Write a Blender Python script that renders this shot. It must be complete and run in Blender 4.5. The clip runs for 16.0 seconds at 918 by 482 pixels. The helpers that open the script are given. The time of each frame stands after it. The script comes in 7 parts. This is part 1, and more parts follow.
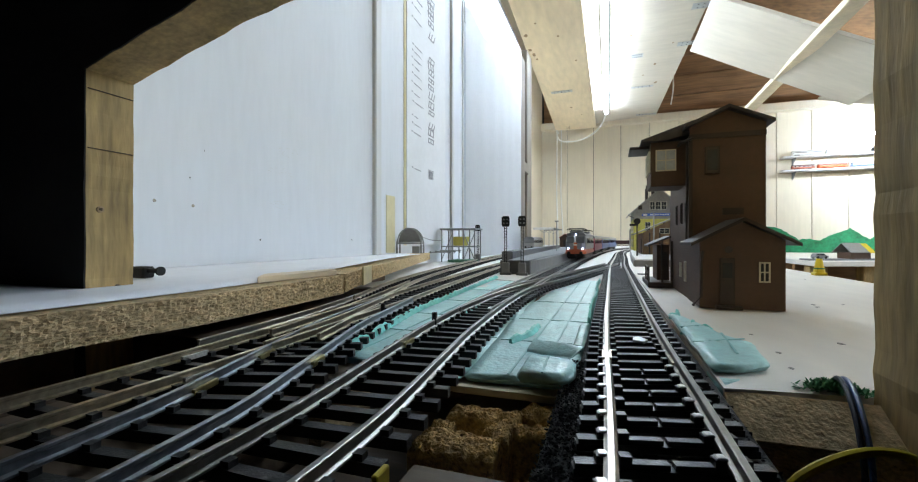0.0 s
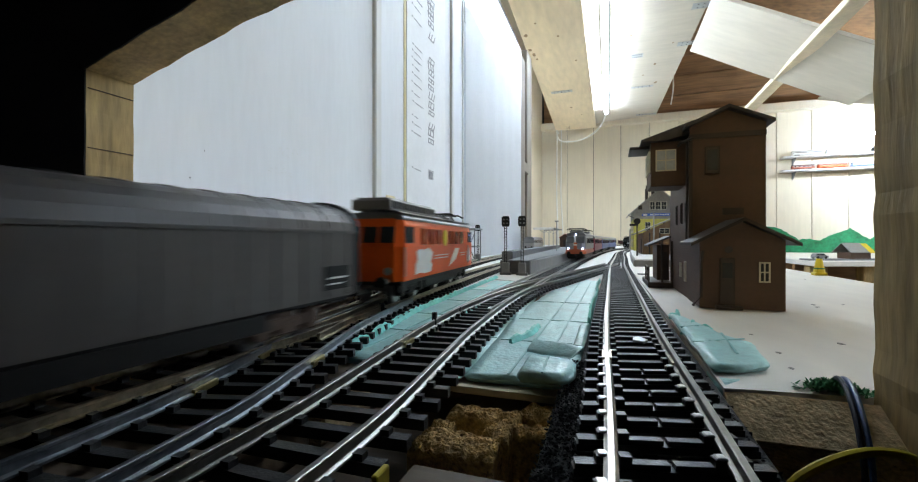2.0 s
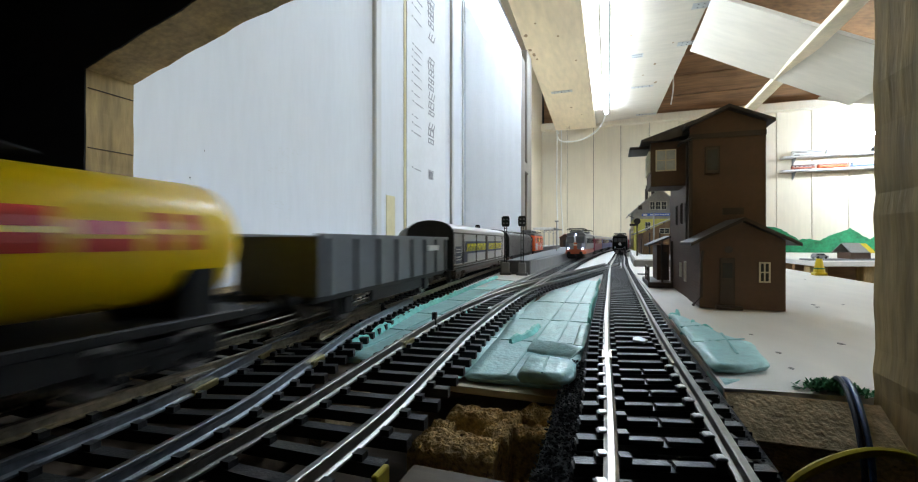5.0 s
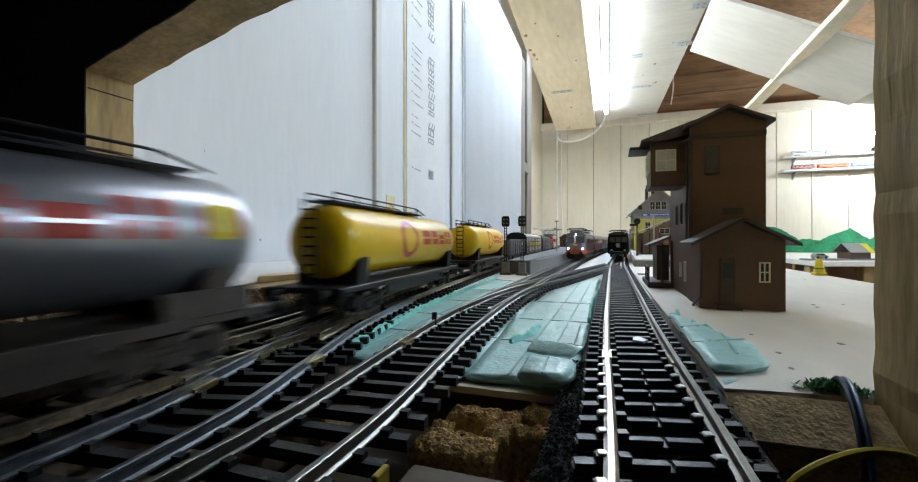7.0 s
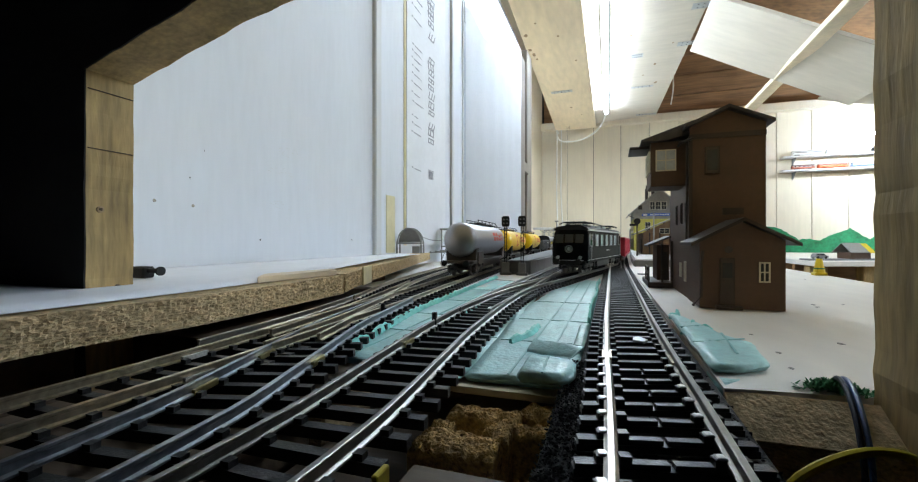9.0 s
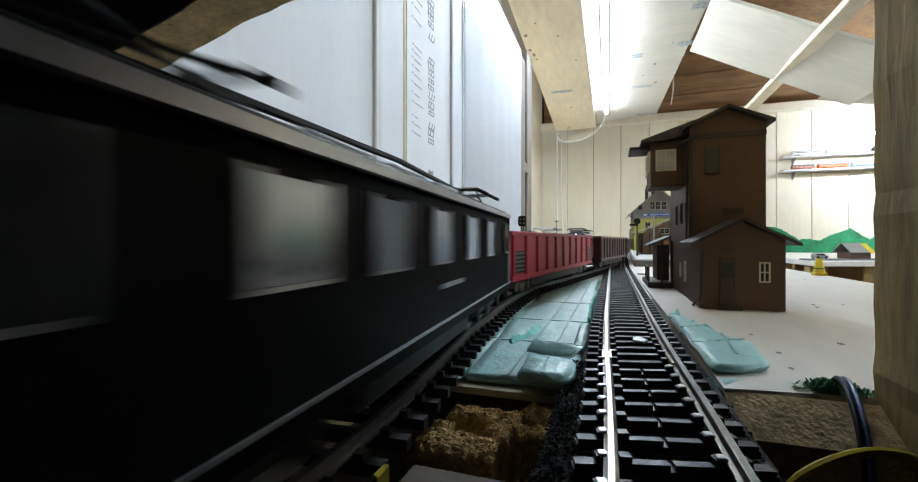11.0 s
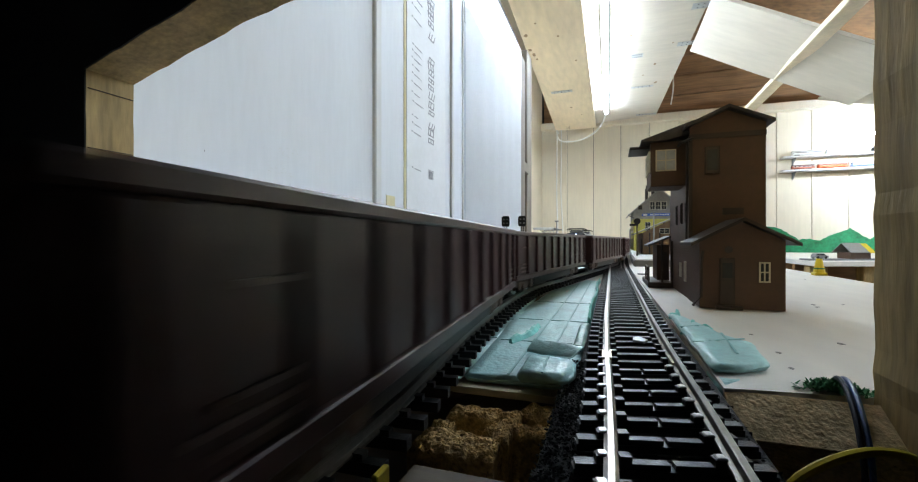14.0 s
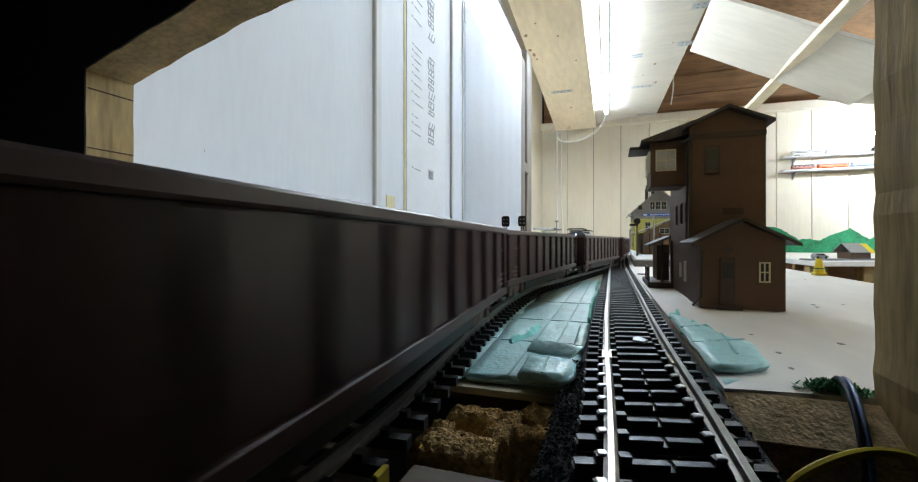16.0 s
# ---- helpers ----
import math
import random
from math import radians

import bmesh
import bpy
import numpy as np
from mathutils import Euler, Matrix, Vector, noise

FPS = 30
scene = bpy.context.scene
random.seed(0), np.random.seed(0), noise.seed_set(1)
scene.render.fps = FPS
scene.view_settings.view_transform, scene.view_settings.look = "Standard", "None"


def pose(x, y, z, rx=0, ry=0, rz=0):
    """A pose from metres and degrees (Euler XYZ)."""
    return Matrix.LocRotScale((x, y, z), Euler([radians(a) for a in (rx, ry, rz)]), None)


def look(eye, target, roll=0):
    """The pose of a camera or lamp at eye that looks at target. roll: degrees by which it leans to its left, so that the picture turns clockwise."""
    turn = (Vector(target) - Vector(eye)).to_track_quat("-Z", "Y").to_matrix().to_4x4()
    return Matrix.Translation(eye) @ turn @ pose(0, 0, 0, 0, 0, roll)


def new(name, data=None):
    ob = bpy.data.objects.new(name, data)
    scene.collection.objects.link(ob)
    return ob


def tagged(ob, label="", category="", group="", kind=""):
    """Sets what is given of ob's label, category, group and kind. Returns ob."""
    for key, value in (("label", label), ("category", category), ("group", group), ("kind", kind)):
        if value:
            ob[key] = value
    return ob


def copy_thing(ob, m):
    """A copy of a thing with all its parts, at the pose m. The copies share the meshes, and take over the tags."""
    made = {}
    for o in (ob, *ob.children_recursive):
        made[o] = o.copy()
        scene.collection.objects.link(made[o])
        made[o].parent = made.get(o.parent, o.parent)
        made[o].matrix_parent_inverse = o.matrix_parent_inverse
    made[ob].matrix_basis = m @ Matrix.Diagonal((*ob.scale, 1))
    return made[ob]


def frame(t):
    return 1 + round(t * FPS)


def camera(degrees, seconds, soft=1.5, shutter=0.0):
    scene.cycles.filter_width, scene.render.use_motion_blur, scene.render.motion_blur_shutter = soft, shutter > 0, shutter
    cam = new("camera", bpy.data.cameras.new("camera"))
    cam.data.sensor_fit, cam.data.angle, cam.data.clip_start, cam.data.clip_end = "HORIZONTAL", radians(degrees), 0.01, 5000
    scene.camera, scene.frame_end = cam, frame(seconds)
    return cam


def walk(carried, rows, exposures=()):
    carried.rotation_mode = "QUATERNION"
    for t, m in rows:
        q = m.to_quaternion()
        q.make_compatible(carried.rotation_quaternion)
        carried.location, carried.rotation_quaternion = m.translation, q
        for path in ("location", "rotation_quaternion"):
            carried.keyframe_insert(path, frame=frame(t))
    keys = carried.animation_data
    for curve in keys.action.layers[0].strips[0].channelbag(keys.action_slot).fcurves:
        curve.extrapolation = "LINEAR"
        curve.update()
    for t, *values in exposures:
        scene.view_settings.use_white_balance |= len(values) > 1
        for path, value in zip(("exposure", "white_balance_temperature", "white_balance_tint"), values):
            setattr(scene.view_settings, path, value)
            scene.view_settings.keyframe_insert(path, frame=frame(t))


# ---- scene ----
cam = camera(94.0, 16.0, soft=1.15, shutter=0.8)
EYE = (0.0, 0.0, 0.0365)
walk(cam, [(0.0, pose(*EYE, 90, 0, 19.3)), (16.0, pose(*EYE, 90, 0, 19.3))])

# ---- light: ceiling tube and wall tube of the hobby room, plus an added unseen tube ----
world = bpy.data.worlds.new("world")
world.use_nodes = True
world.node_tree.nodes["Background"].inputs[0].default_value = (0.02, 0.02, 0.022, 1)
world.node_tree.nodes["Background"].inputs[1].default_value = 0.08
scene.world = world
scene.view_settings.exposure = 0.0


# ---- materials ----
MATS = {}


def mat(name, color, rough=0.6, metal=0.0, var=0.15, scale=60.0, bump=0.0, fine=6.0, stretch=(1, 1, 1), dark=None,
        dark_amount=0.0, emit=0.0, spec=0.5, alpha_random=0.0):
    """A surface with broad and fine variation of its colour and a little relief. scale: features a metre."""
    if name in MATS:
        return MATS[name]
    m = bpy.data.materials.new(name)
    m.use_nodes = True
    nt = m.node_tree
    b = nt.nodes["Principled BSDF"]
    b.inputs["Roughness"].default_value, b.inputs["Metallic"].default_value = rough, metal
    b.inputs["Specular IOR Level"].default_value = spec
    tc = nt.nodes.new("ShaderNodeTexCoord")
    mp = nt.nodes.new("ShaderNodeMapping")
    mp.inputs["Scale"].default_value = stretch
    nt.links.new(tc.outputs["Object"], mp.inputs["Vector"])
    n1 = nt.nodes.new("ShaderNodeTexNoise")
    n1.inputs["Scale"].default_value, n1.inputs["Detail"].default_value = scale, 4
    n2 = nt.nodes.new("ShaderNodeTexNoise")
    n2.inputs["Scale"].default_value, n2.inputs["Detail"].default_value = scale * fine, 3
    for n in (n1, n2):
        nt.links.new(mp.outputs[0], n.inputs["Vector"])
    mix = nt.nodes.new("ShaderNodeMix")
    mix.inputs[0].default_value = 0.45
    mix.data_type = "FLOAT"
    nt.links.new(n1.outputs[0], mix.inputs[2])
    nt.links.new(n2.outputs[0], mix.inputs[3])
    ramp = nt.nodes.new("ShaderNodeValToRGB")
    lo = [max(0.0, c * (1 - 1.6 * var)) for c in color]
    hi = [min(1.0, c * (1 + 1.6 * var)) for c in color]
    ramp.color_ramp.elements[0].position, ramp.color_ramp.elements[1].position = 0.3, 0.7
    ramp.color_ramp.elements[0].color = (*lo, 1)
    ramp.color_ramp.elements[1].color = (*hi, 1)
    nt.links.new(mix.outputs[0], ramp.inputs[0])
    last = ramp.outputs[0]
    if dark:
        n3 = nt.nodes.new("ShaderNodeTexNoise")
        n3.inputs["Scale"].default_value, n3.inputs["Detail"].default_value = scale * 0.8, 6
        n3.inputs["Roughness"].default_value = 0.7
        nt.links.new(mp.outputs[0], n3.inputs["Vector"])
        r3 = nt.nodes.new("ShaderNodeValToRGB")
        r3.color_ramp.elements[0].position, r3.color_ramp.elements[1].position = 0.66 - dark_amount, 0.7
        nt.links.new(n3.outputs[0], r3.inputs[0])
        mc = nt.nodes.new("ShaderNodeMix")
        mc.data_type = "RGBA"
        nt.links.new(r3.outputs[0], mc.inputs[0])
        nt.links.new(last, mc.inputs[6])
        mc.inputs[7].default_value = (*dark, 1)
        last = mc.outputs[2]
    if alpha_random:
        oi = nt.nodes.new("ShaderNodeObjectInfo")
        hs = nt.nodes.new("ShaderNodeHueSaturation")
        ma = nt.nodes.new("ShaderNodeMath")
        ma.operation = "MULTIPLY_ADD"
        ma.inputs[1].default_value, ma.inputs[2].default_value = 2 * alpha_random, 1 - alpha_random
        nt.links.new(oi.outputs["Random"], ma.inputs[0])
        nt.links.new(ma.outputs[0], hs.inputs["Value"])
        nt.links.new(last, hs.inputs["Color"])
        last = hs.outputs[0]
    nt.links.new(last, b.inputs["Base Color"])
    if bump:
        bp = nt.nodes.new("ShaderNodeBump")
        bp.inputs["Strength"].default_value, bp.inputs["Distance"].default_value = min(1.0, bump), 0.001
        nt.links.new(mix.outputs[0], bp.inputs["Height"])
        nt.links.new(bp.outputs[0], b.inputs["Normal"])
    rr = nt.nodes.new("ShaderNodeMapRange")
    rr.inputs[3].default_value, rr.inputs[4].default_value = max(0.03, rough * 0.85), min(1.0, rough * 1.15)
    nt.links.new(n2.outputs[0], rr.inputs[0])
    nt.links.new(rr.outputs[0], b.inputs["Roughness"])
    if emit:
        b.inputs["Emission Color"].default_value = (*color, 1)
        b.inputs["Emission Strength"].default_value = emit
    MATS[name] = m
    return m


WALL = mat("white_painted_board", (0.72, 0.755, 0.80), 0.55, var=0.03, scale=9, fine=20, bump=0.15, stretch=(1, 1, 0.15))
WALLSTRIP = mat("grey_white_batten", (0.66, 0.68, 0.68), 0.55, var=0.05, scale=14, stretch=(1, 1, 0.1))
CREAM = mat("cream_painted_planks", (0.72, 0.645, 0.50), 0.6, var=0.05, scale=8, stretch=(1, 1, 0.12), bump=0.1)
PLY = mat("ceiling_plywood", (0.70, 0.58, 0.40), 0.6, var=0.1, scale=5, stretch=(1, 0.2, 1), fine=9, dark=(0.4, 0.3, 0.2),
          dark_amount=-0.02)
PLYWHITE = mat("pale_plywood", (0.56, 0.51, 0.42), 0.6, var=0.07, scale=5, stretch=(0.25, 1, 1), fine=9)
BROWNWOOD = mat("brown_roof_boards", (0.27, 0.15, 0.07), 0.65, var=0.35, scale=4, stretch=(0.15, 1, 2.5), fine=9, bump=0.3)
BOARDTOP = mat("pale_plywood_baseboard", (0.72, 0.69, 0.62), 0.55, var=0.06, scale=10, fine=8, stretch=(1, 0.3, 1),
               dark=(0.38, 0.33, 0.27), dark_amount=-0.03)
RAWWOOD = mat("raw_spruce", (0.44, 0.30, 0.125), 0.75, var=0.3, scale=75, fine=7, stretch=(1, 1, 0.14), bump=0.5)
RAWWOODX = mat("raw_spruce_lying", (0.50, 0.37, 0.20), 0.7, var=0.22, scale=55, fine=7, stretch=(0.14, 1, 1), bump=0.5)
LATH = mat("pale_lath", (0.75, 0.64, 0.46), 0.6, var=0.1, scale=12, fine=6)
OSB = mat("chipboard_edge", (0.56, 0.42, 0.23), 0.85, var=0.32, scale=420, fine=3, bump=1.0, stretch=(0.8, 0.5, 1.3),
          dark=(0.13, 0.08, 0.035), dark_amount=0.06)
CHIPPIT = mat("torn_chipboard", (0.50, 0.33, 0.12), 0.9, var=0.4, scale=500, fine=3, bump=1.0, dark=(0.08, 0.045, 0.02), dark_amount=0.06)
DARKWOOD = mat("dark_brown_wood", (0.085, 0.055, 0.03), 0.75, var=0.3, scale=60, stretch=(0.2, 1, 1), bump=0.4)
UNLITBLACK = mat("unlit_black", (0.02, 0.018, 0.016), 0.85, var=0.2, scale=30)
PAPER = mat("white_paper", (0.78, 0.80, 0.83), 0.6, var=0.03, scale=20)
SLEEPER = mat("black_plastic_sleeper", (0.009, 0.0085, 0.0085), 0.55, spec=0.35, var=0.3, scale=300, bump=0.25, alpha_random=0.35)
SLEEPERGREY = mat("dark_grey_sleeper", (0.016, 0.0155, 0.0155), 0.45, var=0.3, scale=300, bump=0.3, alpha_random=0.3)
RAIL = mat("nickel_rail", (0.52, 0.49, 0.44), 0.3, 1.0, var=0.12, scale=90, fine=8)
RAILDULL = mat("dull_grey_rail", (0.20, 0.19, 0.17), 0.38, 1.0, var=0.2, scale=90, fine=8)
RAILBLUE = mat("blue_grey_rail", (0.26, 0.28, 0.31), 0.36, 1.0, var=0.2, scale=90, fine=8)
RAILBROWN = mat("tarnished_rail", (0.42, 0.36, 0.26), 0.32, 1.0, var=0.25, scale=90, fine=8)
CHAIR = mat("glint_and_joiner_metal", (0.55, 0.54, 0.52), 0.4, 0.6, var=0.2, scale=400)
BALLAST = mat("dark_ballast_bed", (0.020, 0.0195, 0.019), 0.9, var=0.6, spec=0.3, scale=420, fine=3, bump=1.0)
FOAM = mat("turquoise_foam", (0.40, 0.68, 0.67), 0.36, var=0.13, scale=110, fine=5, bump=0.7)
FOAMLINE = mat("turquoise_foam_seam", (0.30, 0.57, 0.56), 0.6, var=0.1, scale=70)
FOAMEDGE = mat("turquoise_foam_rim", (0.20, 0.62, 0.56), 0.5, var=0.12, scale=90, bump=0.4)
TOWERWALL = mat("brown_plastic_cladding", (0.082, 0.043, 0.025), 0.55, var=0.12, scale=70, bump=0.15)
TOWERROOF = mat("dark_slate_roof", (0.045, 0.036, 0.033), 0.6, var=0.25, scale=120, bump=0.3)
TOWERDARK = mat("dark_brown_trim", (0.035, 0.022, 0.016), 0.55, var=0.2, scale=100)
WINFRAME = mat("cream_window_frame", (0.60, 0.57, 0.46), 0.5, var=0.05, scale=200)
PANE = mat("dark_glass_pane", (0.03, 0.035, 0.04), 0.08, var=0.1, scale=100)
CABGLASS = mat("grey_cab_glass", (0.11, 0.12, 0.135), 0.1, var=0.1, scale=100)
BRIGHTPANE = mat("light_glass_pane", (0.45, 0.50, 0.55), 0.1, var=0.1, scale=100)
YELLOWWALL = mat("yellow_plaster", (0.52, 0.47, 0.10), 0.7, var=0.08, scale=120)
GREYSLATE = mat("grey_slate_gable", (0.24, 0.23, 0.21), 0.7, var=0.15, scale=200)
BLUESIGN = mat("blue_enamel", (0.02, 0.10, 0.45), 0.4, var=0.05, scale=100)
WHITEPAINT = mat("white_print", (0.75, 0.74, 0.72), 0.5, var=0.06, scale=200)
ORANGE = mat("orange_loco_paint", (0.72, 0.095, 0.008), 0.35, spec=0.3, var=0.06, scale=60)
ORANGEDARK = mat("orange_shaded_glazing", (0.30, 0.04, 0.01), 0.2, var=0.1, scale=60)
ROOFGREY = mat("grey_loco_roof", (0.16, 0.16, 0.165), 0.4, var=0.12, scale=90)
ROOFSILVER = mat("silver_roof_gear", (0.45, 0.45, 0.46), 0.35, 0.7, var=0.12, scale=90)
BLACKGEAR = mat("black_running_gear", (0.010, 0.0095, 0.009), 0.55, spec=0.25, var=0.25, scale=200, bump=0.2)
RUST = mat("rusty_running_gear", (0.075, 0.045, 0.03), 0.7, var=0.35, scale=200, bump=0.3)
WHEEL = mat("steel_wheel", (0.30, 0.29, 0.28), 0.35, 0.9, var=0.2, scale=200)
HOODGREY = mat("grey_hood_wagon", (0.092, 0.082, 0.077), 0.4, spec=0.35, var=0.08, scale=80, dark=(0.16, 0.15, 0.14), dark_amount=-0.02)
DANZGREY = mat("light_grey_wagon_side", (0.38, 0.36, 0.35), 0.4, var=0.08, scale=60, dark=(0.25, 0.21, 0.17), dark_amount=-0.01)
DANZROOF = mat("aluminium_wagon_roof", (0.36, 0.35, 0.34), 0.35, 0.3, var=0.1, scale=60)
BANDBLUE = mat("navy_band", (0.02, 0.022, 0.06), 0.45, var=0.1, scale=100)
YELLOW = mat("yellow_tank_paint", (0.88, 0.55, 0.003), 0.33, var=0.04, scale=60)
YELLOWMARK = mat("yellow_print", (0.80, 0.66, 0.02), 0.4, var=0.05, scale=100)
REDMARK = mat("red_print", (0.62, 0.035, 0.01), 0.4, var=0.06, scale=100)
SILVER = mat("silver_tank", (0.40, 0.40, 0.43), 0.32, 0.75, var=0.05, scale=50)
SILVEREND = mat("dirty_tank_frame", (0.062, 0.047, 0.037), 0.6, var=0.3, scale=90, bump=0.2)
HOPPER = mat("blue_grey_hopper", (0.12, 0.125, 0.135), 0.45, var=0.15, scale=90)
BLACKLOCO = mat("black_green_loco", (0.003, 0.0035, 0.0035), 0.5, spec=0.04, var=0.2, scale=60)
REDWAGON = mat("crimson_wagon", (0.36, 0.020, 0.036), 0.45, spec=0.3, var=0.1, scale=60)
BROWNWAGON = mat("dark_brown_wagon", (0.042, 0.014, 0.013), 0.4, spec=0.35, var=0.2, scale=60)
BROWNRIM = mat("pale_brown_rim", (0.13, 0.08, 0.07), 0.4, var=0.15, scale=60)
LOADMAT = mat("dark_load", (0.03, 0.03, 0.03), 0.8, var=0.4, scale=200, bump=0.5)
REDLOCO = mat("red_grey_railcar", (0.38, 0.085, 0.03), 0.4, var=0.08, scale=60)
GREYLOCO = mat("grey_railcar_front", (0.20, 0.20, 0.20), 0.4, var=0.08, scale=60)
HEADLIGHT = mat("lit_headlight", (0.45, 0.55, 1.0), 0.3, emit=9.0, var=0.0)
PURPLE = mat("red_violet_coach", (0.30, 0.05, 0.08), 0.4, var=0.08, scale=60)
BLUECOACH = mat("blue_coach", (0.05, 0.09, 0.30), 0.4, var=0.08, scale=60)
ASPHALT = mat("platform_asphalt", (0.11, 0.112, 0.115), 0.75, var=0.15, scale=120, bump=0.3)
PLATEDGE = mat("platform_edge", (0.20, 0.20, 0.20), 0.7, var=0.12, scale=120)
SNOW = mat("white_scenery_ground", (0.70, 0.70, 0.69), 0.8, var=0.12, scale=60, fine=6, bump=0.4, dark=(0.25, 0.24, 0.22),
           dark_amount=-0.03)
BROWNGROUND = mat("brown_baseboard", (0.10, 0.065, 0.04), 0.8, var=0.3, scale=50, bump=0.4)
GREEN = mat("green_hills_paint", (0.02, 0.22, 0.09), 0.8, var=0.35, scale=10, fine=6)
TUFT = mat("green_scatter", (0.04, 0.19, 0.07), 0.9, var=0.4, scale=300)
STEEL = mat("galvanised_plate", (0.42, 0.44, 0.45), 0.42, 0.75, var=0.12, scale=60)
GALV = mat("grey_model_metal", (0.28, 0.29, 0.29), 0.5, 0.2, var=0.15, scale=120)
CABLEW = mat("white_cable", (0.75, 0.74, 0.70), 0.4, var=0.03, scale=50)
CABLEY = mat("yellow_cable", (0.60, 0.46, 0.02), 0.4, var=0.05, scale=50)
CABLEB = mat("blue_cable", (0.02, 0.06, 0.20), 0.35, var=0.05, scale=50)
CABLEG = mat("dark_cable", (0.012, 0.014, 0.025), 0.55, spec=0.25, var=0.05, scale=50)
CONE = mat("yellow_plastic", (0.70, 0.52, 0.02), 0.4, var=0.05, scale=100)
TAPE = mat("yellowed_tape", (0.68, 0.62, 0.38), 0.5, var=0.08, scale=60)
TUBE = mat("lit_tube", (0.71, 0.845, 1.0), 0.4, emit=144.0, var=0.0)
TUBEADDED = mat("lit_added_tube", (0.70, 0.845, 1.0), 0.4, emit=192.0, var=0.0)
TUBEWALL = mat("lit_wall_tube", (0.74, 0.865, 1.0), 0.4, emit=290.0, var=0.0)
INK = mat("grey_print", (0.30, 0.31, 0.34), 0.6, var=0.1, scale=100)
CURTAIN = mat("white_sheet_cloth", (0.90, 0.91, 0.92), 0.5, var=0.02, scale=10)
KNOT = mat("greyed_knot", (0.36, 0.34, 0.29), 0.7, var=0.3, scale=600)
STAIN = mat("brown_knot_stain", (0.30, 0.20, 0.11), 0.7, var=0.4, scale=40)
POSTSHADE = mat("shaded_post", (0.15, 0.125, 0.095), 0.75, var=0.3, scale=25, stretch=(1, 1, 0.1), bump=0.3)
DARKGAP = mat("dark_gap", (0.05, 0.05, 0.05), 0.8, var=0.2, scale=50)

# ---- mesh helpers ----


def part(name, bm, material, parent=None, label="", smooth=False):
    me = bpy.data.meshes.new(name)
    bmesh.ops.recalc_face_normals(bm, faces=bm.faces)
    if smooth:
        for f in bm.faces:
            f.smooth = True
    bm.to_mesh(me)
    bm.free()
    me.materials.append(material)
    ob = new(name, me)
    if parent is not None:
        ob.parent = parent
    if label:
        ob["label"] = label
    return ob


def shared(name, mesh, parent, m):
    ob = new(name, mesh)
    ob.parent = parent
    ob.matrix_local = m
    return ob


def thing(name, label, category, m=None, group="", kind=""):
    ob = new(name)
    ob.empty_display_size = 0.01
    if m is not None:
        ob.matrix_world = m
    return tagged(ob, label, category, group, kind)


def add_box(bm, x0, x1, y0, y1, z0, z1, bevel=0.0, m=None):
    vs = [bm.verts.new((x, y, z)) for x in (x0, x1) for y in (y0, y1) for z in (z0, z1)]
    fs = [bm.faces.new([vs[i] for i in f]) for f in
          ((0, 1, 3, 2), (4, 6, 7, 5), (0, 4, 5, 1), (2, 3, 7, 6), (0, 2, 6, 4), (1, 5, 7, 3))]
    if bevel:
        es = list({e for f in fs for e in f.edges})
        r = bmesh.ops.bevel(bm, geom=es, offset=bevel, segments=1, affect="EDGES")
        vs = list({v for f in r["faces"] for v in f.verts} | {v for v in vs if v.is_valid})
    if m is not None:
        bmesh.ops.transform(bm, matrix=m, verts=vs)
    return vs


def box(x0, x1, y0, y1, z0, z1, bevel=0.0, m=None):
    bm = bmesh.new()
    add_box(bm, x0, x1, y0, y1, z0, z1, bevel, m)
    return bm


def boxes(rows, bevel=0.0):
    bm = bmesh.new()
    for r in rows:
        add_box(bm, *r, bevel)
    return bm


def add_prism(bm, pts, z0, z1, axis="z"):
    """A polygon pushed along an axis. pts: 2D; axis y takes (x, z), axis x takes (y, z)."""
    def at(p, h):
        return {"z": (p[0], p[1], h), "y": (p[0], h, p[1]), "x": (h, p[0], p[1])}[axis]
    a = [bm.verts.new(at(p, z0)) for p in pts]
    b = [bm.verts.new(at(p, z1)) for p in pts]
    bm.faces.new(a)
    bm.faces.new(b[::-1])
    for i in range(len(pts)):
        j = (i + 1) % len(pts)
        bm.faces.new((a[i], b[i], b[j], a[j]))
    return a + b


def prism(pts, z0, z1, axis="z", bevel=0.0):
    bm = bmesh.new()
    add_prism(bm, pts, z0, z1, axis)
    if bevel:
        bmesh.ops.bevel(bm, geom=list(bm.edges), offset=bevel, segments=1, affect="EDGES")
    return bm


def add_cyl(bm, p, q, r, n=10, r2=None):
    p, q = Vector(p), Vector(q)
    d = (q - p).normalized()
    u = d.orthogonal().normalized()
    w = d.cross(u)
    r2 = r if r2 is None else r2
    rings = []
    for c, rad in ((p, r), (q, r2)):
        rings.append([bm.verts.new(c + rad * (math.cos(2 * math.pi * i / n) * u + math.sin(2 * math.pi * i / n) * w)) for i in range(n)])
    for i in range(n):
        j = (i + 1) % n
        bm.faces.new((rings[0][i], rings[0][j], rings[1][j], rings[1][i]))
    bm.faces.new(rings[0][::-1])
    bm.faces.new(rings[1])


def cyl(p, q, r, n=10, r2=None):
    bm = bmesh.new()
    add_cyl(bm, p, q, r, n, r2)
    return bm


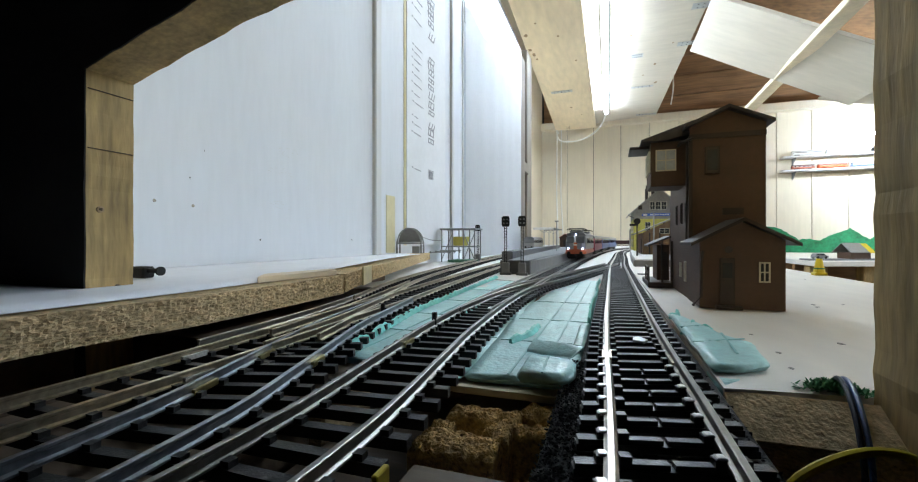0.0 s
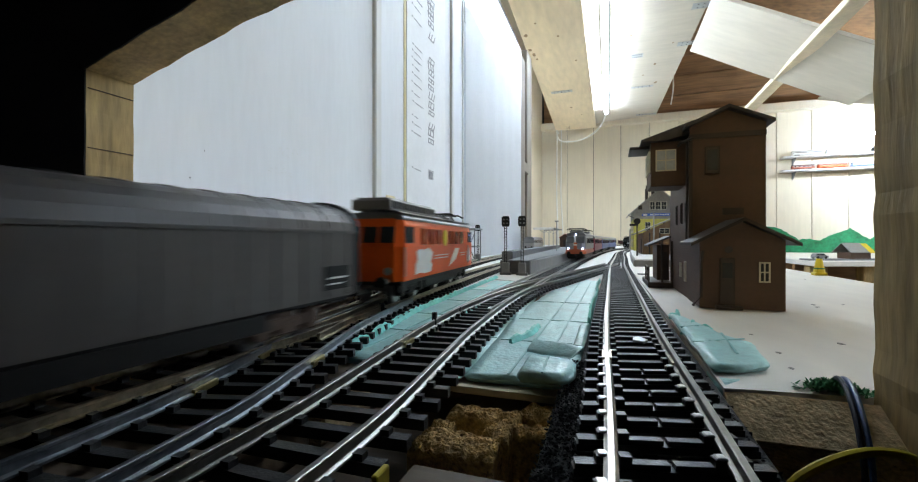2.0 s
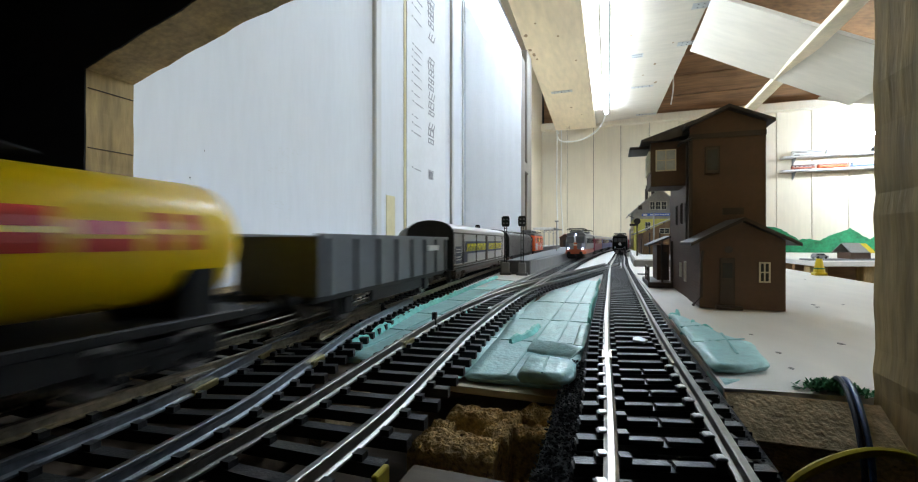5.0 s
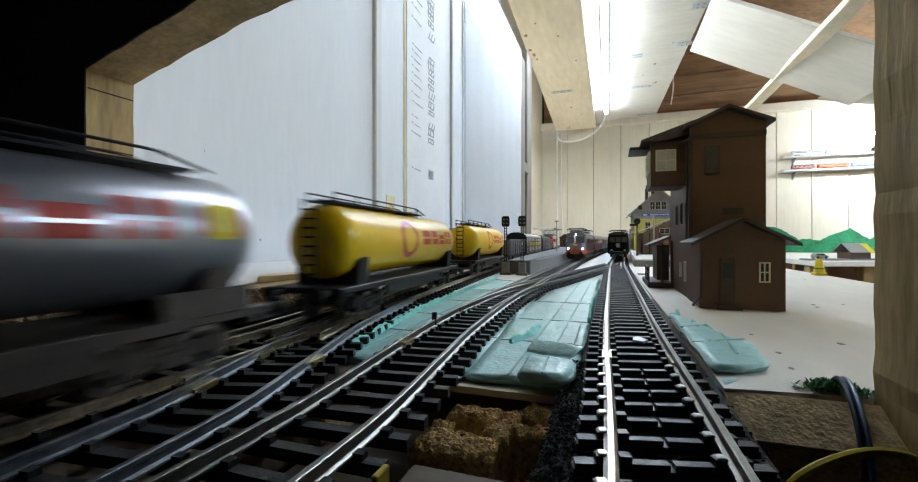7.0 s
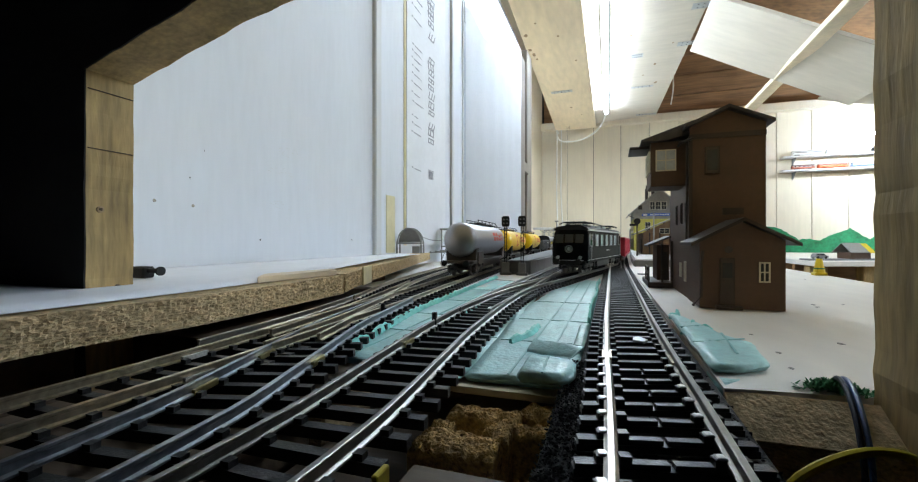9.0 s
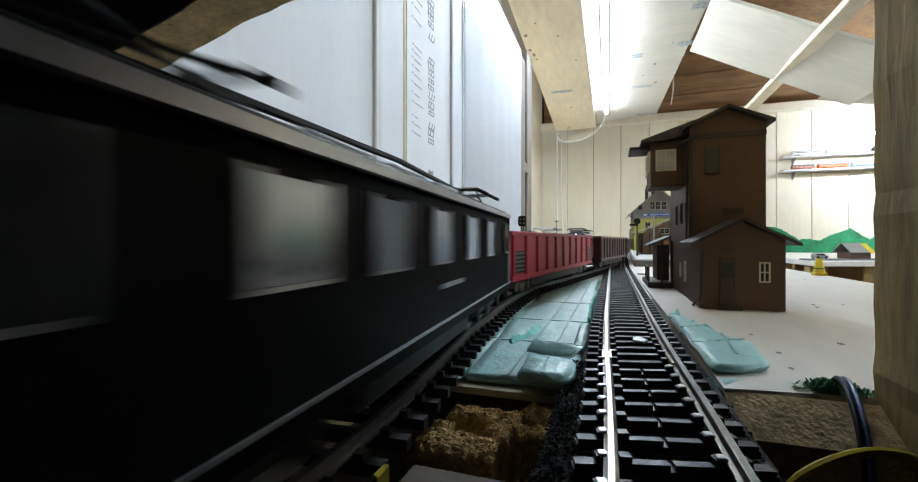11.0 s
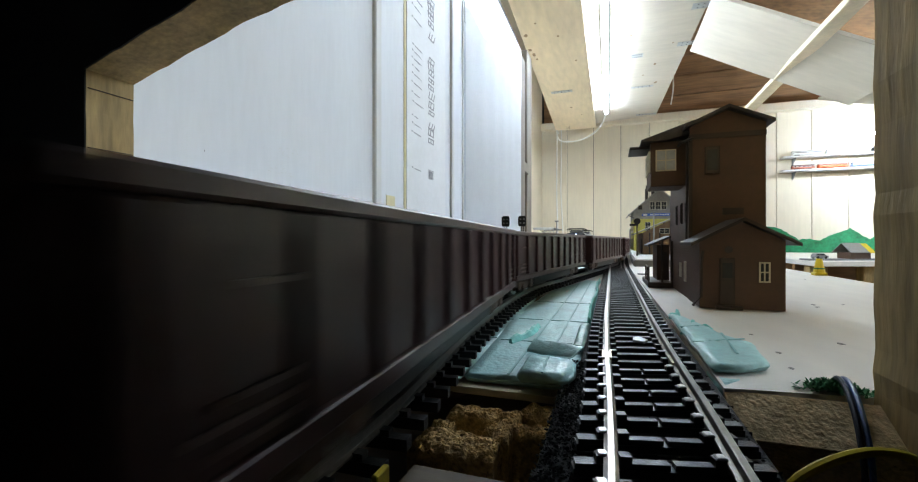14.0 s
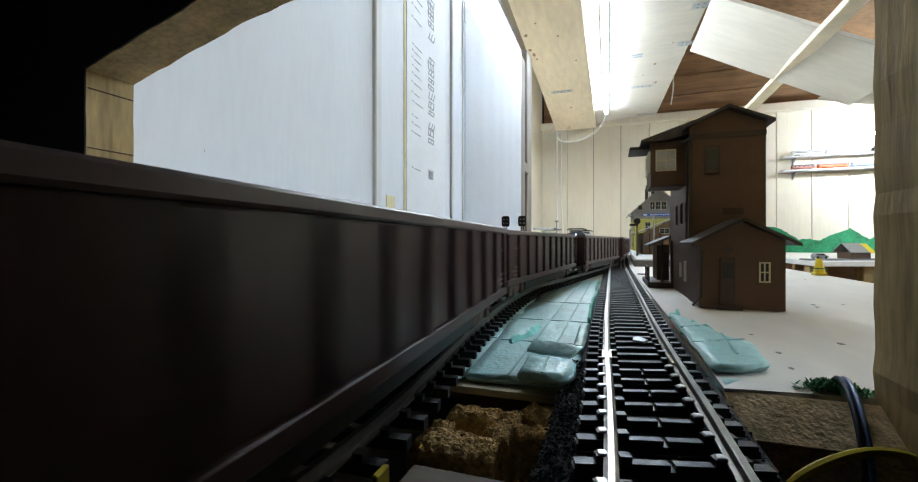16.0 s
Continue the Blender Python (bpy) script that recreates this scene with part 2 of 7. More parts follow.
def add_pipe(bm, pts, r, n=6):
    pts = [Vector(p) for p in pts]
    rings = []
    for i, p in enumerate(pts):
        d = (pts[min(i + 1, len(pts) - 1)] - pts[max(i - 1, 0)]).normalized()
        ref = Vector((0, 0, 1)) if abs(d.z) < 0.95 else Vector((1, 0, 0))
        u = d.cross(ref).normalized()
        w = u.cross(d)
        rings.append([bm.verts.new(p + r * (math.cos(2 * math.pi * k / n) * u + math.sin(2 * math.pi * k / n) * w)) for k in range(n)])
    for a, b in zip(rings, rings[1:]):
        for k in range(n):
            bm.faces.new((a[k], a[(k + 1) % n], b[(k + 1) % n], b[k]))
    bm.faces.new(rings[0][::-1])
    bm.faces.new(rings[-1])


def pipe(pts, r, n=6):
    bm = bmesh.new()
    add_pipe(bm, pts, r, n)
    return bm


def smooth_line(pts, step):
    """A smooth line through 2D or 3D points, at even steps of its length."""
    pts = np.array(pts, float)
    t = np.concatenate([[0], np.cumsum(np.linalg.norm(np.diff(pts, axis=0), axis=1))])
    m = [(pts[min(i + 1, len(t) - 1)] - pts[max(i - 1, 0)]) / (t[min(i + 1, len(t) - 1)] - t[max(i - 1, 0)]) for i in range(len(t))]
    out = []
    for i in range(len(t) - 1):
        h = t[i + 1] - t[i]
        for u in np.linspace(0, 1, 24, endpoint=False):
            out.append((2 * u ** 3 - 3 * u * u + 1) * pts[i] + (u ** 3 - 2 * u * u + u) * h * m[i]
                       + (3 * u * u - 2 * u ** 3) * pts[i + 1] + (u ** 3 - u * u) * h * m[i + 1])
    out = np.array(out + [pts[-1]])
    s = np.concatenate([[0], np.cumsum(np.linalg.norm(np.diff(out, axis=0), axis=1))])
    even = np.arange(0, s[-1], step)
    return np.stack([np.interp(even, s, out[:, k]) for k in range(out.shape[1])], 1)


# ---- tracks: plan lines ----
RAILTOP = 0.0055
LINE_A = [(0.0092, -0.25), (0.0092, 0.0), (0.009, 0.0866), (0.0082, 0.1305), (0.0078, 0.19), (0.0083, 0.2758), (0.0091, 0.4172),
          (0.0116, 0.6359), (0.0188, 0.8641), (0.034, 1.3453), (0.065, 1.7), (0.12, 2.05), (0.22, 2.45), (0.33, 2.85), (0.40, 3.25),
          (0.36, 3.6), (0.2, 3.85), (-0.1, 3.98), (-0.5, 4.0)]
LINE_C = [(-0.0475, -1.6), (-0.0475, -0.5), (-0.0475, 0.0449), (-0.0478, 0.0667), (-0.0492, 0.0837), (-0.052, 0.1095),
          (-0.0562, 0.1543), (-0.0592, 0.2521), (-0.0549, 0.3143), (-0.0457, 0.3592), (-0.0325, 0.4333), (-0.0133, 0.541),
          (0.004, 0.6503), (0.0125, 0.75)] + LINE_A[8:]
LINE_P = [(-0.0592, 0.2521), (-0.0588, 0.34), (-0.057, 0.5), (-0.052, 0.756), (-0.042, 1.0), (-0.028, 1.3), (0.0, 1.65), (0.05, 2.0),
          (0.13, 2.38)]
LINE_D = [(-0.104, -2.2), (-0.104, -0.5), (-0.104, 0.0), (-0.1042, 0.05), (-0.1045, 0.0772), (-0.1053, 0.0992), (-0.1078, 0.1428),
          (-0.1115, 0.2032), (-0.1215, 0.3109), (-0.1336, 0.4752), (-0.148, 0.7491), (-0.1721, 1.3521), (-0.195, 2.0),
          (-0.20, 2.6), (-0.16, 3.0), (-0.02, 3.3), (0.2, 3.45), (0.55, 3.5)]
LINE_E = [(-0.070, -0.2), (-0.070, 0.0), (-0.0747, 0.0572), (-0.082, 0.085), (-0.0895, 0.11), (-0.098, 0.1402), (-0.107, 0.19),
          (-0.1135, 0.235)]
LINE_F = [(-0.1125, 0.155), (-0.128, 0.21), (-0.1579, 0.3258), (-0.1925, 0.5644), (-0.222, 0.9), (-0.245, 1.411), (-0.25, 2.2)]
STEP = 0.002
PATHS = {k: smooth_line(v, STEP) for k, v in (("A", LINE_A), ("C", LINE_C), ("P", LINE_P), ("D", LINE_D), ("E", LINE_E), ("F", LINE_F))}


def zero_of(path):
    """Arc length at which the line passes the camera (y = 0)."""
    return STEP * int(np.argmin(np.abs(path[:, 1]) + 1e3 * (np.abs(path[:, 0]) > 0.3)))


def on_line(key, s):
    """Point and heading on a line, s metres past the camera."""
    p = PATHS[key]
    u = (s + ZERO[key]) / STEP
    u = min(max(u, 0.0), len(p) - 1.001)
    i = int(u)
    q = p[i] + (u - i) * (p[i + 1] - p[i])
    a, b = p[max(i - 2, 0)], p[min(i + 3, len(p) - 1)]
    return q, math.atan2(b[1] - a[1], b[0] - a[0])


ZERO = {k: zero_of(p) for k, p in PATHS.items()}

# ---- the room ----


def structure(name, bm, material, label, category="structure"):
    return tagged(part(name, bm, material), label, category, kind="structure")


def planked_wall(name, label, x0, x1, y, z0, z1, width, material, depth=0.02, gap=0.004):
    """A wall of upright boards that faces -y."""
    back = structure(name, box(x0, x1, y + depth, y + depth + 0.03, z0, z1), DARKGAP, label, "wall")
    n = max(1, round((x1 - x0) / width))
    w = (x1 - x0) / n
    bm = box(gap / 2, w - gap / 2, 0, depth, z0, z1, 0.002)
    first = part("plank", bm, material, back)
    first.location = (x0, y, 0)
    for i in range(1, n):
        shared("plank", first.data, back, pose(x0 + i * w, y, 0))
    return back


structure("room_floor", box(-2.5, 3.2, -2.5, 4.6, -1.14, -1.1), BROWNGROUND, "dim brown floor of the hobby room", "floor")
planked_wall("wall_back", "cream painted back wall of upright planks", -0.62, 3.0, 4.22, -1.1, 1.13, 0.235, CREAM)
structure("wall_back_beam", box(-0.62, 3.0, 4.15, 4.22, 1.10, 1.165, 0.004), CREAM, "white painted tie beam along the back wall", "beam")
gable = structure("wall_gable", box(-0.62, 3.0, 4.27, 4.30, 1.13, 2.3), DARKGAP, "brown boarded gable above the back wall", "wall")
for i in range(6):
    z = 1.166 + i * 0.17
    part("plank", box(-0.6, 2.98, 4.235 - 0.012 * (i % 2), 4.27, z, z + 0.166, 0.004), BROWNWOOD, gable)
structure("wall_right", box(3.0, 3.05, -2.5, 4.3, -1.1, 2.2), CREAM, "cream painted side wall", "wall")
roof = structure("ceiling", prism([(-1.0, 1.62), (0.0, 1.95), (3.1, 1.2), (3.1, 1.24), (0.0, 1.99), (-1.0, 1.66)], 0.12, 4.3, "y"),
                 BROWNWOOD, "brown boarded roof underside", "ceiling")
# white boarded wall beside the tracks: panels with battens over the joints
WX = -0.29
# Dark-coloured backing; above the low panel it stands in for an unlit gap.
wall_left = structure("wall_left", boxes([(WX - 0.03, WX - 0.012, 0.1255, 0.852, -1.1, 1.5), (WX - 0.03, WX - 0.012, 0.852, 1.49, -1.1, 0.74)]), DARKGAP, "white painted board wall beside the tracks", "wall")
for y0, y1, zt in ((0.1256, 0.488, 1.45), (0.505, 0.775, 1.45), (0.79, 0.846, 1.45), (0.85, 1.48, 0.69)):
    part("panel", box(WX - 0.012, WX, y0, y1, -0.3, zt, 0.0002), WALL, wall_left)
part("batten", box(WX - 0.008, WX + 0.005, 0.489, 0.5035, -0.3, 1.45, 0.0012), WALLSTRIP, wall_left, "grey painted batten")
part("batten", box(WX - 0.008, WX + 0.005, 0.7765, 0.787, -0.3, 1.45, 0.0012), WALLSTRIP, wall_left, "grey painted batten")
part("batten", box(WX - 0.008, WX + 0.003, 0.8465, 0.853, -0.3, 1.45, 0.0012), WALLSTRIP, wall_left, "grey painted batten")
structure("wall_left_return", box(-0.62, WX - 0.012, 1.49, 1.51, -1.1, 0.72), CREAM, "cream wall return at the curtain", "wall")
structure("wall_left_far", box(-0.65, -0.62, 1.49, 4.25, -1.1, 1.65), CREAM, "cream painted wall behind the curtain", "wall")
# partition with the sawn opening through which the camera looks
# Top edge lies out of view, set low to block light entering the bay.
HOLE = [(-0.19, -0.12), (-0.19, 0.1025), (-0.129, 0.119), (-0.085, 0.127), (0.0, 0.122), (0.058, 0.118), (0.058, -0.12)]
Y0, Y1 = 0.108, 0.1254
rough = []
for (ax, az), (bx, bz) in zip(HOLE, HOLE[1:]):
    n = max(2, int(math.hypot(bx - ax, bz - az) / 0.005))
    for i in range(n):
        u = i / n
        j = 0.00035
        rough.append((ax + u * (bx - ax) + random.uniform(-j, j), az + u * (bz - az) + random.uniform(-j, j)))
rough.append(HOLE[-1])
def holed_wall(pts, y0, y1):
    """A thick wall round an opening: a fan of quads from the sawn line outwards."""
    bm = bmesh.new()
    rings = []
    for x, z in pts:
        d = Vector((x + 0.066, z + 0.13)).normalized() * 3.2
        rings.append([bm.verts.new(v) for v in ((x, y0, z), (x, y1, z), (d.x - 0.066, y1, d.y - 0.13), (d.x - 0.066, y0, d.y - 0.13))])
    for p, q in zip(rings, rings[1:]):
        for k in range(4):
            bm.faces.new((p[k], p[(k + 1) % 4], q[(k + 1) % 4], q[k]))
    bm.faces.new(rings[0])
    bm.faces.new(rings[-1][::-1])
    return bm


cut = structure("wall_partition", holed_wall(rough, Y0, Y1), RAWWOOD, "raw wood partition with a sawn tunnel opening", "wall")
# Black sheet over the raw wood; it stands in for the face being unlit.
structure("wall_partition_lining", holed_wall([(x * 1.001, z + 0.0002) for x, z in rough], Y0 - 0.0006, Y0), UNLITBLACK,
          "black sheet standing in for the partition's unlit face", "wall")
for y, z, r in ((0.1127, 0.049, 0.0013), (0.1127, 0.049, 0.0006), (0.119, 0.018, 0.0008)):
    part("knot", cyl((-0.1906, y, z), (-0.1890 - 0.0002 * (r > 0.001), y, z), r, 12), STAIN if r > 0.001 else DARKWOOD, cut, "brown knot")
for z in (0.0725, 0.0955):
    part("saw_mark", box(-0.1906, -0.1891, Y0 + 0.0005, Y1 - 0.0005, z, z + 0.0003), DARKWOOD, cut, "dark saw mark")
# Unseen black skirting, walls and ceiling, added to keep light out of the bay.
structure("wall_partition_foot", box(-1.2, 3.0, 0.30, 0.33, -1.1, -0.12), UNLITBLACK, "added unseen black skirting closing off the space under the layout", "wall")
structure("wall_behind", box(-1.2, 3.0, -2.4, -2.36, -1.1, 1.9), UNLITBLACK, "added unseen black end wall that keeps the bay dark", "wall")
structure("wall_behind_left", box(-1.24, -1.2, -2.4, 0.108, -1.1, 1.9), UNLITBLACK, "added unseen black side wall that keeps the bay dark", "wall")
structure("ceiling_behind", box(-1.2, 3.0, -2.4, 0.12, 1.9, 1.94), UNLITBLACK, "added unseen black ceiling that keeps the bay dark", "ceiling")

# ceiling panel that carries the tube, and the sloping one beside it
panel = tagged(part("ceiling_panel", prism([(-0.285, 0.135), (-0.285, 1.50), (-0.368, 1.51), (-0.424, 3.69), (-0.1, 3.72), (-0.1, 0.135)], 0.975, 0.99, "z", 0.001), PLY), "pale plywood ceiling panel under the roof", "ceiling panel")
panel2 = tagged(part("ceiling_panel", prism([(-0.11, 0.135), (-0.11, 3.74), (0.345, 3.66), (0.385, 2.05), (0.40, 0.135)], 1.018, 1.033, "z", 0.001), PLYWHITE), "pale plywood ceiling panel under the roof", "ceiling panel")
slope = tagged(part("ceiling_panel", box(0, 0.74, 1.93, 2.45, -0.008, 0.008, 0.002), PLYWHITE), "sloping pale plywood panel under the roof", "ceiling panel")
slope.matrix_world = pose(0.392, 0, 1.012, 0, 28, 0)
slope2 = tagged(part("ceiling_panel", box(0, 0.9, 2.75, 3.5, -0.008, 0.008, 0.002), PLYWHITE), "small pale panel by the wall tube", "ceiling panel")
slope2.matrix_world = pose(1.32, 0, 0.99, 0, 12, 0)


for x, y, z, r, host in ((-0.36, 1.95, 0.9748, 0.011, panel), (-0.365, 2.10, 0.9748, 0.009, panel), (-0.355, 2.16, 0.9748, 0.012, panel), (-0.35, 2.22, 0.9748, 0.007, panel),
                         (-0.22, 2.0, 0.9748, 0.006, panel), (-0.30, 1.85, 0.9748, 0.005, panel), (-0.16, 2.3, 0.9748, 0.006, panel), (-0.25, 3.1, 0.9748, 0.008, panel),
                         (-0.19, 3.3, 0.9748, 0.005, panel), (0.10, 2.2, 1.0178, 0.006, panel2), (0.24, 2.6, 1.0178, 0.008, panel2), (0.19, 2.75, 1.0178, 0.005, panel2),
                         (0.27, 2.9, 1.0178, 0.009, panel2), (0.08, 3.1, 1.0178, 0.006, panel2), (0.30, 2.35, 1.0178, 0.005, panel2)):
    rim = [(x + r * math.cos(a) * random.uniform(0.5, 1.2), y + 1.8 * r * math.sin(a) * random.uniform(0.6, 1.2)) for a in np.linspace(0, 5.6, 8)]
    part("knot", prism(rim, z - 0.0003, z + 0.001, "z"), STAIN, host, "brown knot stain")


def tie_plate(x, y, z, w, d, turn=0):
    p = thing("tie_plate", "galvanised perforated steel tie plate", "bracket", pose(x, y, z, 0, turn, 0), "tie plates")
    part("plate", box(-w / 2, w / 2, -d / 2, d / 2, -0.0015, 0.0, 0.0004), STEEL, p)
    n = 5
    bm = bmesh.new()
    for i in range(n):
        for j in (-0.28, 0.28):
            add_cyl(bm, ((i - 2) * w / 6, j * d, -0.0015), ((i - 2) * w / 6, j * d, -0.0022), 0.003, 8)
    tagged(part("holes", bm, DARKGAP, p), kind="stuff")


tie_plate(0.392, 2.00, 1.011, 0.13, 0.05)
tie_plate(0.385, 2.36, 1.011, 0.13, 0.045)
tie_plate(0.14, 2.45, 1.017, 0.06, 0.05)
tie_plate(0.2, 2.95, 1.017, 0.13, 0.03)
tie_plate(-0.28, 2.75, 0.974, 0.13, 0.04)
tie_plate(0.27, 3.6, 1.017, 0.14, 0.04)

lath = thing("roof_lath", "pale wooden lath running across under the roof", "lath")
bm = bmesh.new()
P1, P2 = Vector((0.7301, 1.6331, 0.7905)), Vector((0.8192, 3.1477, 0.8491))
mm = look(P1, P2)
L = (P2 - P1).length
part("lath_body", box(-0.03, 0.03, -0.012, 0.012, -L, 0.0, 0.002, mm), LATH, lath)

lampf = thing("fluorescent_lamp", "lit fluorescent tube on the plywood ceiling panel", "lamp")
part("batten_housing", box(-0.035, 0.0, 0.86, 3.4, 1.0, 1.0175, 0.003), WHITEPAINT, lampf)
bm = cyl((-0.017, 0.90, 0.992), (-0.017, 3.36, 0.992), 0.012, 14)
part("tube", bm, TUBE, lampf, "glowing white tube", True)
for y in (0.885, 3.375):
    part("socket", box(-0.034, 0.0, y - 0.012, y + 0.012, 0.977, 1.0, 0.002), WHITEPAINT, lampf)
# Unseen lamp, added at the right to light the train sides.
added_lamp = thing("fluorescent_lamp", "added unseen fluorescent tube at the right, lighting the train sides", "lamp")
part("batten_housing", box(1.70, 1.74, 0.31, 1.69, 0.792, 0.812, 0.003), WHITEPAINT, added_lamp)
for y in (0.5, 1.5):
    part("hanger", cyl((1.72, y, 0.812), (1.72, y, 1.54), 0.003, 6), GALV, added_lamp)
part("tube", cyl((1.72, 0.35, 0.78), (1.72, 1.65, 0.78), 0.012, 14), TUBEADDED, added_lamp, "glowing white tube", True)
lamp3 = thing("fluorescent_lamp", "lit fluorescent wall lamp above the train shelves", "lamp")
# Plate added in front of the tube so it mostly lights the wall.
part("reflector", box(1.72, 2.95, 3.70, 3.712, 0.70, 0.86, 0.002), WHITEPAINT, lamp3)
part("tube", cyl((1.735, 3.74, 0.78), (2.93, 3.74, 0.78), 0.012, 14), TUBEWALL, lamp3, "glowing white tube", True)
part("bracket", box(1.9, 1.92, 3.712, 4.22, 0.84, 0.86), WHITEPAINT, lamp3)
part("bracket", box(2.7, 2.72, 3.712, 4.22, 0.84, 0.86), WHITEPAINT, lamp3)
cable = thing("lamp_cable", "white cable sagging from the lamp to the wall", "cable")
part("cable_run", pipe(smooth_line([(-0.017, 3.39, 1.0), (-0.06, 3.5, 0.93), (-0.17, 3.62, 0.875), (-0.3, 3.7, 0.87), (-0.40, 3.75, 0.9), (-0.43, 3.8, 1.0),
                                    (-0.435, 4.0, 1.02)], 0.02), 0.006), CABLEW, cable)
cable = thing("wall_cable", "thin white cables hanging down the far corner", "cable")
part("cable_run", pipe([(-0.47, 4.2, 1.1), (-0.475, 4.2, 0.5), (-0.46, 4.2, 0.0), (-0.46, 4.2, -0.3)], 0.007), CABLEW, cable)
part("cable_run", pipe([(-0.43, 4.2, 1.1), (-0.435, 4.2, 0.5), (-0.41, 4.2, 0.0), (-0.41, 4.2, -0.3)], 0.006), CABLEW, cable)
cable = thing("roof_cable", "thin white cable hanging from the roof", "cable")
part("cable_run", pipe(smooth_line([(0.47, 3.9, 1.86), (0.5, 3.92, 1.4), (0.505, 3.95, 1.3), (0.49, 3.98, 1.17)], 0.03), 0.006), CABLEW, cable)

# ---- baseboards ----
PENCIL = ((0.1103, 0.2980, 0.0011), (0.1085, 0.2882, 0.0011), (0.1264, 0.3036, 0.0008), (0.0777, 0.1878, 0.0011), (0.0493, 0.1469, 0.0008), (0.0523, 0.1663, 0.0008), (0.0523, 0.1950, 0.0008), (0.1749, 0.4896, 0.0008))
structure("ground", box(-0.62, 0.0265, 0.30, 4.2, -0.03, -0.0005), SNOW, "white scenery ground of the station yard", "ground")
structure("ground_side", box(0.0265, 0.6, 1.9, 4.2, -0.03, -0.0007), SNOW, "white scenery ground behind the station", "ground")
ply = thing("plywood_baseboard", "pale plywood baseboard with pencil marks and a chipboard edge", "board")
part("plywood_top", prism([(0.027, 0.122), (0.075, 0.128), (0.2, 0.40), (0.215, 0.46), (0.222, 0.70), (0.25, 1.9), (0.027, 1.9)], -0.013, 0.0, "z"), BOARDTOP, ply)
structure("ground_yard", prism([(-0.29, 0.1256), (-0.064, 0.1256), (-0.02, 0.2), (0.027, 0.2), (0.027, 0.2998), (-0.29, 0.2998)], -0.02, -0.002, "z"),
          BROWNGROUND, "brown trackbed board under the yard throat", "ground")
# Dark board put under the tracks in place of an unlit void.
structure("ground_front", box(-0.29, 0.4, -0.6, 0.33, -0.075, -0.045), DARKWOOD, "added dark subframe in place of the void under the tracks", "ground")
part("chipboard_edging", prism([(0.1225, -0.0006), (0.1225, -0.02), (0.1110, -0.02), (0.1110, -0.0075)], 0.027, 0.0578, "x"), OSB, ply, "rough sloping chipboard edge")
for x, y, r in PENCIL:
    part("pencil_mark", prism([(x + r * math.cos(t) * random.uniform(0.6, 1.2), y + 1.6 * r * math.sin(t) * random.uniform(0.6, 1.2)) for t in np.linspace(0, 5.6, 7)], -0.0001, 0.00015, "z"), GREYSLATE, ply, "grey smudge on the plywood")

# ---- tracks ----


def sweep_rail(bm, line, off, z0, z1):
    """A rail: foot, web and head along a plan line at a sideways offset."""
    prof = [(-0.0011, z0), (0.0011, z0), (0.0011, z0 + 0.0004), (0.0004, z0 + 0.0007), (0.0004, z1 - 0.0008), (0.0006, z1 - 0.0006),
            (0.0006, z1 - 0.0001), (0.0004, z1), (-0.0004, z1), (-0.0006, z1 - 0.0001), (-0.0006, z1 - 0.0006), (-0.0004, z1 - 0.0008),
            (-0.0004, z0 + 0.0007), (-0.0011, z0 + 0.0004)]
    rings = []
    for i, p in enumerate(line):
        d = line[min(i + 1, len(line) - 1)] - line[max(i - 1, 0)]
        d = d / np.linalg.norm(d)
        n = np.array((d[1], -d[0]))
        rings.append([bm.verts.new((*(p + n * (off + a)), z)) for a, z in prof])
    k = len(prof)
    for a, b in zip(rings, rings[1:]):
        for i in range(k):
            bm.faces.new((a[i], a[(i + 1) % k], b[(i + 1) % k], b[i]))
    bm.faces.new(rings[0][::-1])
    bm.faces.new(rings[-1])


def sleeper_mesh(name, material, split=False):
    bm = bmesh.new()
    if split:
        add_box(bm, -0.0150, 0.0150, -0.0012, 0.0012, 0.0002, 0.0014)
        add_box(bm, -0.0066, -0.0004, -0.0008, 0.0008, 0.0014, 0.0023)
        add_box(bm, 0.0004, 0.0066, -0.0008, 0.0008, 0.0014, 0.0023)
        for x in (-0.0125, 0.0125):
            add_box(bm, x - 0.0022, x + 0.0022, -0.0011, 0.0011, 0.0014, 0.0022)
    else:
        add_box(bm, -0.0150, 0.0150, -0.0012, 0.0012, 0.0002, 0.0023)
    for x in (-0.0106, -0.0070, 0.0070, 0.0106):
        add_box(bm, x - 0.0009, x + 0.0009, -0.0009, 0.0009, 0.0014, 0.0034)
    me = bpy.data.meshes.new(name)
    bm.to_mesh(me)
    bm.free()
    me.materials.append(material)
    return me


SL = sleeper_mesh("sleeper", SLEEPER)
SLS = sleeper_mesh("sleeper_split", SLEEPERGREY, True)


# Bright caps on each rail's left side only, painted highlights of the clips.
def clip_mesh():
    bm = bmesh.new()
    for x in (-0.0104, 0.0072):
        add_box(bm, x - 0.0008, x + 0.0008, -0.0009, 0.0009, 0.0030, 0.0037, 0.0002)
    me = bpy.data.meshes.new("clips")
    bm.to_mesh(me)
    bm.free()
    me.materials.append(CHAIR)
    return me


CL = clip_mesh()


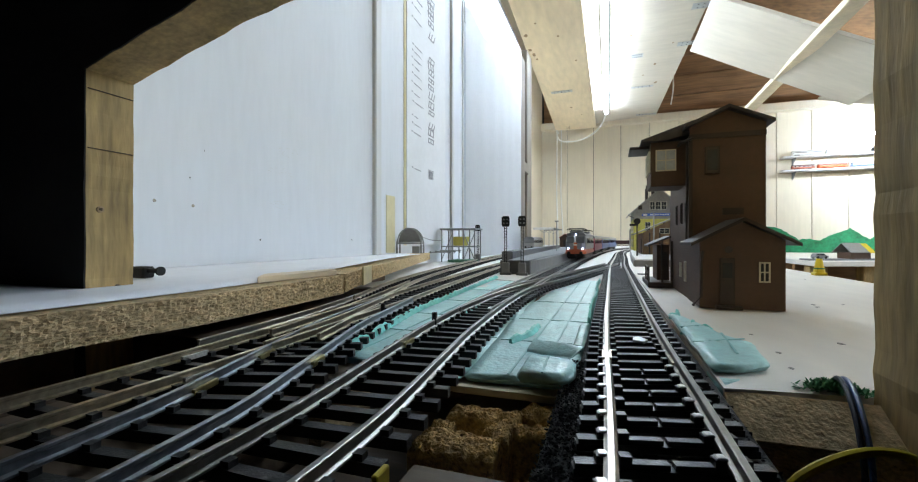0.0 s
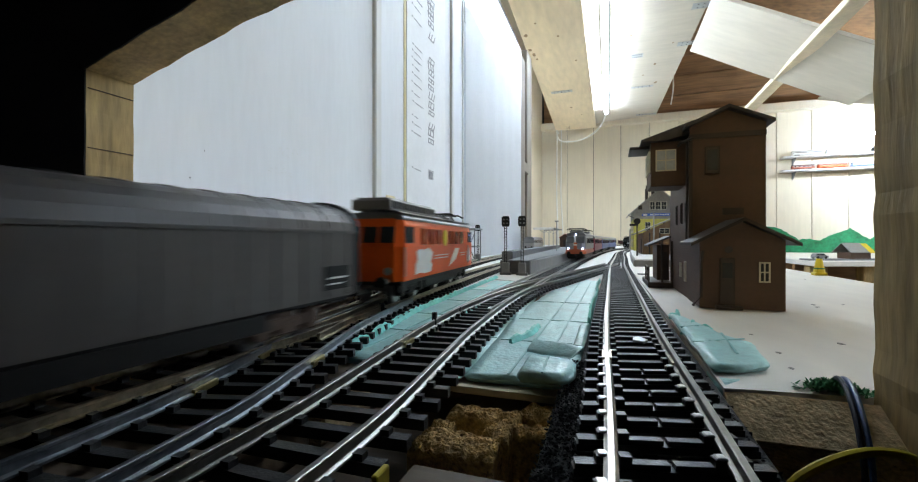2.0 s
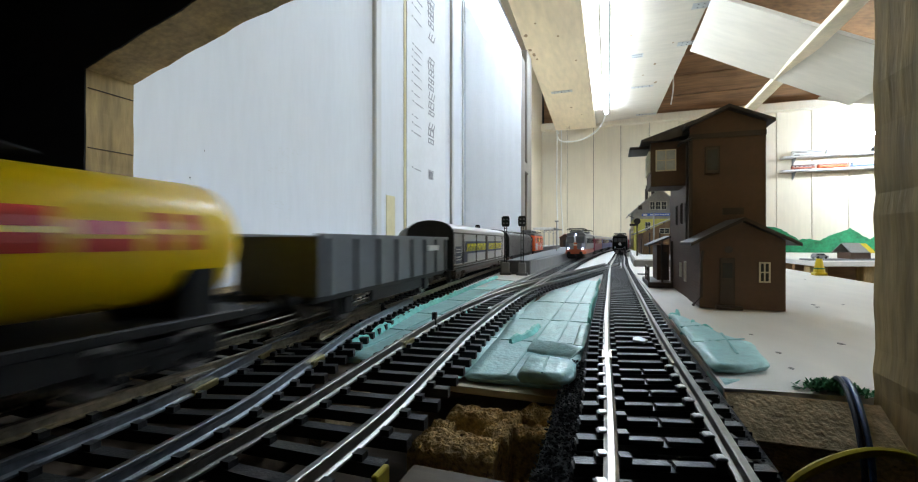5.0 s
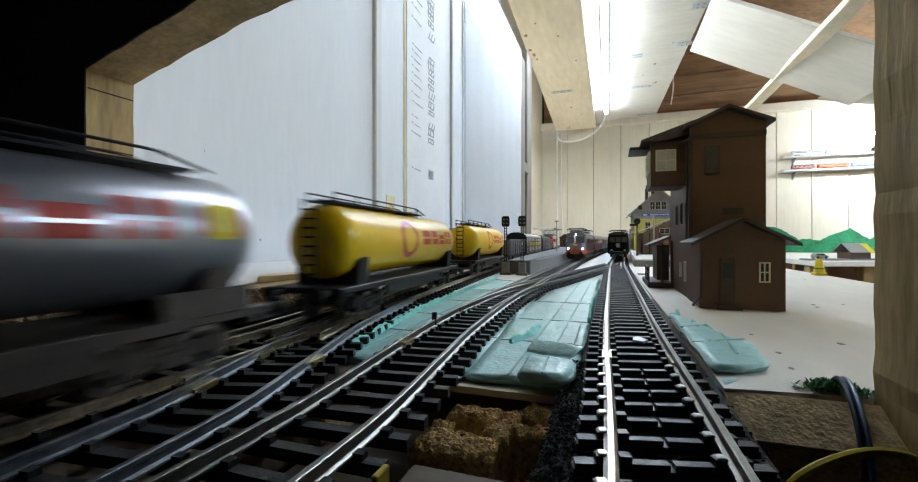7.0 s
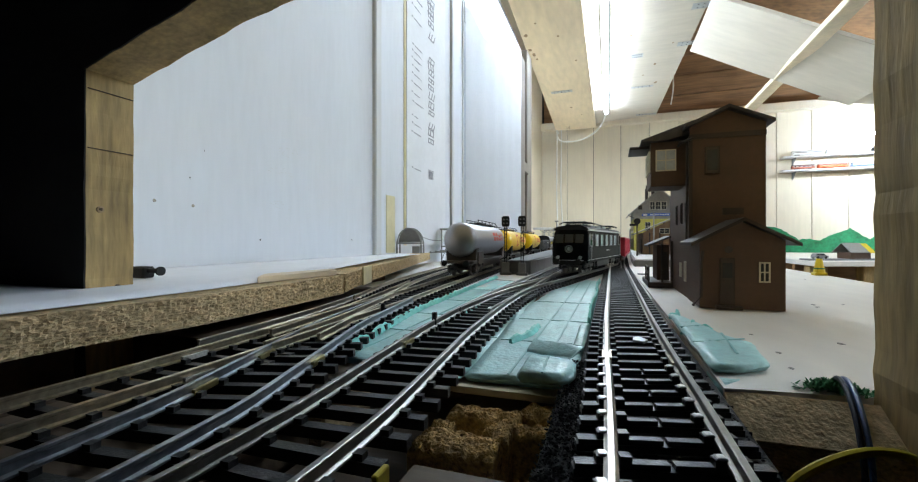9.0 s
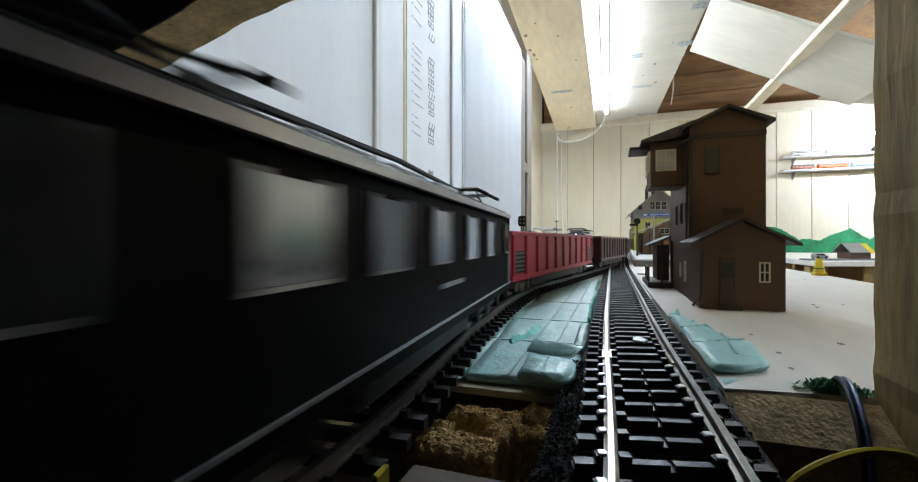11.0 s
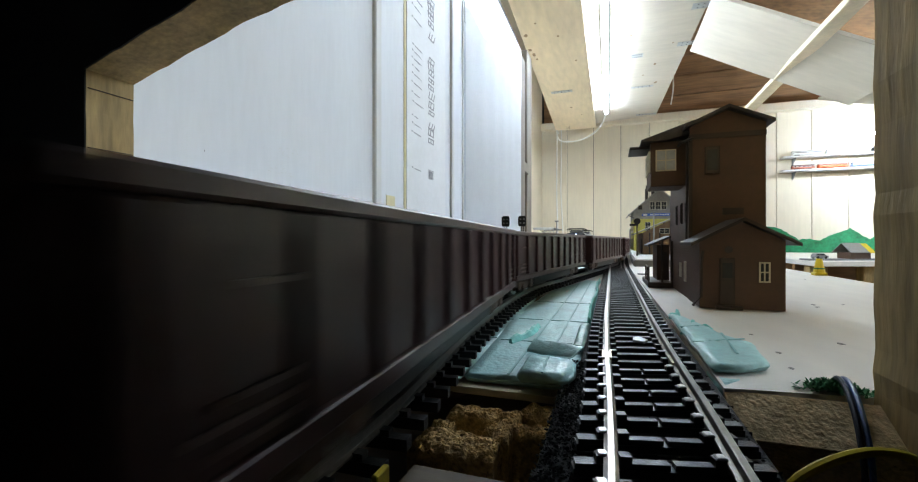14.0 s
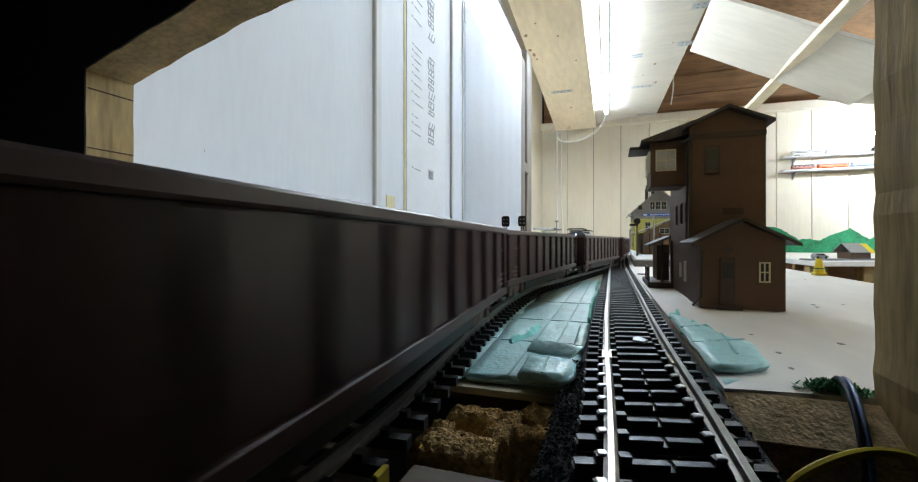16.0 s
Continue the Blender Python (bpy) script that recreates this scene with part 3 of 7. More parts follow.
def track(key, s0, s1, label, near=0.75, pitch=0.0084, split_to=-9, material=None, skip=(), clips_to=-9, skew=lambda s: 0.0):
    t = thing("railway_track", label, "model track", group="tracks of the yard")
    p = PATHS[key]
    i0, i1 = [int(max(0, min(len(p) - 1, (s + ZERO[key]) / STEP))) for s in (s0, s1)]
    line = p[i0:i1:3]
    # Default metals: left rail brighter, right rail darker and rougher.
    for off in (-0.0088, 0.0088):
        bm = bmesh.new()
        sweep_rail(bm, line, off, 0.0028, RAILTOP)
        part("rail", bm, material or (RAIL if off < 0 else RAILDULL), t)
    far = bmesh.new()
    s = s0 + pitch / 2
    while s < s1:
        q, h = on_line(key, s)
        if not any(a <= s <= b for a, b in skip):
            m = pose(q[0], q[1], 0, 0, 0, math.degrees(h) - 90 + skew(s) + random.uniform(-0.8, 0.8))
            if -0.06 < s < near:
                shared("sleeper", SLS if s < split_to else SL, t, m)
                if s < clips_to:
                    shared("rail_clip", CL, t, m)
            else:
                for a, b in ((-0.015, 0.015),):
                    add_box(far, a, b, -0.0012, 0.0012, 0.0002, 0.0023, 0, m)
        s += pitch
    if far.verts:
        tagged(part("sleeper_rest", far, SLEEPER, t), kind="stuff")
    else:
        far.free()
    return t


track("A", -0.2, 4.6, "straight black-sleepered model track, left rail bright, right rail dull", 0.55, split_to=0.127, clips_to=0.125, skew=lambda s: 14.0 * max(0.0, min(1.0, (0.4 - s) / 0.25)))
track("C", -1.5, 0.66, "black-sleepered model track curving through the turnout", 0.66, material=RAILDULL, clips_to=0.16)
track("P", 0.0, 2.2, "platform track leaving the turnout", 0.3, material=RAILDULL)
track("D", -2.1, 3.9, "black-sleepered outer track beside the chipboard", 0.55, material=RAILBROWN, clips_to=0.03)
track("E", -0.15, 0.22, "worn siding rails joining the outer track", 0.36, material=RAILBLUE)
track("F", 0.06, 2.0, "siding track behind the platform", 0.3, material=RAILBROWN)


def rail_bar(name, label, pts, z=RAILTOP, material=RAILDULL):
    g = thing(name, label, "rail")
    bm = bmesh.new()
    sweep_rail(bm, smooth_line(pts, 0.004), 0, z - 0.0027, z)
    part("rail_body", bm, material, g)


def joiner(key, s, off, material):
    q, h = on_line(key, s)
    j = thing("rail_joiner", "metal rail joiner clip on the railfoot", "rail joiner", pose(q[0], q[1], 0, 0, 0, math.degrees(h) - 90), "rail joiners")
    bm = bmesh.new()
    for x in (off - 0.0013, off + 0.0005):
        add_box(bm, x, x + 0.0008, -0.0042, 0.0042, 0.0026, 0.0040)
    part("joiner_body", bm, material, j)


BRASS = mat("bright_brass", (0.55, 0.45, 0.20), 0.3, 1.0, var=0.15, scale=200)
for key, s, off, m in (("D", 0.078, 0.0088, CHAIR), ("D", 0.092, -0.0088, CHAIR), ("E", 0.076, -0.0088, BRASS), ("E", 0.098, 0.0088, BRASS), ("E", 0.104, -0.0088, BRASS),
                       ("C", 0.128, -0.0088, BRASS), ("A", 0.131, -0.0088, RAILBROWN), ("A", 0.131, 0.0088, RAILBROWN)):
    joiner(key, s, off, m)

# point blades, check rails and the tie bar of the turnouts
rail_bar("loose_rail", "bright point blade lying in the turnout", [(-0.0662, 0.19), (-0.0650, 0.24), (-0.0610, 0.285), (-0.054, 0.33)])
rail_bar("loose_rail", "bright point blade lying in the turnout", [(-0.0518, 0.19), (-0.0515, 0.24), (-0.0505, 0.285), (-0.049, 0.34)])
rail_bar("check_rail", "short check rail beside the turnout frog", [(0.0135, 0.56), (0.0155, 0.60), (0.016, 0.64), (0.017, 0.68)])
rail_bar("check_rail", "short check rail beside the turnout frog", [(-0.092, 0.12), (-0.1, 0.155), (-0.106, 0.19)], material=RAILBROWN)
rail_bar("loose_rail", "brass coloured blade of the yard throat", [(-0.1005, 0.105), (-0.106, 0.15), (-0.117, 0.205), (-0.128, 0.26)], material=RAILBROWN)
rail_bar("loose_rail", "brass coloured blade of the yard throat", [(-0.112, 0.12), (-0.118, 0.165), (-0.131, 0.23), (-0.15, 0.31)], material=RAILBROWN)
rail_bar("loose_rail", "loose rail by the chipboard edge", [(-0.122, 0.10), (-0.127, 0.15), (-0.138, 0.21), (-0.16, 0.29)], material=RAIL)

bed = thing("ballast_bed", "dark granular ballast strip under the straight track", "ballast")
part("bed_strip", prism([(-0.0118, -0.2), (-0.0112, 0.1), (-0.0085, 0.118), (-0.0075, 0.2), (0.0255, 0.2), (0.026, -0.2)], -0.02, -0.0004, "z"), BALLAST, bed)
bm = bmesh.new()
for i in range(4200):
    y = random.uniform(0.03, 0.135)
    x = random.uniform(-0.0116, 0.0256) if i % 3 == 0 else random.uniform(-0.0116, -0.0052)
    r = random.uniform(0.0003, 0.0006)
    c = Vector((x, y, -0.0003))
    v = [bm.verts.new(c + Vector((random.uniform(-r, r), random.uniform(-r, r), random.uniform(-0.2 * r, 1.4 * r)))) for k in range(4)]
    for f in ((0, 1, 2), (0, 1, 3), (0, 2, 3), (1, 2, 3)):
        bm.faces.new([v[k] for k in f])
tagged(part("ballast_grain", bm, BALLAST, bed), kind="stuff")
support = thing("track_support", "dark wooden strips under the near tracks", "support")
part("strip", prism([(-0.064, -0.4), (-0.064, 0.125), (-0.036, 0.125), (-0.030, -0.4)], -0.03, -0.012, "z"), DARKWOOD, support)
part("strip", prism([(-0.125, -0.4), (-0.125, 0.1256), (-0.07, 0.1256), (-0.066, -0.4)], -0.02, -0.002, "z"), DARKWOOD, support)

frame_under = thing("layout_frame", "raw wooden frame and legs that carry the layout", "frame")
for y in (1.0, 2.2, 4.0):
    part("cross_beam", box(-0.58, 0.56 if y > 2 else 0.24, y - 0.02, y + 0.02, -0.09, -0.031), RAWWOODX, frame_under)
    for x in (-0.55, 0.5 if y > 2 else 0.2):
        part("leg", box(x - 0.025, x + 0.025, y + 0.021, y + 0.071, -1.1, -0.031), RAWWOOD, frame_under)
part("beam", box(0.10, 0.13, 0.4, 0.979, -0.06, -0.0135), RAWWOOD, frame_under)

# ---- rolling stock: x forward, z up from the railhead, origin at the middle ----


def wheelset(parent, x, r=0.0055):
    bm = bmesh.new()
    add_cyl(bm, (x, -0.0082, r), (x, 0.0082, r), 0.001, 6)
    for y in (-0.0082, 0.0082):
        add_cyl(bm, (x, y - 0.0012, r), (x, y + 0.0012, r), r, 14)
        add_cyl(bm, (x, y * 0.86 - 0.0004, r), (x, y * 0.86 + 0.0004, r), r + 0.0008, 14)
    part("wheelset", bm, WHEEL, parent)


def bogie(parent, x, base=0.021, material=BLACKGEAR, r=0.0055):
    b = part("bogie", box(x - 0.004, x + 0.004, -0.0115, 0.0115, r, r + 0.004), material, parent)
    for y in (-0.0112, 0.0112):
        bm = bmesh.new()
        add_box(bm, x - base / 2 - 0.005, x + base / 2 + 0.005, y - 0.0012, y + 0.0012, r - 0.0012, r + 0.0022, 0.0004)
        for dx in (-base / 2, base / 2):
            add_box(bm, x + dx - 0.0026, x + dx + 0.0026, y - 0.0022, y + 0.0022, r - 0.003, r + 0.0034, 0.0005)
        add_box(bm, x - 0.0045, x + 0.0045, y - 0.0018, y + 0.0018, r - 0.0028, r + 0.001, 0.0005)
        part("side_frame", bm, material, b)
    for dx in (-base / 2, base / 2):
        wheelset(b, x + dx, r)
    return b


def buffers(parent, half, z=0.0118, y=0.0098, material=BLACKGEAR):
    for sx in (-1, 1):
        for sy in (-1, 1):
            bm = cyl((sx * (half - 0.008), sy * y, z), (sx * (half - 0.0012), sy * y, z), 0.0012, 8)
            add_cyl(bm, (sx * (half - 0.0014), sy * y, z), (sx * half, sy * y, z), 0.0027, 12)
            part("buffer", bm, material, parent)
        part("coupling", box(min(sx * (half - 0.006), sx * (half + 0.008)), max(sx * (half - 0.006), sx * (half + 0.008)), -0.002, 0.002, 0.0062, 0.0085, 0.0004), material, parent)


def underframe(parent, half, z0=0.0085, z1=0.0125, w=0.0145, material=BLACKGEAR):
    bm = bmesh.new()
    add_box(bm, -half + 0.009, half - 0.009, -w, w, z0 + 0.0015, z1, 0.0004)
    for y in (-w + 0.001, w - 0.001):
        add_box(bm, -half + 0.05, half - 0.05, y - 0.0008, y + 0.0008, z0 - 0.003, z0 + 0.002)
    part("underframe", bm, material, parent)


def pantograph(parent, x, z, up=0.008, w=0.012):
    bm = bmesh.new()
    for sy in (-1, 1):
        add_pipe(bm, [(x - 0.014, sy * w * 0.6, z), (x + 0.002, sy * w * 0.75, z + up * 0.5), (x - 0.011, sy * w * 0.85, z + up)], 0.00055, 5)
        add_pipe(bm, [(x + 0.014, sy * w * 0.6, z), (x - 0.002, sy * w * 0.75, z + up * 0.5), (x + 0.011, sy * w * 0.85, z + up)], 0.00055, 5)
        add_pipe(bm, [(x - 0.014, sy * w * 0.6, z), (x + 0.014, sy * w * 0.6, z)], 0.0006, 5)
    for dx in (-0.011, 0.011):
        add_pipe(bm, [(x + dx, -w - 0.003, z + up - 0.002), (x + dx, -w + 0.001, z + up), (x + dx, w - 0.001, z + up), (x + dx, w + 0.003, z + up - 0.002)], 0.0007, 5)
    for dx in (-0.014, 0.014):
        add_pipe(bm, [(x + dx, -w * 0.6, z), (x + dx, w * 0.6, z)], 0.0006, 5)
    return part("pantograph", bm, BLACKGEAR, parent)


def loco_shell(half, w, z0, z1, rake=0.006, corner=0.004):
    """A closed body with raked, rounded ends; cross-section slightly tucked in at the top."""
    bm = bmesh.new()
    rings = []
    for z, inset, narrow in ((z0, 0.0, 0.0), (z0 + 0.55 * (z1 - z0), 0.0, 0.0), (z1 - 0.003, rake * 0.8, 0.0008), (z1, rake, 0.0018)):
        h, ww = half - inset, w - narrow
        pts = [(h, ww - corner), (h - corner * 0.7, ww), (-h + corner * 0.7, ww), (-h, ww - corner), (-h, -ww + corner), (-h + corner * 0.7, -ww), (h - corner * 0.7, -ww), (h, -ww + corner)]
        rings.append([bm.verts.new((x, y, z)) for x, y in pts])
    for a, b in zip(rings, rings[1:]):
        for k in range(8):
            bm.faces.new((a[k], a[(k + 1) % 8], b[(k + 1) % 8], b[k]))
    bm.faces.new(rings[0][::-1])
    bm.faces.new(rings[-1])
    return bm


def arched(half, w, z0, zs, z1, n=10, inset=0.0):
    """Closed body whose section has upright sides to zs and an arched top to z1, along x."""
    pts = [(-w, z0), (-w, zs)]
    for i in range(1, n):
        a = math.pi * (1 - i / n)
        pts.append((w * math.cos(a) * 0.985, zs + (z1 - zs) * math.sin(a) ** 0.8))
    pts += [(w, zs), (w, z0)]
    return prism(pts, -half + inset, half - inset, "x")


def side_marks(parent, name, rows, y, material, label=""):
    """Flat printed shapes on both sides. rows: polygons in (x, z)."""
    for side in (-1, 1):
        for pts in rows:
            bm = bmesh.new()
            lo, hi = sorted((side * y, side * (y + 0.00025)))
            add_prism(bm, pts, lo, hi, "y")
            part(name, bm, material, parent, label)


def rect(x0, x1, z0, z1, lean=0.0):
    return [(x0, z0), (x1, z0), (x1 + lean, z1), (x0 + lean, z1)]


def orange_loco():
    v = thing("electric_locomotive", "bright orange electric model locomotive with white advertising shapes", "locomotive")
    H, W = 0.0865, 0.017
    body = part("body", loco_shell(H - 0.008, W, 0.0115, 0.042, 0.004), ORANGE, v)
    part("roof", arched(H - 0.0125, W - 0.0012, 0.0415, 0.0425, 0.0455), ROOFGREY, v, "dark grey roof")
    for x in (-0.053, 0.053):
        bogie(v, x, 0.028, r=0.0065)
    part("middle_gear", box(-0.035, 0.035, -0.014, 0.014, 0.004, 0.0115, 0.001), BLACKGEAR, v)
    wheelset(v, 0.0, 0.0065)
    buffers(v, H)
    part("skirt", box(-H + 0.009, H - 0.009, -W + 0.0005, W - 0.0005, 0.0095, 0.0117, 0.0003), BLACKGEAR, v)
    for side in (-1, 1):
        for i in range(7):
            x = -0.045 + i * 0.0142
            if i == 3:
                continue
            lo, hi = sorted((side * (W - 0.0003), side * (W + 0.0003)))
            part("side_window", box(x - 0.0052, x + 0.0052, lo, hi, 0.029, 0.0378, 0.0001), ORANGEDARK, v, "shaded side window")
        for x in (-0.068, 0.068):
            lo, hi = sorted((side * (W - 0.0003), side * (W + 0.0003)))
            part("cab_window", box(x - 0.0055, x + 0.0055, lo, hi, 0.030, 0.038, 0.0001), PANE, v, "dark cab window")
            part("handrail", pipe([(x - 0.008, side * (W + 0.0008), 0.014), (x - 0.008, side * (W + 0.0008), 0.028)], 0.0004, 5), ROOFSILVER, v)
    for sx in (-1, 1):
        for y in (-0.009, 0.0, 0.009):
            part("front_window", box(-0.0004, 0.0004, y - 0.0037, y + 0.0037, -0.004, 0.004, 0.0001, pose(sx * (H - 0.0093), 0, 0.034, 0, -sx * 11, 0)), PANE, v)
        for y in (-0.010, 0.010):
            part("headlight", cyl((sx * (H - 0.009), y, 0.0165), (sx * (H - 0.0074), y, 0.0165), 0.0019, 10), BRIGHTPANE, v)
    # white advertising shapes and the yellow emblem
    side_marks(v, "white_print", [[(-0.060, 0.0135), (-0.052, 0.0142), (-0.045, 0.0133), (-0.033, 0.0138), (-0.031, 0.0175), (-0.0335, 0.019), (-0.030, 0.0245), (-0.037, 0.0272), (-0.046, 0.0262), (-0.052, 0.0268), (-0.058, 0.0255), (-0.0565, 0.021), (-0.0595, 0.0185)],
                                  [(0.006, 0.0145), (0.024, 0.0185), (0.034, 0.026), (0.022, 0.0262), (0.013, 0.0205)],
                                  [(0.058, 0.015), (0.070, 0.0155), (0.069, 0.023), (0.064, 0.0275), (0.059, 0.023)]], W, WHITEPAINT)
    side_marks(v, "print_line", [rect(-0.027, 0.004, 0.0222, 0.0227), rect(-0.027, 0.002, 0.0205, 0.021), rect(0.036, 0.054, 0.0222, 0.0227),
                                 rect(0.037, 0.05, 0.0205, 0.021)], W, WHITEPAINT)
    side_marks(v, "emblem", [[(-0.0035 + 0.0045 * math.cos(a), 0.033 + 0.0052 * math.sin(a)) for a in np.linspace(0, 2 * math.pi, 14, endpoint=False)]], W, YELLOWMARK)
    # roof gear: long resistor housing at the rear, pantograph at the front
    part("resistor_box", boxes([(-0.076, -0.004, -0.0105, 0.0105, 0.0462, 0.0515), (-0.074, -0.006, -0.0085, 0.0085, 0.0515, 0.0525)], 0.0006), ROOFGREY, v)
    bm = bmesh.new()
    for i in range(9):
        add_box(bm, -0.0735 + i * 0.0076, -0.068 + i * 0.0076, -0.0109, 0.0109, 0.0472, 0.0506)
    part("louvres", bm, BLACKGEAR, v)
    for side in (-1, 1):
        part("walkway", box(-0.077, 0.073, side * 0.0135 - 0.0018, side * 0.0135 + 0.0018, 0.0447, 0.0453), ROOFSILVER, v, "pale roof walkway")
    pantograph(v, 0.043, 0.0468, 0.0038)
    part("roof_bar", pipe([(0.0, 0, 0.049), (0.01, 0, 0.05), (0.03, 0, 0.0495), (0.068, 0, 0.049)], 0.0007, 5), BLACKGEAR, v)
    for x in (0.005, 0.022, 0.064):
        part("insulator", cyl((x, 0, 0.0445), (x, 0, 0.0492), 0.0012, 8), RUST, v)
    return v, H


def hood_wagon():
    v = thing("covered_wagon", "grey telescopic hood wagon with rounded ribbed roof", "wagon")
    H = 0.131
    part("body", arched(H - 0.009, 0.0165, 0.0115, 0.034, 0.0446, 12), HOODGREY, v)
    for i in range(21):
        x = -H + 0.014 + i * (2 * H - 0.028) / 20
        bm = arched(0.0007, 0.0168, 0.012, 0.034, 0.0450, 12)
        bmesh.ops.translate(bm, verts=bm.verts, vec=(x, 0, 0))
        part("rib", bm, HOODGREY, v)
    for x in (-H + 0.0085, H - 0.0085):
        bm = arched(0.0012, 0.0172, 0.011, 0.034, 0.0458, 12)
        bmesh.ops.translate(bm, verts=bm.verts, vec=(x, 0, 0))
        part("end_wall", bm, BLACKGEAR, v, "dark end wall")
    side_marks(v, "label_panel", [rect(H - 0.028, H - 0.014, 0.0145, 0.0225)], 0.0168, BLACKGEAR)
    side_marks(v, "label_print", [rect(H - 0.026, H - 0.016, 0.0182, 0.0188), rect(H - 0.026, H - 0.018, 0.0162, 0.0167)], 0.01705, WHITEPAINT)
    part("side_rail", boxes([(-H + 0.01, H - 0.01, y - 0.0008, y + 0.0008, 0.0337, 0.0346) for y in (-0.0165, 0.0165)]), HOODGREY, v)
    underframe(v, H)
    bogie(v, -H + 0.04, 0.021, RUST)
    bogie(v, H - 0.04, 0.021, RUST)
    buffers(v, H)
    return v, H


def sliding_wagon():
    v = thing("sliding_wall_wagon", "light grey sliding wall wagon with navy band and yellow lettering shapes", "wagon")
    H, W = 0.1245, 0.0165
    part("body", box(-H + 0.009, H - 0.009, -W, W, 0.0115, 0.0365, 0.0004), DANZGREY, v)
    bm = arched(H - 0.008, W + 0.0003, 0.0362, 0.0375, 0.0446, 12)
    part("roof", bm, DANZROOF, v, "aluminium coloured arched roof")
    for x in (-H + 0.0078, H - 0.0078):
        bm = arched(0.0014, W + 0.0008, 0.0105, 0.036, 0.0456, 12)
        bmesh.ops.translate(bm, verts=bm.verts, vec=(x, 0, 0))
        part("end_wall", bm, BLACKGEAR, v, "black end wall")
    for side in (-1, 1):
        y = side * (W + 0.0006)
        part("gutter", box(-H + 0.01, H - 0.01, y - 0.0005, y + 0.0005, 0.0362, 0.0371), SILVEREND, v)
        part("sill_rail", box(-H + 0.01, H - 0.01, y - 0.0005, y + 0.0005, 0.0125, 0.0138), SILVEREND, v)
        part("sill_rail", box(-H + 0.01, H - 0.01, y - 0.0009, y + 0.0001, 0.0092, 0.0108), SILVEREND, v)
        part("door_post", box(-0.0035, 0.0035, y - 0.0005, y + 0.0005, 0.0125, 0.036), SILVEREND, v, "dirty centre post")
        for x in (-0.09, -0.045, 0.045, 0.09):
            part("door_seam", box(x - 0.0004, x + 0.0004, y - 0.0004, y + 0.0002, 0.0138, 0.036), SILVEREND, v)
    for x0 in (-0.079, 0.010):
        side_marks(v, "name_band", [rect(x0 - 0.003, x0 + 0.075, 0.0210, 0.0308)], W + 0.0001, BANDBLUE)
        for i in range(6):
            x = x0 + 0.0015 + i * 0.0125
            glyph = [rect(x, x + 0.0024, 0.0228, 0.0290, 0.0016), rect(x + 0.0062, x + 0.0086, 0.0228, 0.0290, 0.0016), rect(x + 0.0036, x + 0.0064, 0.0270, 0.0287, 0.0004)]
            for side in (-1, 1):
                bm = bmesh.new()
                for g in glyph:
                    g2 = g if side < 0 else [(2 * x0 + 0.074 - a, b) for a, b in g]
                    lo, hi = sorted((side * (W + 0.0003), side * (W + 0.0006)))
                    add_prism(bm, g2, lo, hi, "y")
                part("letter_shape", bm, YELLOWMARK, v)
    side_marks(v, "label_panel", [rect(-H + 0.014, -H + 0.03, 0.0145, 0.027), rect(-H + 0.033, -H + 0.05, 0.0145, 0.0225)], W + 0.0001, BANDBLUE)
    side_marks(v, "label_print", [rect(-H + 0.016, -H + 0.026, z, z + 0.0006) for z in (0.017, 0.019, 0.0225, 0.0245)], W + 0.0004, WHITEPAINT)
    underframe(v, H, material=RUST)
    bogie(v, -H + 0.04, 0.021, RUST)
    bogie(v, H - 0.04, 0.021, RUST)
    buffers(v, H)
    return v, H


def tub(parent, half, w, z0, z1, material, wall=0.0012):
    bm = bmesh.new()
    rings = []
    for h, ww, z in ((half, w, z0), (half, w, z1), (half - wall, w - wall, z1), (half - wall, w - wall, z0 + 0.0015)):
        rings.append([bm.verts.new(c) for c in ((-h, -ww, z), (h, -ww, z), (h, ww, z), (-h, ww, z))])
    for p, q in zip(rings, rings[1:]):
        for k in range(4):
            bm.faces.new((p[k], p[(k + 1) % 4], q[(k + 1) % 4], q[k]))
    bm.faces.new(rings[0][::-1])
    bm.faces.new(rings[-1])
    return part("body", bm, material, parent)


def hopper_wagon():
    v = thing("open_wagon", "blue-grey open goods wagon with pale lettering patch", "wagon")
    H, W = 0.081, 0.0165
    tub(v, H - 0.009, W, 0.0125, 0.0325, HOPPER)
    for side in (-1, 1):
        part("top_rim", box(-H + 0.0085, H - 0.0085, side * W - 0.0008, side * W + 0.0008, 0.0318, 0.0335), HOPPER, v)
        for i in range(8):
            x = -H + 0.014 + i * (2 * H - 0.028) / 7
            part("stake", box(x - 0.0009, x + 0.0009, side * W - 0.0012, side * W + 0.0012, 0.0125, 0.032), HOPPER, v)
        lo, hi = sorted((side * (W + 0.0001), side * (W + 0.0014)))
        part("print_patch", box(0.032, 0.05, lo, hi, 0.0255, 0.0285), WHITEPAINT, v)
    part("load", box(-H + 0.011, H - 0.011, -W + 0.0015, W - 0.0015, 0.016, 0.0305, 0.002), LOADMAT, v, "dark bulk load")
    underframe(v, H)
    for x in (-0.045, 0.045):
        wheelset(v, x)
        part("axle_guard", boxes([(x - 0.004, x + 0.004, y - 0.001, y + 0.001, 0.003, 0.0095) for y in (-0.0112, 0.0112)], 0.0003), BLACKGEAR, v)
    buffers(v, H)
    return v, H


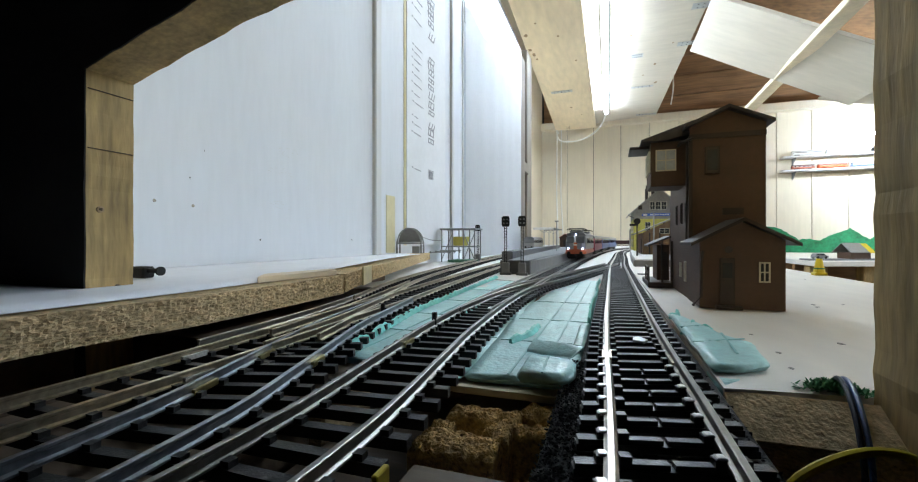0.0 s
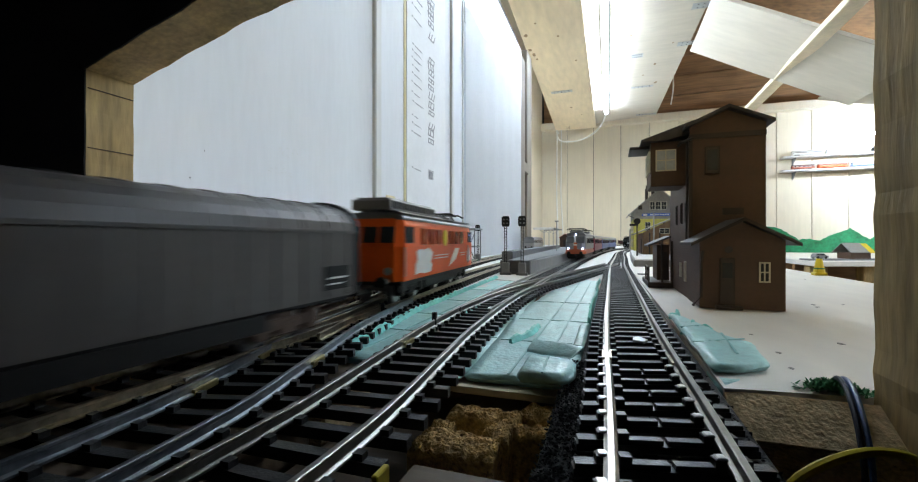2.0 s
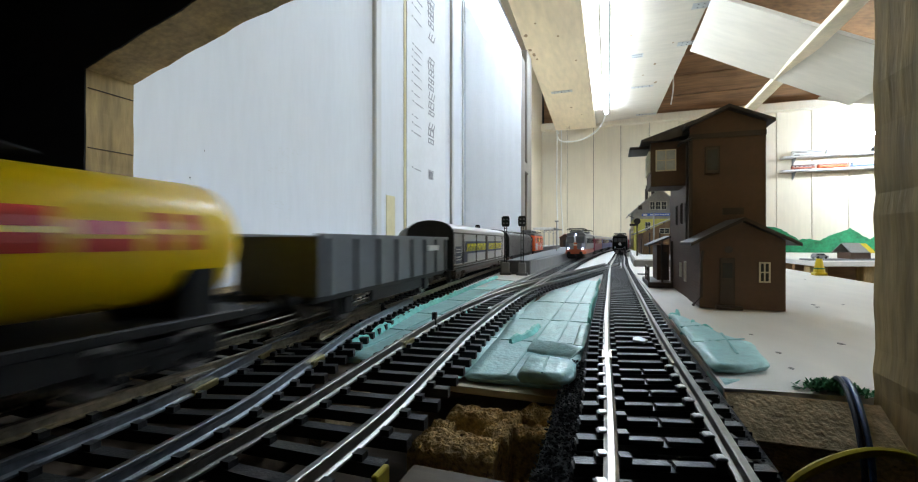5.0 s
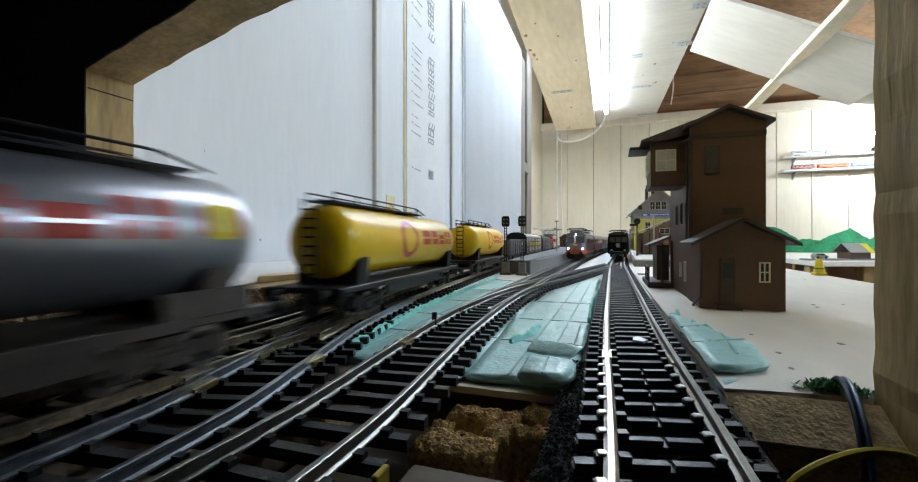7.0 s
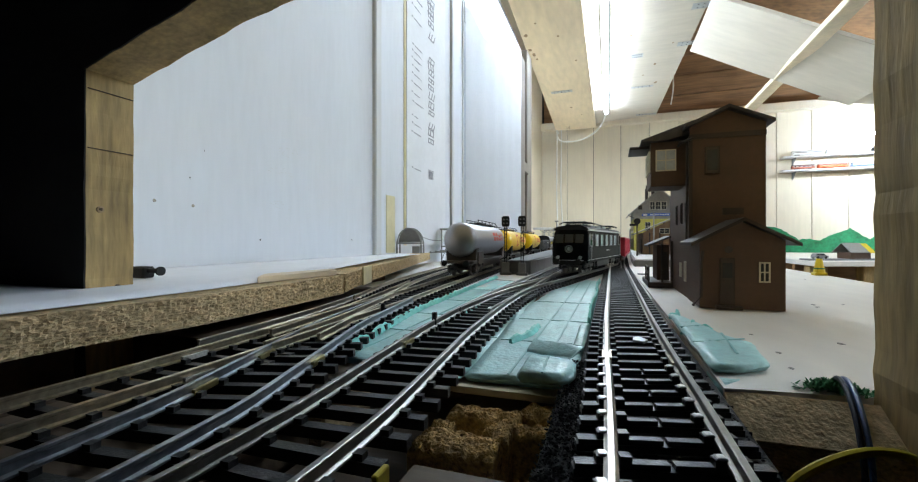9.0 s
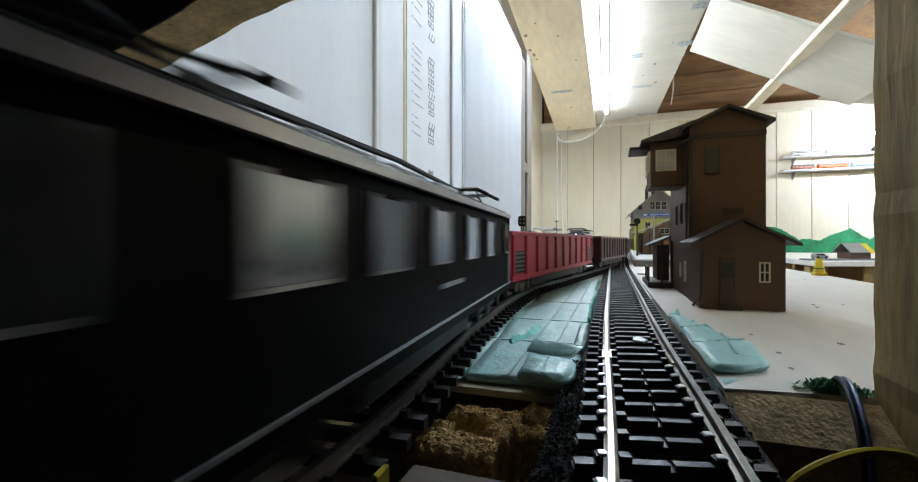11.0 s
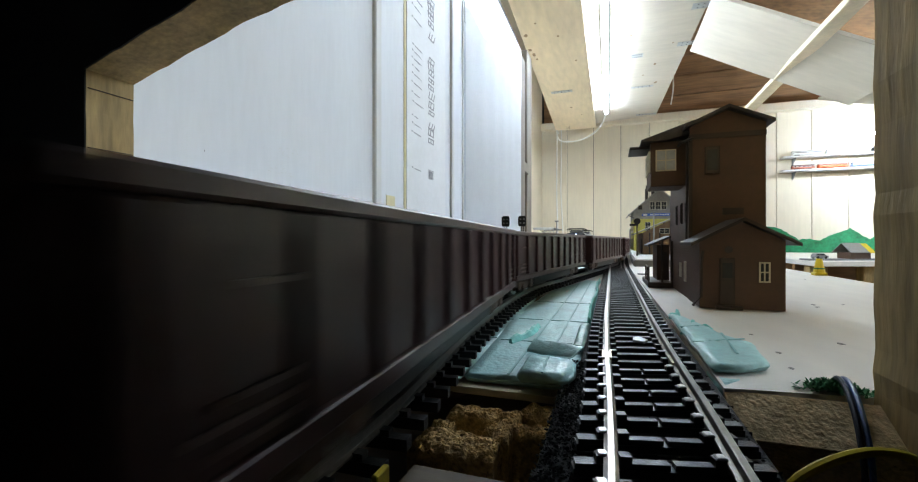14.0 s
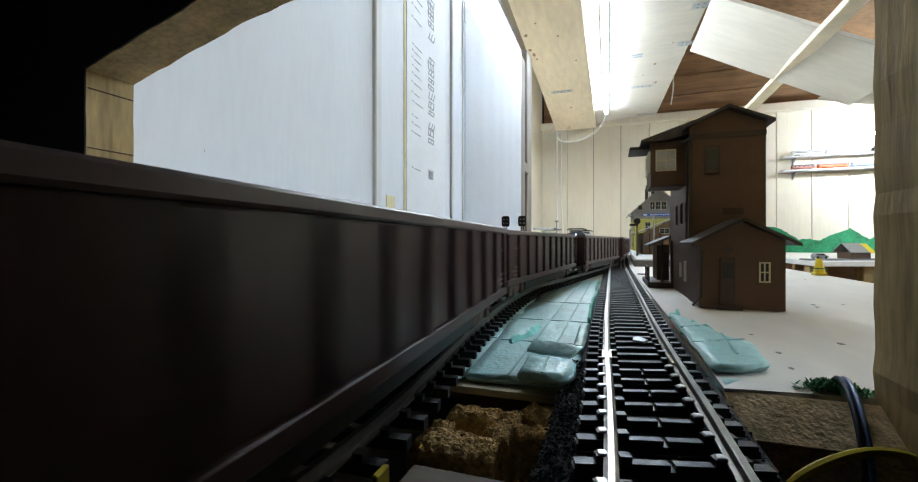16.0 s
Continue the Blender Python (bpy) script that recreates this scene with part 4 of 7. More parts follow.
def tank_wagon(kind):
    if kind == "yellow":
        v = thing("tank_wagon", "glossy yellow tank wagon with red lettering shapes and roof catwalk", "tank wagon", group="yellow tank wagons")
        H, R, zc, tm, half = 0.090, 0.0150, 0.0308, YELLOW, 0.077
    else:
        v = thing("tank_wagon", "silver tank wagon with red lettering shapes at the train's end", "tank wagon")
        H, R, zc, tm, half = 0.0945, 0.0155, 0.0322, SILVER, 0.0835
    bm = bmesh.new()
    n, rings = 28, []
    for x, rr in ((-half, 0.0), (-half + 0.0006, 0.45), (-half + 0.002, 0.8), (-half + 0.005, 0.97), (-half + 0.008, 1), (half - 0.008, 1), (half - 0.005, 0.97), (half - 0.002, 0.8),
                  (half - 0.0006, 0.45), (half, 0.0)):
        rr = max(rr, 0.02) * R
        rings.append([bm.verts.new((x, rr * math.cos(2 * math.pi * k / n), zc + rr * math.sin(2 * math.pi * k / n))) for k in range(n)])
    for a, b in zip(rings, rings[1:]):
        for k in range(n):
            bm.faces.new((a[k], a[(k + 1) % n], b[(k + 1) % n], b[k]))
    bm.faces.new(rings[0][::-1])
    bm.faces.new(rings[-1])
    part("tank", bm, tm, v, smooth=True)
    gear = BLACKGEAR if kind == "yellow" else SILVEREND
    underframe(v, H, 0.0095, 0.0135, material=gear)
    for x in (-half + 0.014, half - 0.014):
        part("saddle", prism([(-0.0135, 0.012), (0.0135, 0.012), (0.0145, 0.0245), (0.011, 0.0215), (0.0, 0.0172), (-0.011, 0.0215), (-0.0145, 0.0245)], x - 0.004, x + 0.004, "x"), gear, v)
    if kind == "silver":
        for side in (-1, 1):
            part("side_plate", box(-0.07, -0.048, side * 0.0148 - 0.0006, side * 0.0148 + 0.0006, 0.010, 0.021), SILVEREND, v)
            part("side_plate", box(0.055, 0.078, side * 0.0148 - 0.0006, side * 0.0148 + 0.0006, 0.0135, 0.0195), SILVEREND, v)
            part("frame_rail", box(-0.05, 0.06, side * 0.0150 - 0.0006, side * 0.0150 + 0.0006, 0.011, 0.0135), SILVEREND, v)
    bogie(v, -H + 0.035, 0.021, gear)
    bogie(v, H - 0.035, 0.021, gear)
    buffers(v, H)
    # catwalk with handrails, filler domes
    top = zc + R
    c0, c1 = (-0.072, 0.03) if kind == "yellow" else (-0.03, 0.07)
    part("catwalk", box(c0, c1, -0.006, 0.006, top + 0.0006, top + 0.0013), BLACKGEAR, v)
    for side in (-1, 1):
        bm = pipe([(c0, side * 0.006, top + 0.0042), (c1 - 0.01, side * 0.006, top + 0.0042), (c1 + 0.004, side * 0.006, top + 0.0012)], 0.0004, 5)
        for i in range(6):
            x = c0 + i * (c1 - 0.01 - c0) / 5
            add_cyl(bm, (x, side * 0.006, top - 0.001), (x, side * 0.006, top + 0.0042), 0.00035, 5)
        part("handrail", bm, BLACKGEAR, v)
    for x in ((-0.01, 0.02) if kind == "yellow" else (0.0, 0.045)):
        part("filler_dome", cyl((x, 0, top - 0.002), (x, 0, top + 0.0025), 0.004, 14), tm if kind == "yellow" else BLACKGEAR, v)
    if kind == "yellow":
        bm = bmesh.new()
        for y in (-0.003, 0.003):
            add_pipe(bm, [(-half - 0.003, y, 0.013), (-half - 0.003, y, top + 0.001), (c0 if kind == "yellow" else -half + 0.01, y, top + 0.001)], 0.0004, 5)
        for i in range(9):
            z = 0.015 + i * 0.0035
            add_pipe(bm, [(-half - 0.003, -0.003, z), (-half - 0.003, 0.003, z)], 0.0004, 5)
        part("ladder", bm, BLACKGEAR, v)
    # lettering shapes wrapped on the tank
    def wrap(name, rows, material):
        for side in (-1, 1):
            bm = bmesh.new()
            for x0, x1, a0, a1 in rows:
                if side > 0:
                    x0, x1 = -x1, -x0
                k = max(2, int(abs(a1 - a0) / 0.1) + 1)
                prev = None
                for a in np.linspace(a0, a1, k):
                    y, z = side * (R + 0.0002) * math.cos(a), zc + (R + 0.0002) * math.sin(a)
                    cur = (bm.verts.new((x0, y, z)), bm.verts.new((x1, y, z)))
                    if prev:
                        bm.faces.new((prev[0], prev[1], cur[1], cur[0]))
                    prev = cur
            part(name, bm, material, v)
    def letters(x, size, lo, hi):
        """Plain blocks in place of the lettering."""
        d, out = hi - lo, []
        for k, (w, top) in enumerate(((1.0, 1.0), (0.8, 1.0), (0.8, 0.72), (0.3, 1.0), (0.3, 1.0))):
            out += [(x, x + size * w, lo, lo + 0.42 * top * d), (x, x + size * w, lo + 0.55 * top * d, lo + top * d)]
            x += size * (w + 0.22)
        return out
    if kind == "yellow":
        wrap("letter_shape", letters(0.007, 0.0135, -0.12, 0.42), REDMARK)
        for side in (-1, 1):
            bm = bmesh.new()
            loop = []
            for i in range(20):
                a = 2 * math.pi * i / 20
                pair = []
                for k in (0.78, 1.1):
                    x, t = side * (0.012 - 0.0105 * k * math.cos(a)), 0.1 + 0.62 * k * math.sin(a)
                    pair.append(bm.verts.new((x, side * (R + 0.0002) * math.cos(t), zc + (R + 0.0002) * math.sin(t))))
                loop.append(pair)
            for p, q in zip(loop, loop[1:] + loop[:1]):
                bm.faces.new((p[0], p[1], q[1], q[0]))
            part("emblem_ring", bm, REDMARK, v)
    else:
        wrap("letter_shape", letters(0.003, 0.0132, -0.05, 0.52), REDMARK)
        wrap("emblem", [(0.066, 0.074, -0.05, 0.5)], YELLOWMARK)
        wrap("emblem_edge", [(0.0645, 0.066, 0.0, 0.45), (0.074, 0.0755, 0.0, 0.45)], REDMARK)
    return v, H


def black_loco():
    v = thing("electric_locomotive", "dark green-black electric model locomotive with silver roof edge", "locomotive")
    H, W = 0.106, 0.017
    part("body", loco_shell(H - 0.008, W, 0.0105, 0.0415, 0.004, 0.005), BLACKLOCO, v)
    part("roof", arched(H - 0.014, W - 0.0006, 0.041, 0.042, 0.0460), BLACKGEAR, v, "dark arched roof")
    for side in (-1, 1):
        part("roof_edge", box(-H + 0.014, H - 0.014, side * (W - 0.0002) - 0.0007, side * (W - 0.0002) + 0.0007, 0.0408, 0.0424), ROOFSILVER, v, "silver roof edge")
        lo, hi = sorted((side * (W - 0.0003), side * (W + 0.0004)))
        lo2, hi2 = sorted((side * (W - 0.0003), side * (W + 0.0007)))
        for x in (-0.082, -0.048, -0.022, 0.006, 0.032, 0.056, 0.083):
            w = 0.006 if abs(x) < 0.07 else 0.005
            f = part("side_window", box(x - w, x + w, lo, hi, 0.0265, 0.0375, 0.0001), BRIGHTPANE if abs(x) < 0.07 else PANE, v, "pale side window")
            part("window_frame", boxes([(x - w - 0.0006, x - w, lo2, hi2, 0.026, 0.038), (x + w, x + w + 0.0006, lo2, hi2, 0.026, 0.038), (x - w, x + w, lo2, hi2, 0.026, 0.0265)]), ROOFSILVER, f)
        part("handrail", pipe([(-H + 0.022, side * (W + 0.0009), 0.013), (-H + 0.022, side * (W + 0.0009), 0.027)], 0.0004, 5), ROOFSILVER, v)
        part("handrail", pipe([(H - 0.022, side * (W + 0.0009), 0.013), (H - 0.022, side * (W + 0.0009), 0.027)], 0.0004, 5), ROOFSILVER, v)
        part("trim_line", box(-H + 0.012, H - 0.012, lo, hi, 0.0128, 0.0133), ROOFSILVER, v)
        part("number_print", box(-0.012, 0.006, lo, hi, 0.0205, 0.0215), ROOFSILVER, v)
    for sx in (-1, 1):
        for y in (-0.0095, 0.0, 0.0095):
            part("front_window", box(-0.0004, 0.0004, y - 0.0039, y + 0.0039, -0.0042, 0.0042, 0.0001, pose(sx * (H - 0.0092), 0, 0.0332, 0, -sx * 12, 0)), PANE, v)
        for y in (-0.0105, 0.0105):
            part("headlight", cyl((sx * (H - 0.009), y, 0.0155), (sx * (H - 0.0073), y, 0.0155), 0.0017, 10), BRIGHTPANE, v, "pale headlight")
        bm = bmesh.new()
        for k in range(10):
            a, b = 2 * math.pi * k / 10, 2 * math.pi * (k + 1) / 10
            add_cyl(bm, (sx * (H - 0.0076), 0.0032 * math.cos(a), 0.0235 + 0.0032 * math.sin(a)), (sx * (H - 0.0076), 0.0032 * math.cos(b), 0.0235 + 0.0032 * math.sin(b)), 0.0004, 5)
        add_box(bm, min(sx * (H - 0.0081), sx * (H - 0.0073)), max(sx * (H - 0.0081), sx * (H - 0.0073)), -0.0017, 0.0017, 0.0218, 0.0252)
        part("front_emblem", bm, ROOFSILVER, v, "silver front emblem")
        part("front_stripe", box(min(sx * (H - 0.0082), sx * (H - 0.0075)), max(sx * (H - 0.0082), sx * (H - 0.0075)), -0.0135, 0.0135, 0.0126, 0.0131), ROOFSILVER, v)
        part("buffer_beam", box(min(sx * (H - 0.009), sx * (H - 0.0072)), max(sx * (H - 0.009), sx * (H - 0.0072)), -0.0155, 0.0155, 0.0085, 0.0122), BLACKGEAR, v)
        pantograph(v, sx * 0.066, 0.0468, 0.0028, 0.012)
    for x in (-0.03, 0.0, 0.03):
        part("roof_hatch", box(x - 0.011, x + 0.011, -0.008, 0.008, 0.0455, 0.0478, 0.0006), ROOFGREY, v)
    part("roof_bar", pipe([(-0.06, 0.004, 0.049), (0.0, 0.004, 0.0505), (0.06, 0.004, 0.049)], 0.0007, 5), BLACKGEAR, v)
    for x in (-0.066, 0.066):
        bogie(v, x, 0.036, r=0.0065)
    for x in (-0.066, 0.066):
        wheelset(v, x, 0.0065)
    part("middle_gear", box(-0.035, 0.035, -0.013, 0.013, 0.0035, 0.0108, 0.001), BLACKGEAR, v)
    buffers(v, H)
    return v, H


def gondola(kind):
    if kind == "red":
        v = thing("open_wagon", "crimson high-sided open wagon with ribbed sides", "wagon")
        H, m, rim = 0.1175, REDWAGON, REDWAGON
    else:
        v = thing("open_wagon", "dark brown high-sided open wagon with ribbed sides", "wagon", group="brown open wagons")
        H, m, rim = 0.100, BROWNWAGON, BROWNRIM
    W, z0, z1 = 0.0162, 0.0100, 0.0357
    tub(v, H - 0.007, W, z0, z1, m)
    for side in (-1, 1):
        part("top_rim", box(-H + 0.006, H - 0.006, side * W - 0.0014, side * W + 0.0014, z1 - 0.0016, z1 + 0.0006, 0.0004), rim, v)
        part("sill", box(-H + 0.007, H - 0.007, side * W - 0.001, side * W + 0.0012, z0 - 0.0008, z0 + 0.0022, 0.0003), m, v)
        n = 11
        for i in range(n):
            x = -H + 0.0105 + i * (2 * H - 0.021) / (n - 1)
            part("side_rib", box(x - 0.0016, x + 0.0016, side * W - 0.0010, side * W + 0.0013, z0 + 0.002, z1 - 0.0016, 0.0005), m, v)
        for sx in (-1, 1):
            xa, xb = sorted((sx * (H - 0.0125), sx * (H - 0.029 if kind == "red" else H - 0.026)))
            lo, hi = sorted((side * (W + 0.0001), side * (W + 0.0005)))
            if kind == "red":
                # Flat black panel put in place of the dark slatted opening.
                f = part("end_ladder_panel", box(xa, xb, lo, hi, z0 + 0.0035, z0 + 0.0155), BLACKGEAR, v, "black panel standing in for the dark slatted opening")
                for k in range(5):
                    z = z0 + 0.0048 + k * 0.0023
                    part("rung", box(xa + 0.0005, xb - 0.0005, min(lo, hi) - 0.0004, max(lo, hi) + 0.0004, z, z + 0.0006), HOPPER, f)
            else:
                for k, (zz, l) in enumerate(((0.0075, 0.008), (0.0055, 0.011), (0.0035, 0.009), (0.017, 0.006))):
                    part("print_bar", box(xa, xa + l, lo, hi, z0 + zz, z0 + zz + 0.0007), BROWNRIM, v)
    for sx in (-1, 1):
        part("end_rim", box(min(sx * (H - 0.008), sx * (H - 0.006)), max(sx * (H - 0.008), sx * (H - 0.006)), -W, W, z1 - 0.0016, z1 + 0.0005), rim, v)
        for y in (-0.008, 0.008):
            part("end_post", box(min(sx * (H - 0.0075), sx * (H - 0.0058)), max(sx * (H - 0.0075), sx * (H - 0.0058)), y - 0.0012, y + 0.0012, z0, z1 - 0.0016), m, v)
    part("load", box(-H + 0.0085, H - 0.0085, -W + 0.0014, W - 0.0014, z0 + 0.0016, z1 - 0.006, 0.002), LOADMAT, v, "dark load inside")
    underframe(v, H, 0.0065, 0.0098, 0.0135)
    bogie(v, -H + 0.035, 0.021, RUST)
    bogie(v, H - 0.035, 0.021, RUST)
    buffers(v, H, 0.0112)
    return v, H


def parked_railcar():
    v = thing("railcar", "parked red and grey railcar with lit headlights", "railcar")
    H, W = 0.10, 0.0168
    part("body", loco_shell(H - 0.008, W, 0.0095, 0.0170, 0.0, 0.006), REDLOCO, v)
    part("upper_body", loco_shell(H - 0.0083, W - 0.0003, 0.0170, 0.0405, 0.006, 0.006), GREYLOCO, v, "grey upper body")
    part("roof", arched(H - 0.014, W - 0.001, 0.040, 0.0412, 0.0455), ROOFGREY, v)
    for sx in (-1, 1):
        for y in (-0.0078, 0.0078):
            part("front_window", box(-0.0004, 0.0004, y - 0.0068, y + 0.0068, -0.006, 0.006, 0.0004, pose(sx * (H - 0.0098), 0, 0.0332, 0, -sx * 21, 0)), CABGLASS, v)
        part("front_panel", box(min(sx * (H - 0.0083), sx * (H - 0.0075)), max(sx * (H - 0.0083), sx * (H - 0.0075)), -0.0028, 0.0028, 0.011, 0.0285), REDLOCO, v)
        part("number_bar", box(min(sx * (H - 0.0076), sx * (H - 0.0071)), max(sx * (H - 0.0076), sx * (H - 0.0071)), -0.003, 0.003, 0.0235, 0.0255), WHITEPAINT, v)
        part("roof_gear", box(sx * 0.066 - 0.014, sx * 0.066 + 0.014, -0.011, 0.011, 0.0455, 0.049, 0.001), ROOFGREY, v)
        pantograph(v, sx * 0.066, 0.049, 0.003, 0.013)
    for y in (-0.0115, 0.0115):
        part("headlight", cyl((H - 0.0085, y, 0.0185), (H - 0.007, y, 0.0185), 0.0015, 12), HEADLIGHT, v, "lit white headlight")
    part("headlight", cyl((H - 0.017, 0, 0.0425), (H - 0.0125, 0, 0.0415), 0.0014, 12), HEADLIGHT, v, "lit white headlight")
    for side in (-1, 1):
        lo, hi = sorted((side * (W - 0.0005), side * (W + 0.0002)))
        for i in range(6):
            x = -0.07 + i * 0.026
            part("side_window", box(x - 0.008, x + 0.008, lo, hi, 0.027, 0.036), PANE, v)
    part("skirt", box(-H + 0.012, H - 0.012, -0.0145, 0.0145, 0.0035, 0.0096), BLACKGEAR, v)
    part("snow_plough", box(H - 0.014, H - 0.0085, -0.013, 0.013, 0.0015, 0.0095, 0.001), BLACKGEAR, v)
    for x in (-0.06, 0.06):
        bogie(v, x, 0.026)
    buffers(v, H, 0.0112)
    return v, H


def coach(label, lower, upper, H=0.135):
    v = thing("passenger_coach", label, "coach")
    W = 0.0165
    part("body", box(-H + 0.008, H - 0.008, -W, W, 0.0105, 0.0235, 0.0006), lower, v)
    part("window_band", box(-H + 0.0083, H - 0.0083, -W + 0.0003, W - 0.0003, 0.0235, 0.0365), upper, v)
    part("roof", arched(H - 0.0075, W, 0.0362, 0.0372, 0.045), ROOFGREY, v)
    for side in (-1, 1):
        lo, hi = sorted((side * (W - 0.0006), side * (W + 0.0002)))
        for i in range(10):
            x = -H + 0.024 + i * (2 * H - 0.048) / 9
            part("side_window", box(x - 0.0075, x + 0.0075, lo, hi, 0.0255, 0.0345), PANE, v)
    underframe(v, H)
    bogie(v, -H + 0.04)
    bogie(v, H - 0.04)
    buffers(v, H)
    return v, H


def place_on(v, key, s, half, reverse=False):
    (a, _), (b, _) = on_line(key, s - 0.62 * half), on_line(key, s + 0.62 * half)
    h = math.degrees(math.atan2(b[1] - a[1], b[0] - a[0])) + (180 if reverse else 0)
    return pose((a[0] + b[0]) / 2, (a[1] + b[1]) / 2, RAILTOP, 0, 0, h)


# outbound freight on the outer track: middles, behind the locomotive's nose
OUTBOUND = []
for (v, H), mid in ((orange_loco(), 0.0785), (hood_wagon(), 0.322), (sliding_wagon(), 0.587), (hopper_wagon(), 0.795), (tank_wagon("yellow"), 0.971)):
    OUTBOUND.append((v, H, mid))
OUTBOUND.append((copy_thing(OUTBOUND[-1][0], pose(0, 0, 0)), 0.090, 1.200))
v, H = tank_wagon("silver")
OUTBOUND.append((v, H, 1.4035))
# inbound coal train that crosses from the straight track
INBOUND = []
v, H = black_loco()
INBOUND.append((v, H, H))
v, H = gondola("red")
INBOUND.append((v, H, 0.229 + H))
v, H = gondola("brown")
for i in range(9):
    w = v if i == 0 else copy_thing(v, pose(0, 0, 0))
    INBOUND.append((w, H, 0.485 + H + 0.212 * i))
# parked train at the platform
v, H = parked_railcar()
v.matrix_world = place_on(v, "P", 0.73 - 0.252 + H, H, True)
for label, lo, up, s in (("parked violet-red passenger coach", PURPLE, PURPLE, 0.937), ("parked blue passenger coach", BLUECOACH, BLUECOACH, 1.213),
                         ("parked blue passenger coach", BLUECOACH, BLUECOACH, 1.489)):
    v, H = coach(label, lo, up)
    v.matrix_world = place_on(v, "P", s - 0.252 + H, H, True)

# ---- things of the yard throat ----
board = thing("chipboard_shelf", "thick chipboard shelf with a rough broken edge beside the tracks", "board")


def ragged_slab(line, back, z0, z1, jitter, rows=17):
    """A slab whose front face follows a plan line and is rough, of several rows of points."""
    bm = bmesh.new()
    line = smooth_line(line, 0.0008)
    cols = []
    for p in line:
        col = []
        for r in range(rows):
            z = z0 + (z1 - z0) * r / (rows - 1)
            k = 0.4 if r in (0, rows - 1) else 1
            q = Vector((p[0], p[1], z))
            d = 1.1 * noise.noise(q * 240) + 0.8 * noise.noise(q * 700 + Vector((3, 0, 0))) + random.uniform(-0.5, 0.5)
            col.append(bm.verts.new((p[0] + k * jitter * d, p[1] + k * random.uniform(-0.0002, 0.0002), z + k * random.uniform(-0.0002, 0.0002))))
        col.append(bm.verts.new((back, p[1], z1)))
        col.append(bm.verts.new((back, p[1], z0)))
        cols.append(col)
    n = rows + 2
    for a, b in zip(cols, cols[1:]):
        for k in range(n):
            bm.faces.new((a[k], a[(k + 1) % n], b[(k + 1) % n], b[k]))
    bm.faces.new(cols[0])
    bm.faces.new(cols[-1][::-1])
    return bm


part("slab", ragged_slab([(-0.1405, -0.25), (-0.1405, 0.0), (-0.1402, 0.0615), (-0.1395, 0.0874), (-0.136, 0.1116), (-0.138, 0.16), (-0.141, 0.207)], -0.288, 0.0068, 0.0172, 0.0007), OSB, board)
part("slab", ragged_slab([(-0.143, 0.211), (-0.152, 0.235), (-0.17, 0.29), (-0.2, 0.39), (-0.235, 0.51), (-0.272, 0.635)], -0.288, 0.0070, 0.0174, 0.0006), OSB, board)
part("riser_block", box(-0.285, -0.19, -0.2, 0.105, -0.045, 0.0066, 0.001), DARKWOOD, board)
part("riser_block", box(-0.285, -0.2, 0.13, 0.36, -0.002, 0.0068, 0.001), DARKWOOD, board)


def sheet(line0, line1, z, wave, thick=0.0004, nx=8):
    """A thin, slightly wavy paper sheet between two plan lines."""
    bm = bmesh.new()
    a, b = smooth_line(line0, 0.008), smooth_line(line1, 0.008)
    n = min(len(a), len(b))
    top = [[Vector((*(a[i * (len(a) - 1) // (n - 1)] * (1 - u) + b[i * (len(b) - 1) // (n - 1)] * u), z + wave(i / (n - 1), u))) for u in np.linspace(0, 1, nx)] for i in range(n)]
    tv = [[bm.verts.new(v) for v in r] for r in top]
    bv = [[bm.verts.new(v - Vector((0, 0, thick))) for v in r] for r in top]
    for i in range(n - 1):
        for j in range(nx - 1):
            bm.faces.new((tv[i][j], tv[i][j + 1], tv[i + 1][j + 1], tv[i + 1][j]))
            bm.faces.new((bv[i][j], bv[i + 1][j], bv[i + 1][j + 1], bv[i][j + 1]))
    for i in range(n - 1):
        for j in (0, nx - 1):
            bm.faces.new((tv[i][j], tv[i + 1][j], bv[i + 1][j], bv[i][j]))
    for j in range(nx - 1):
        for i in (0, n - 1):
            bm.faces.new((tv[i][j], bv[i][j], bv[i][j + 1], tv[i][j + 1]))
    return bm


paper = tagged(part("paper_sheet", sheet([(-0.287, -0.2), (-0.287, 0.1), (-0.287, 0.3), (-0.287, 0.56)], [(-0.146, -0.2), (-0.145, 0.06), (-0.150, 0.16), (-0.247, 0.545)], 0.0182,
                                         lambda u, w: 0.0012 * w * (1 + math.sin(9 * u + 1)) * (0.5 + u * 0.3)), PAPER, smooth=True),
               "white paper sheet curling over the chipboard shelf", "paper")
scrap = tagged(part("plywood_scrap", prism([(-0.1475, 0.150), (-0.1435, 0.203), (-0.151, 0.208), (-0.158, 0.165)], 0.0176, 0.0206, "z", 0.0003), LATH), "pale plywood scrap lying on the chipboard", "scrap")
tape = tagged(part("tape_strip", box(-0.0005, 0.0005, -0.012, 0.012, 0.0, 0.0125, 0.0001), TAPE), "yellowed adhesive tape over the board joint", "tape")
tape.matrix_world = pose(-0.1600, 0.262, 0.0066, 0, 0, 18)
stop = thing("buffer_stop", "black toy buffer on the paper sheet", "buffer", pose(-0.214, 0.146, 0.0186))
part("block", box(-0.006, 0.004, -0.003, 0.003, 0.0, 0.0055, 0.0008), BLACKGEAR, stop)
part("shank", cyl((0.004, 0, 0.0035), (0.011, 0, 0.0035), 0.0012, 8), BLACKGEAR, stop)
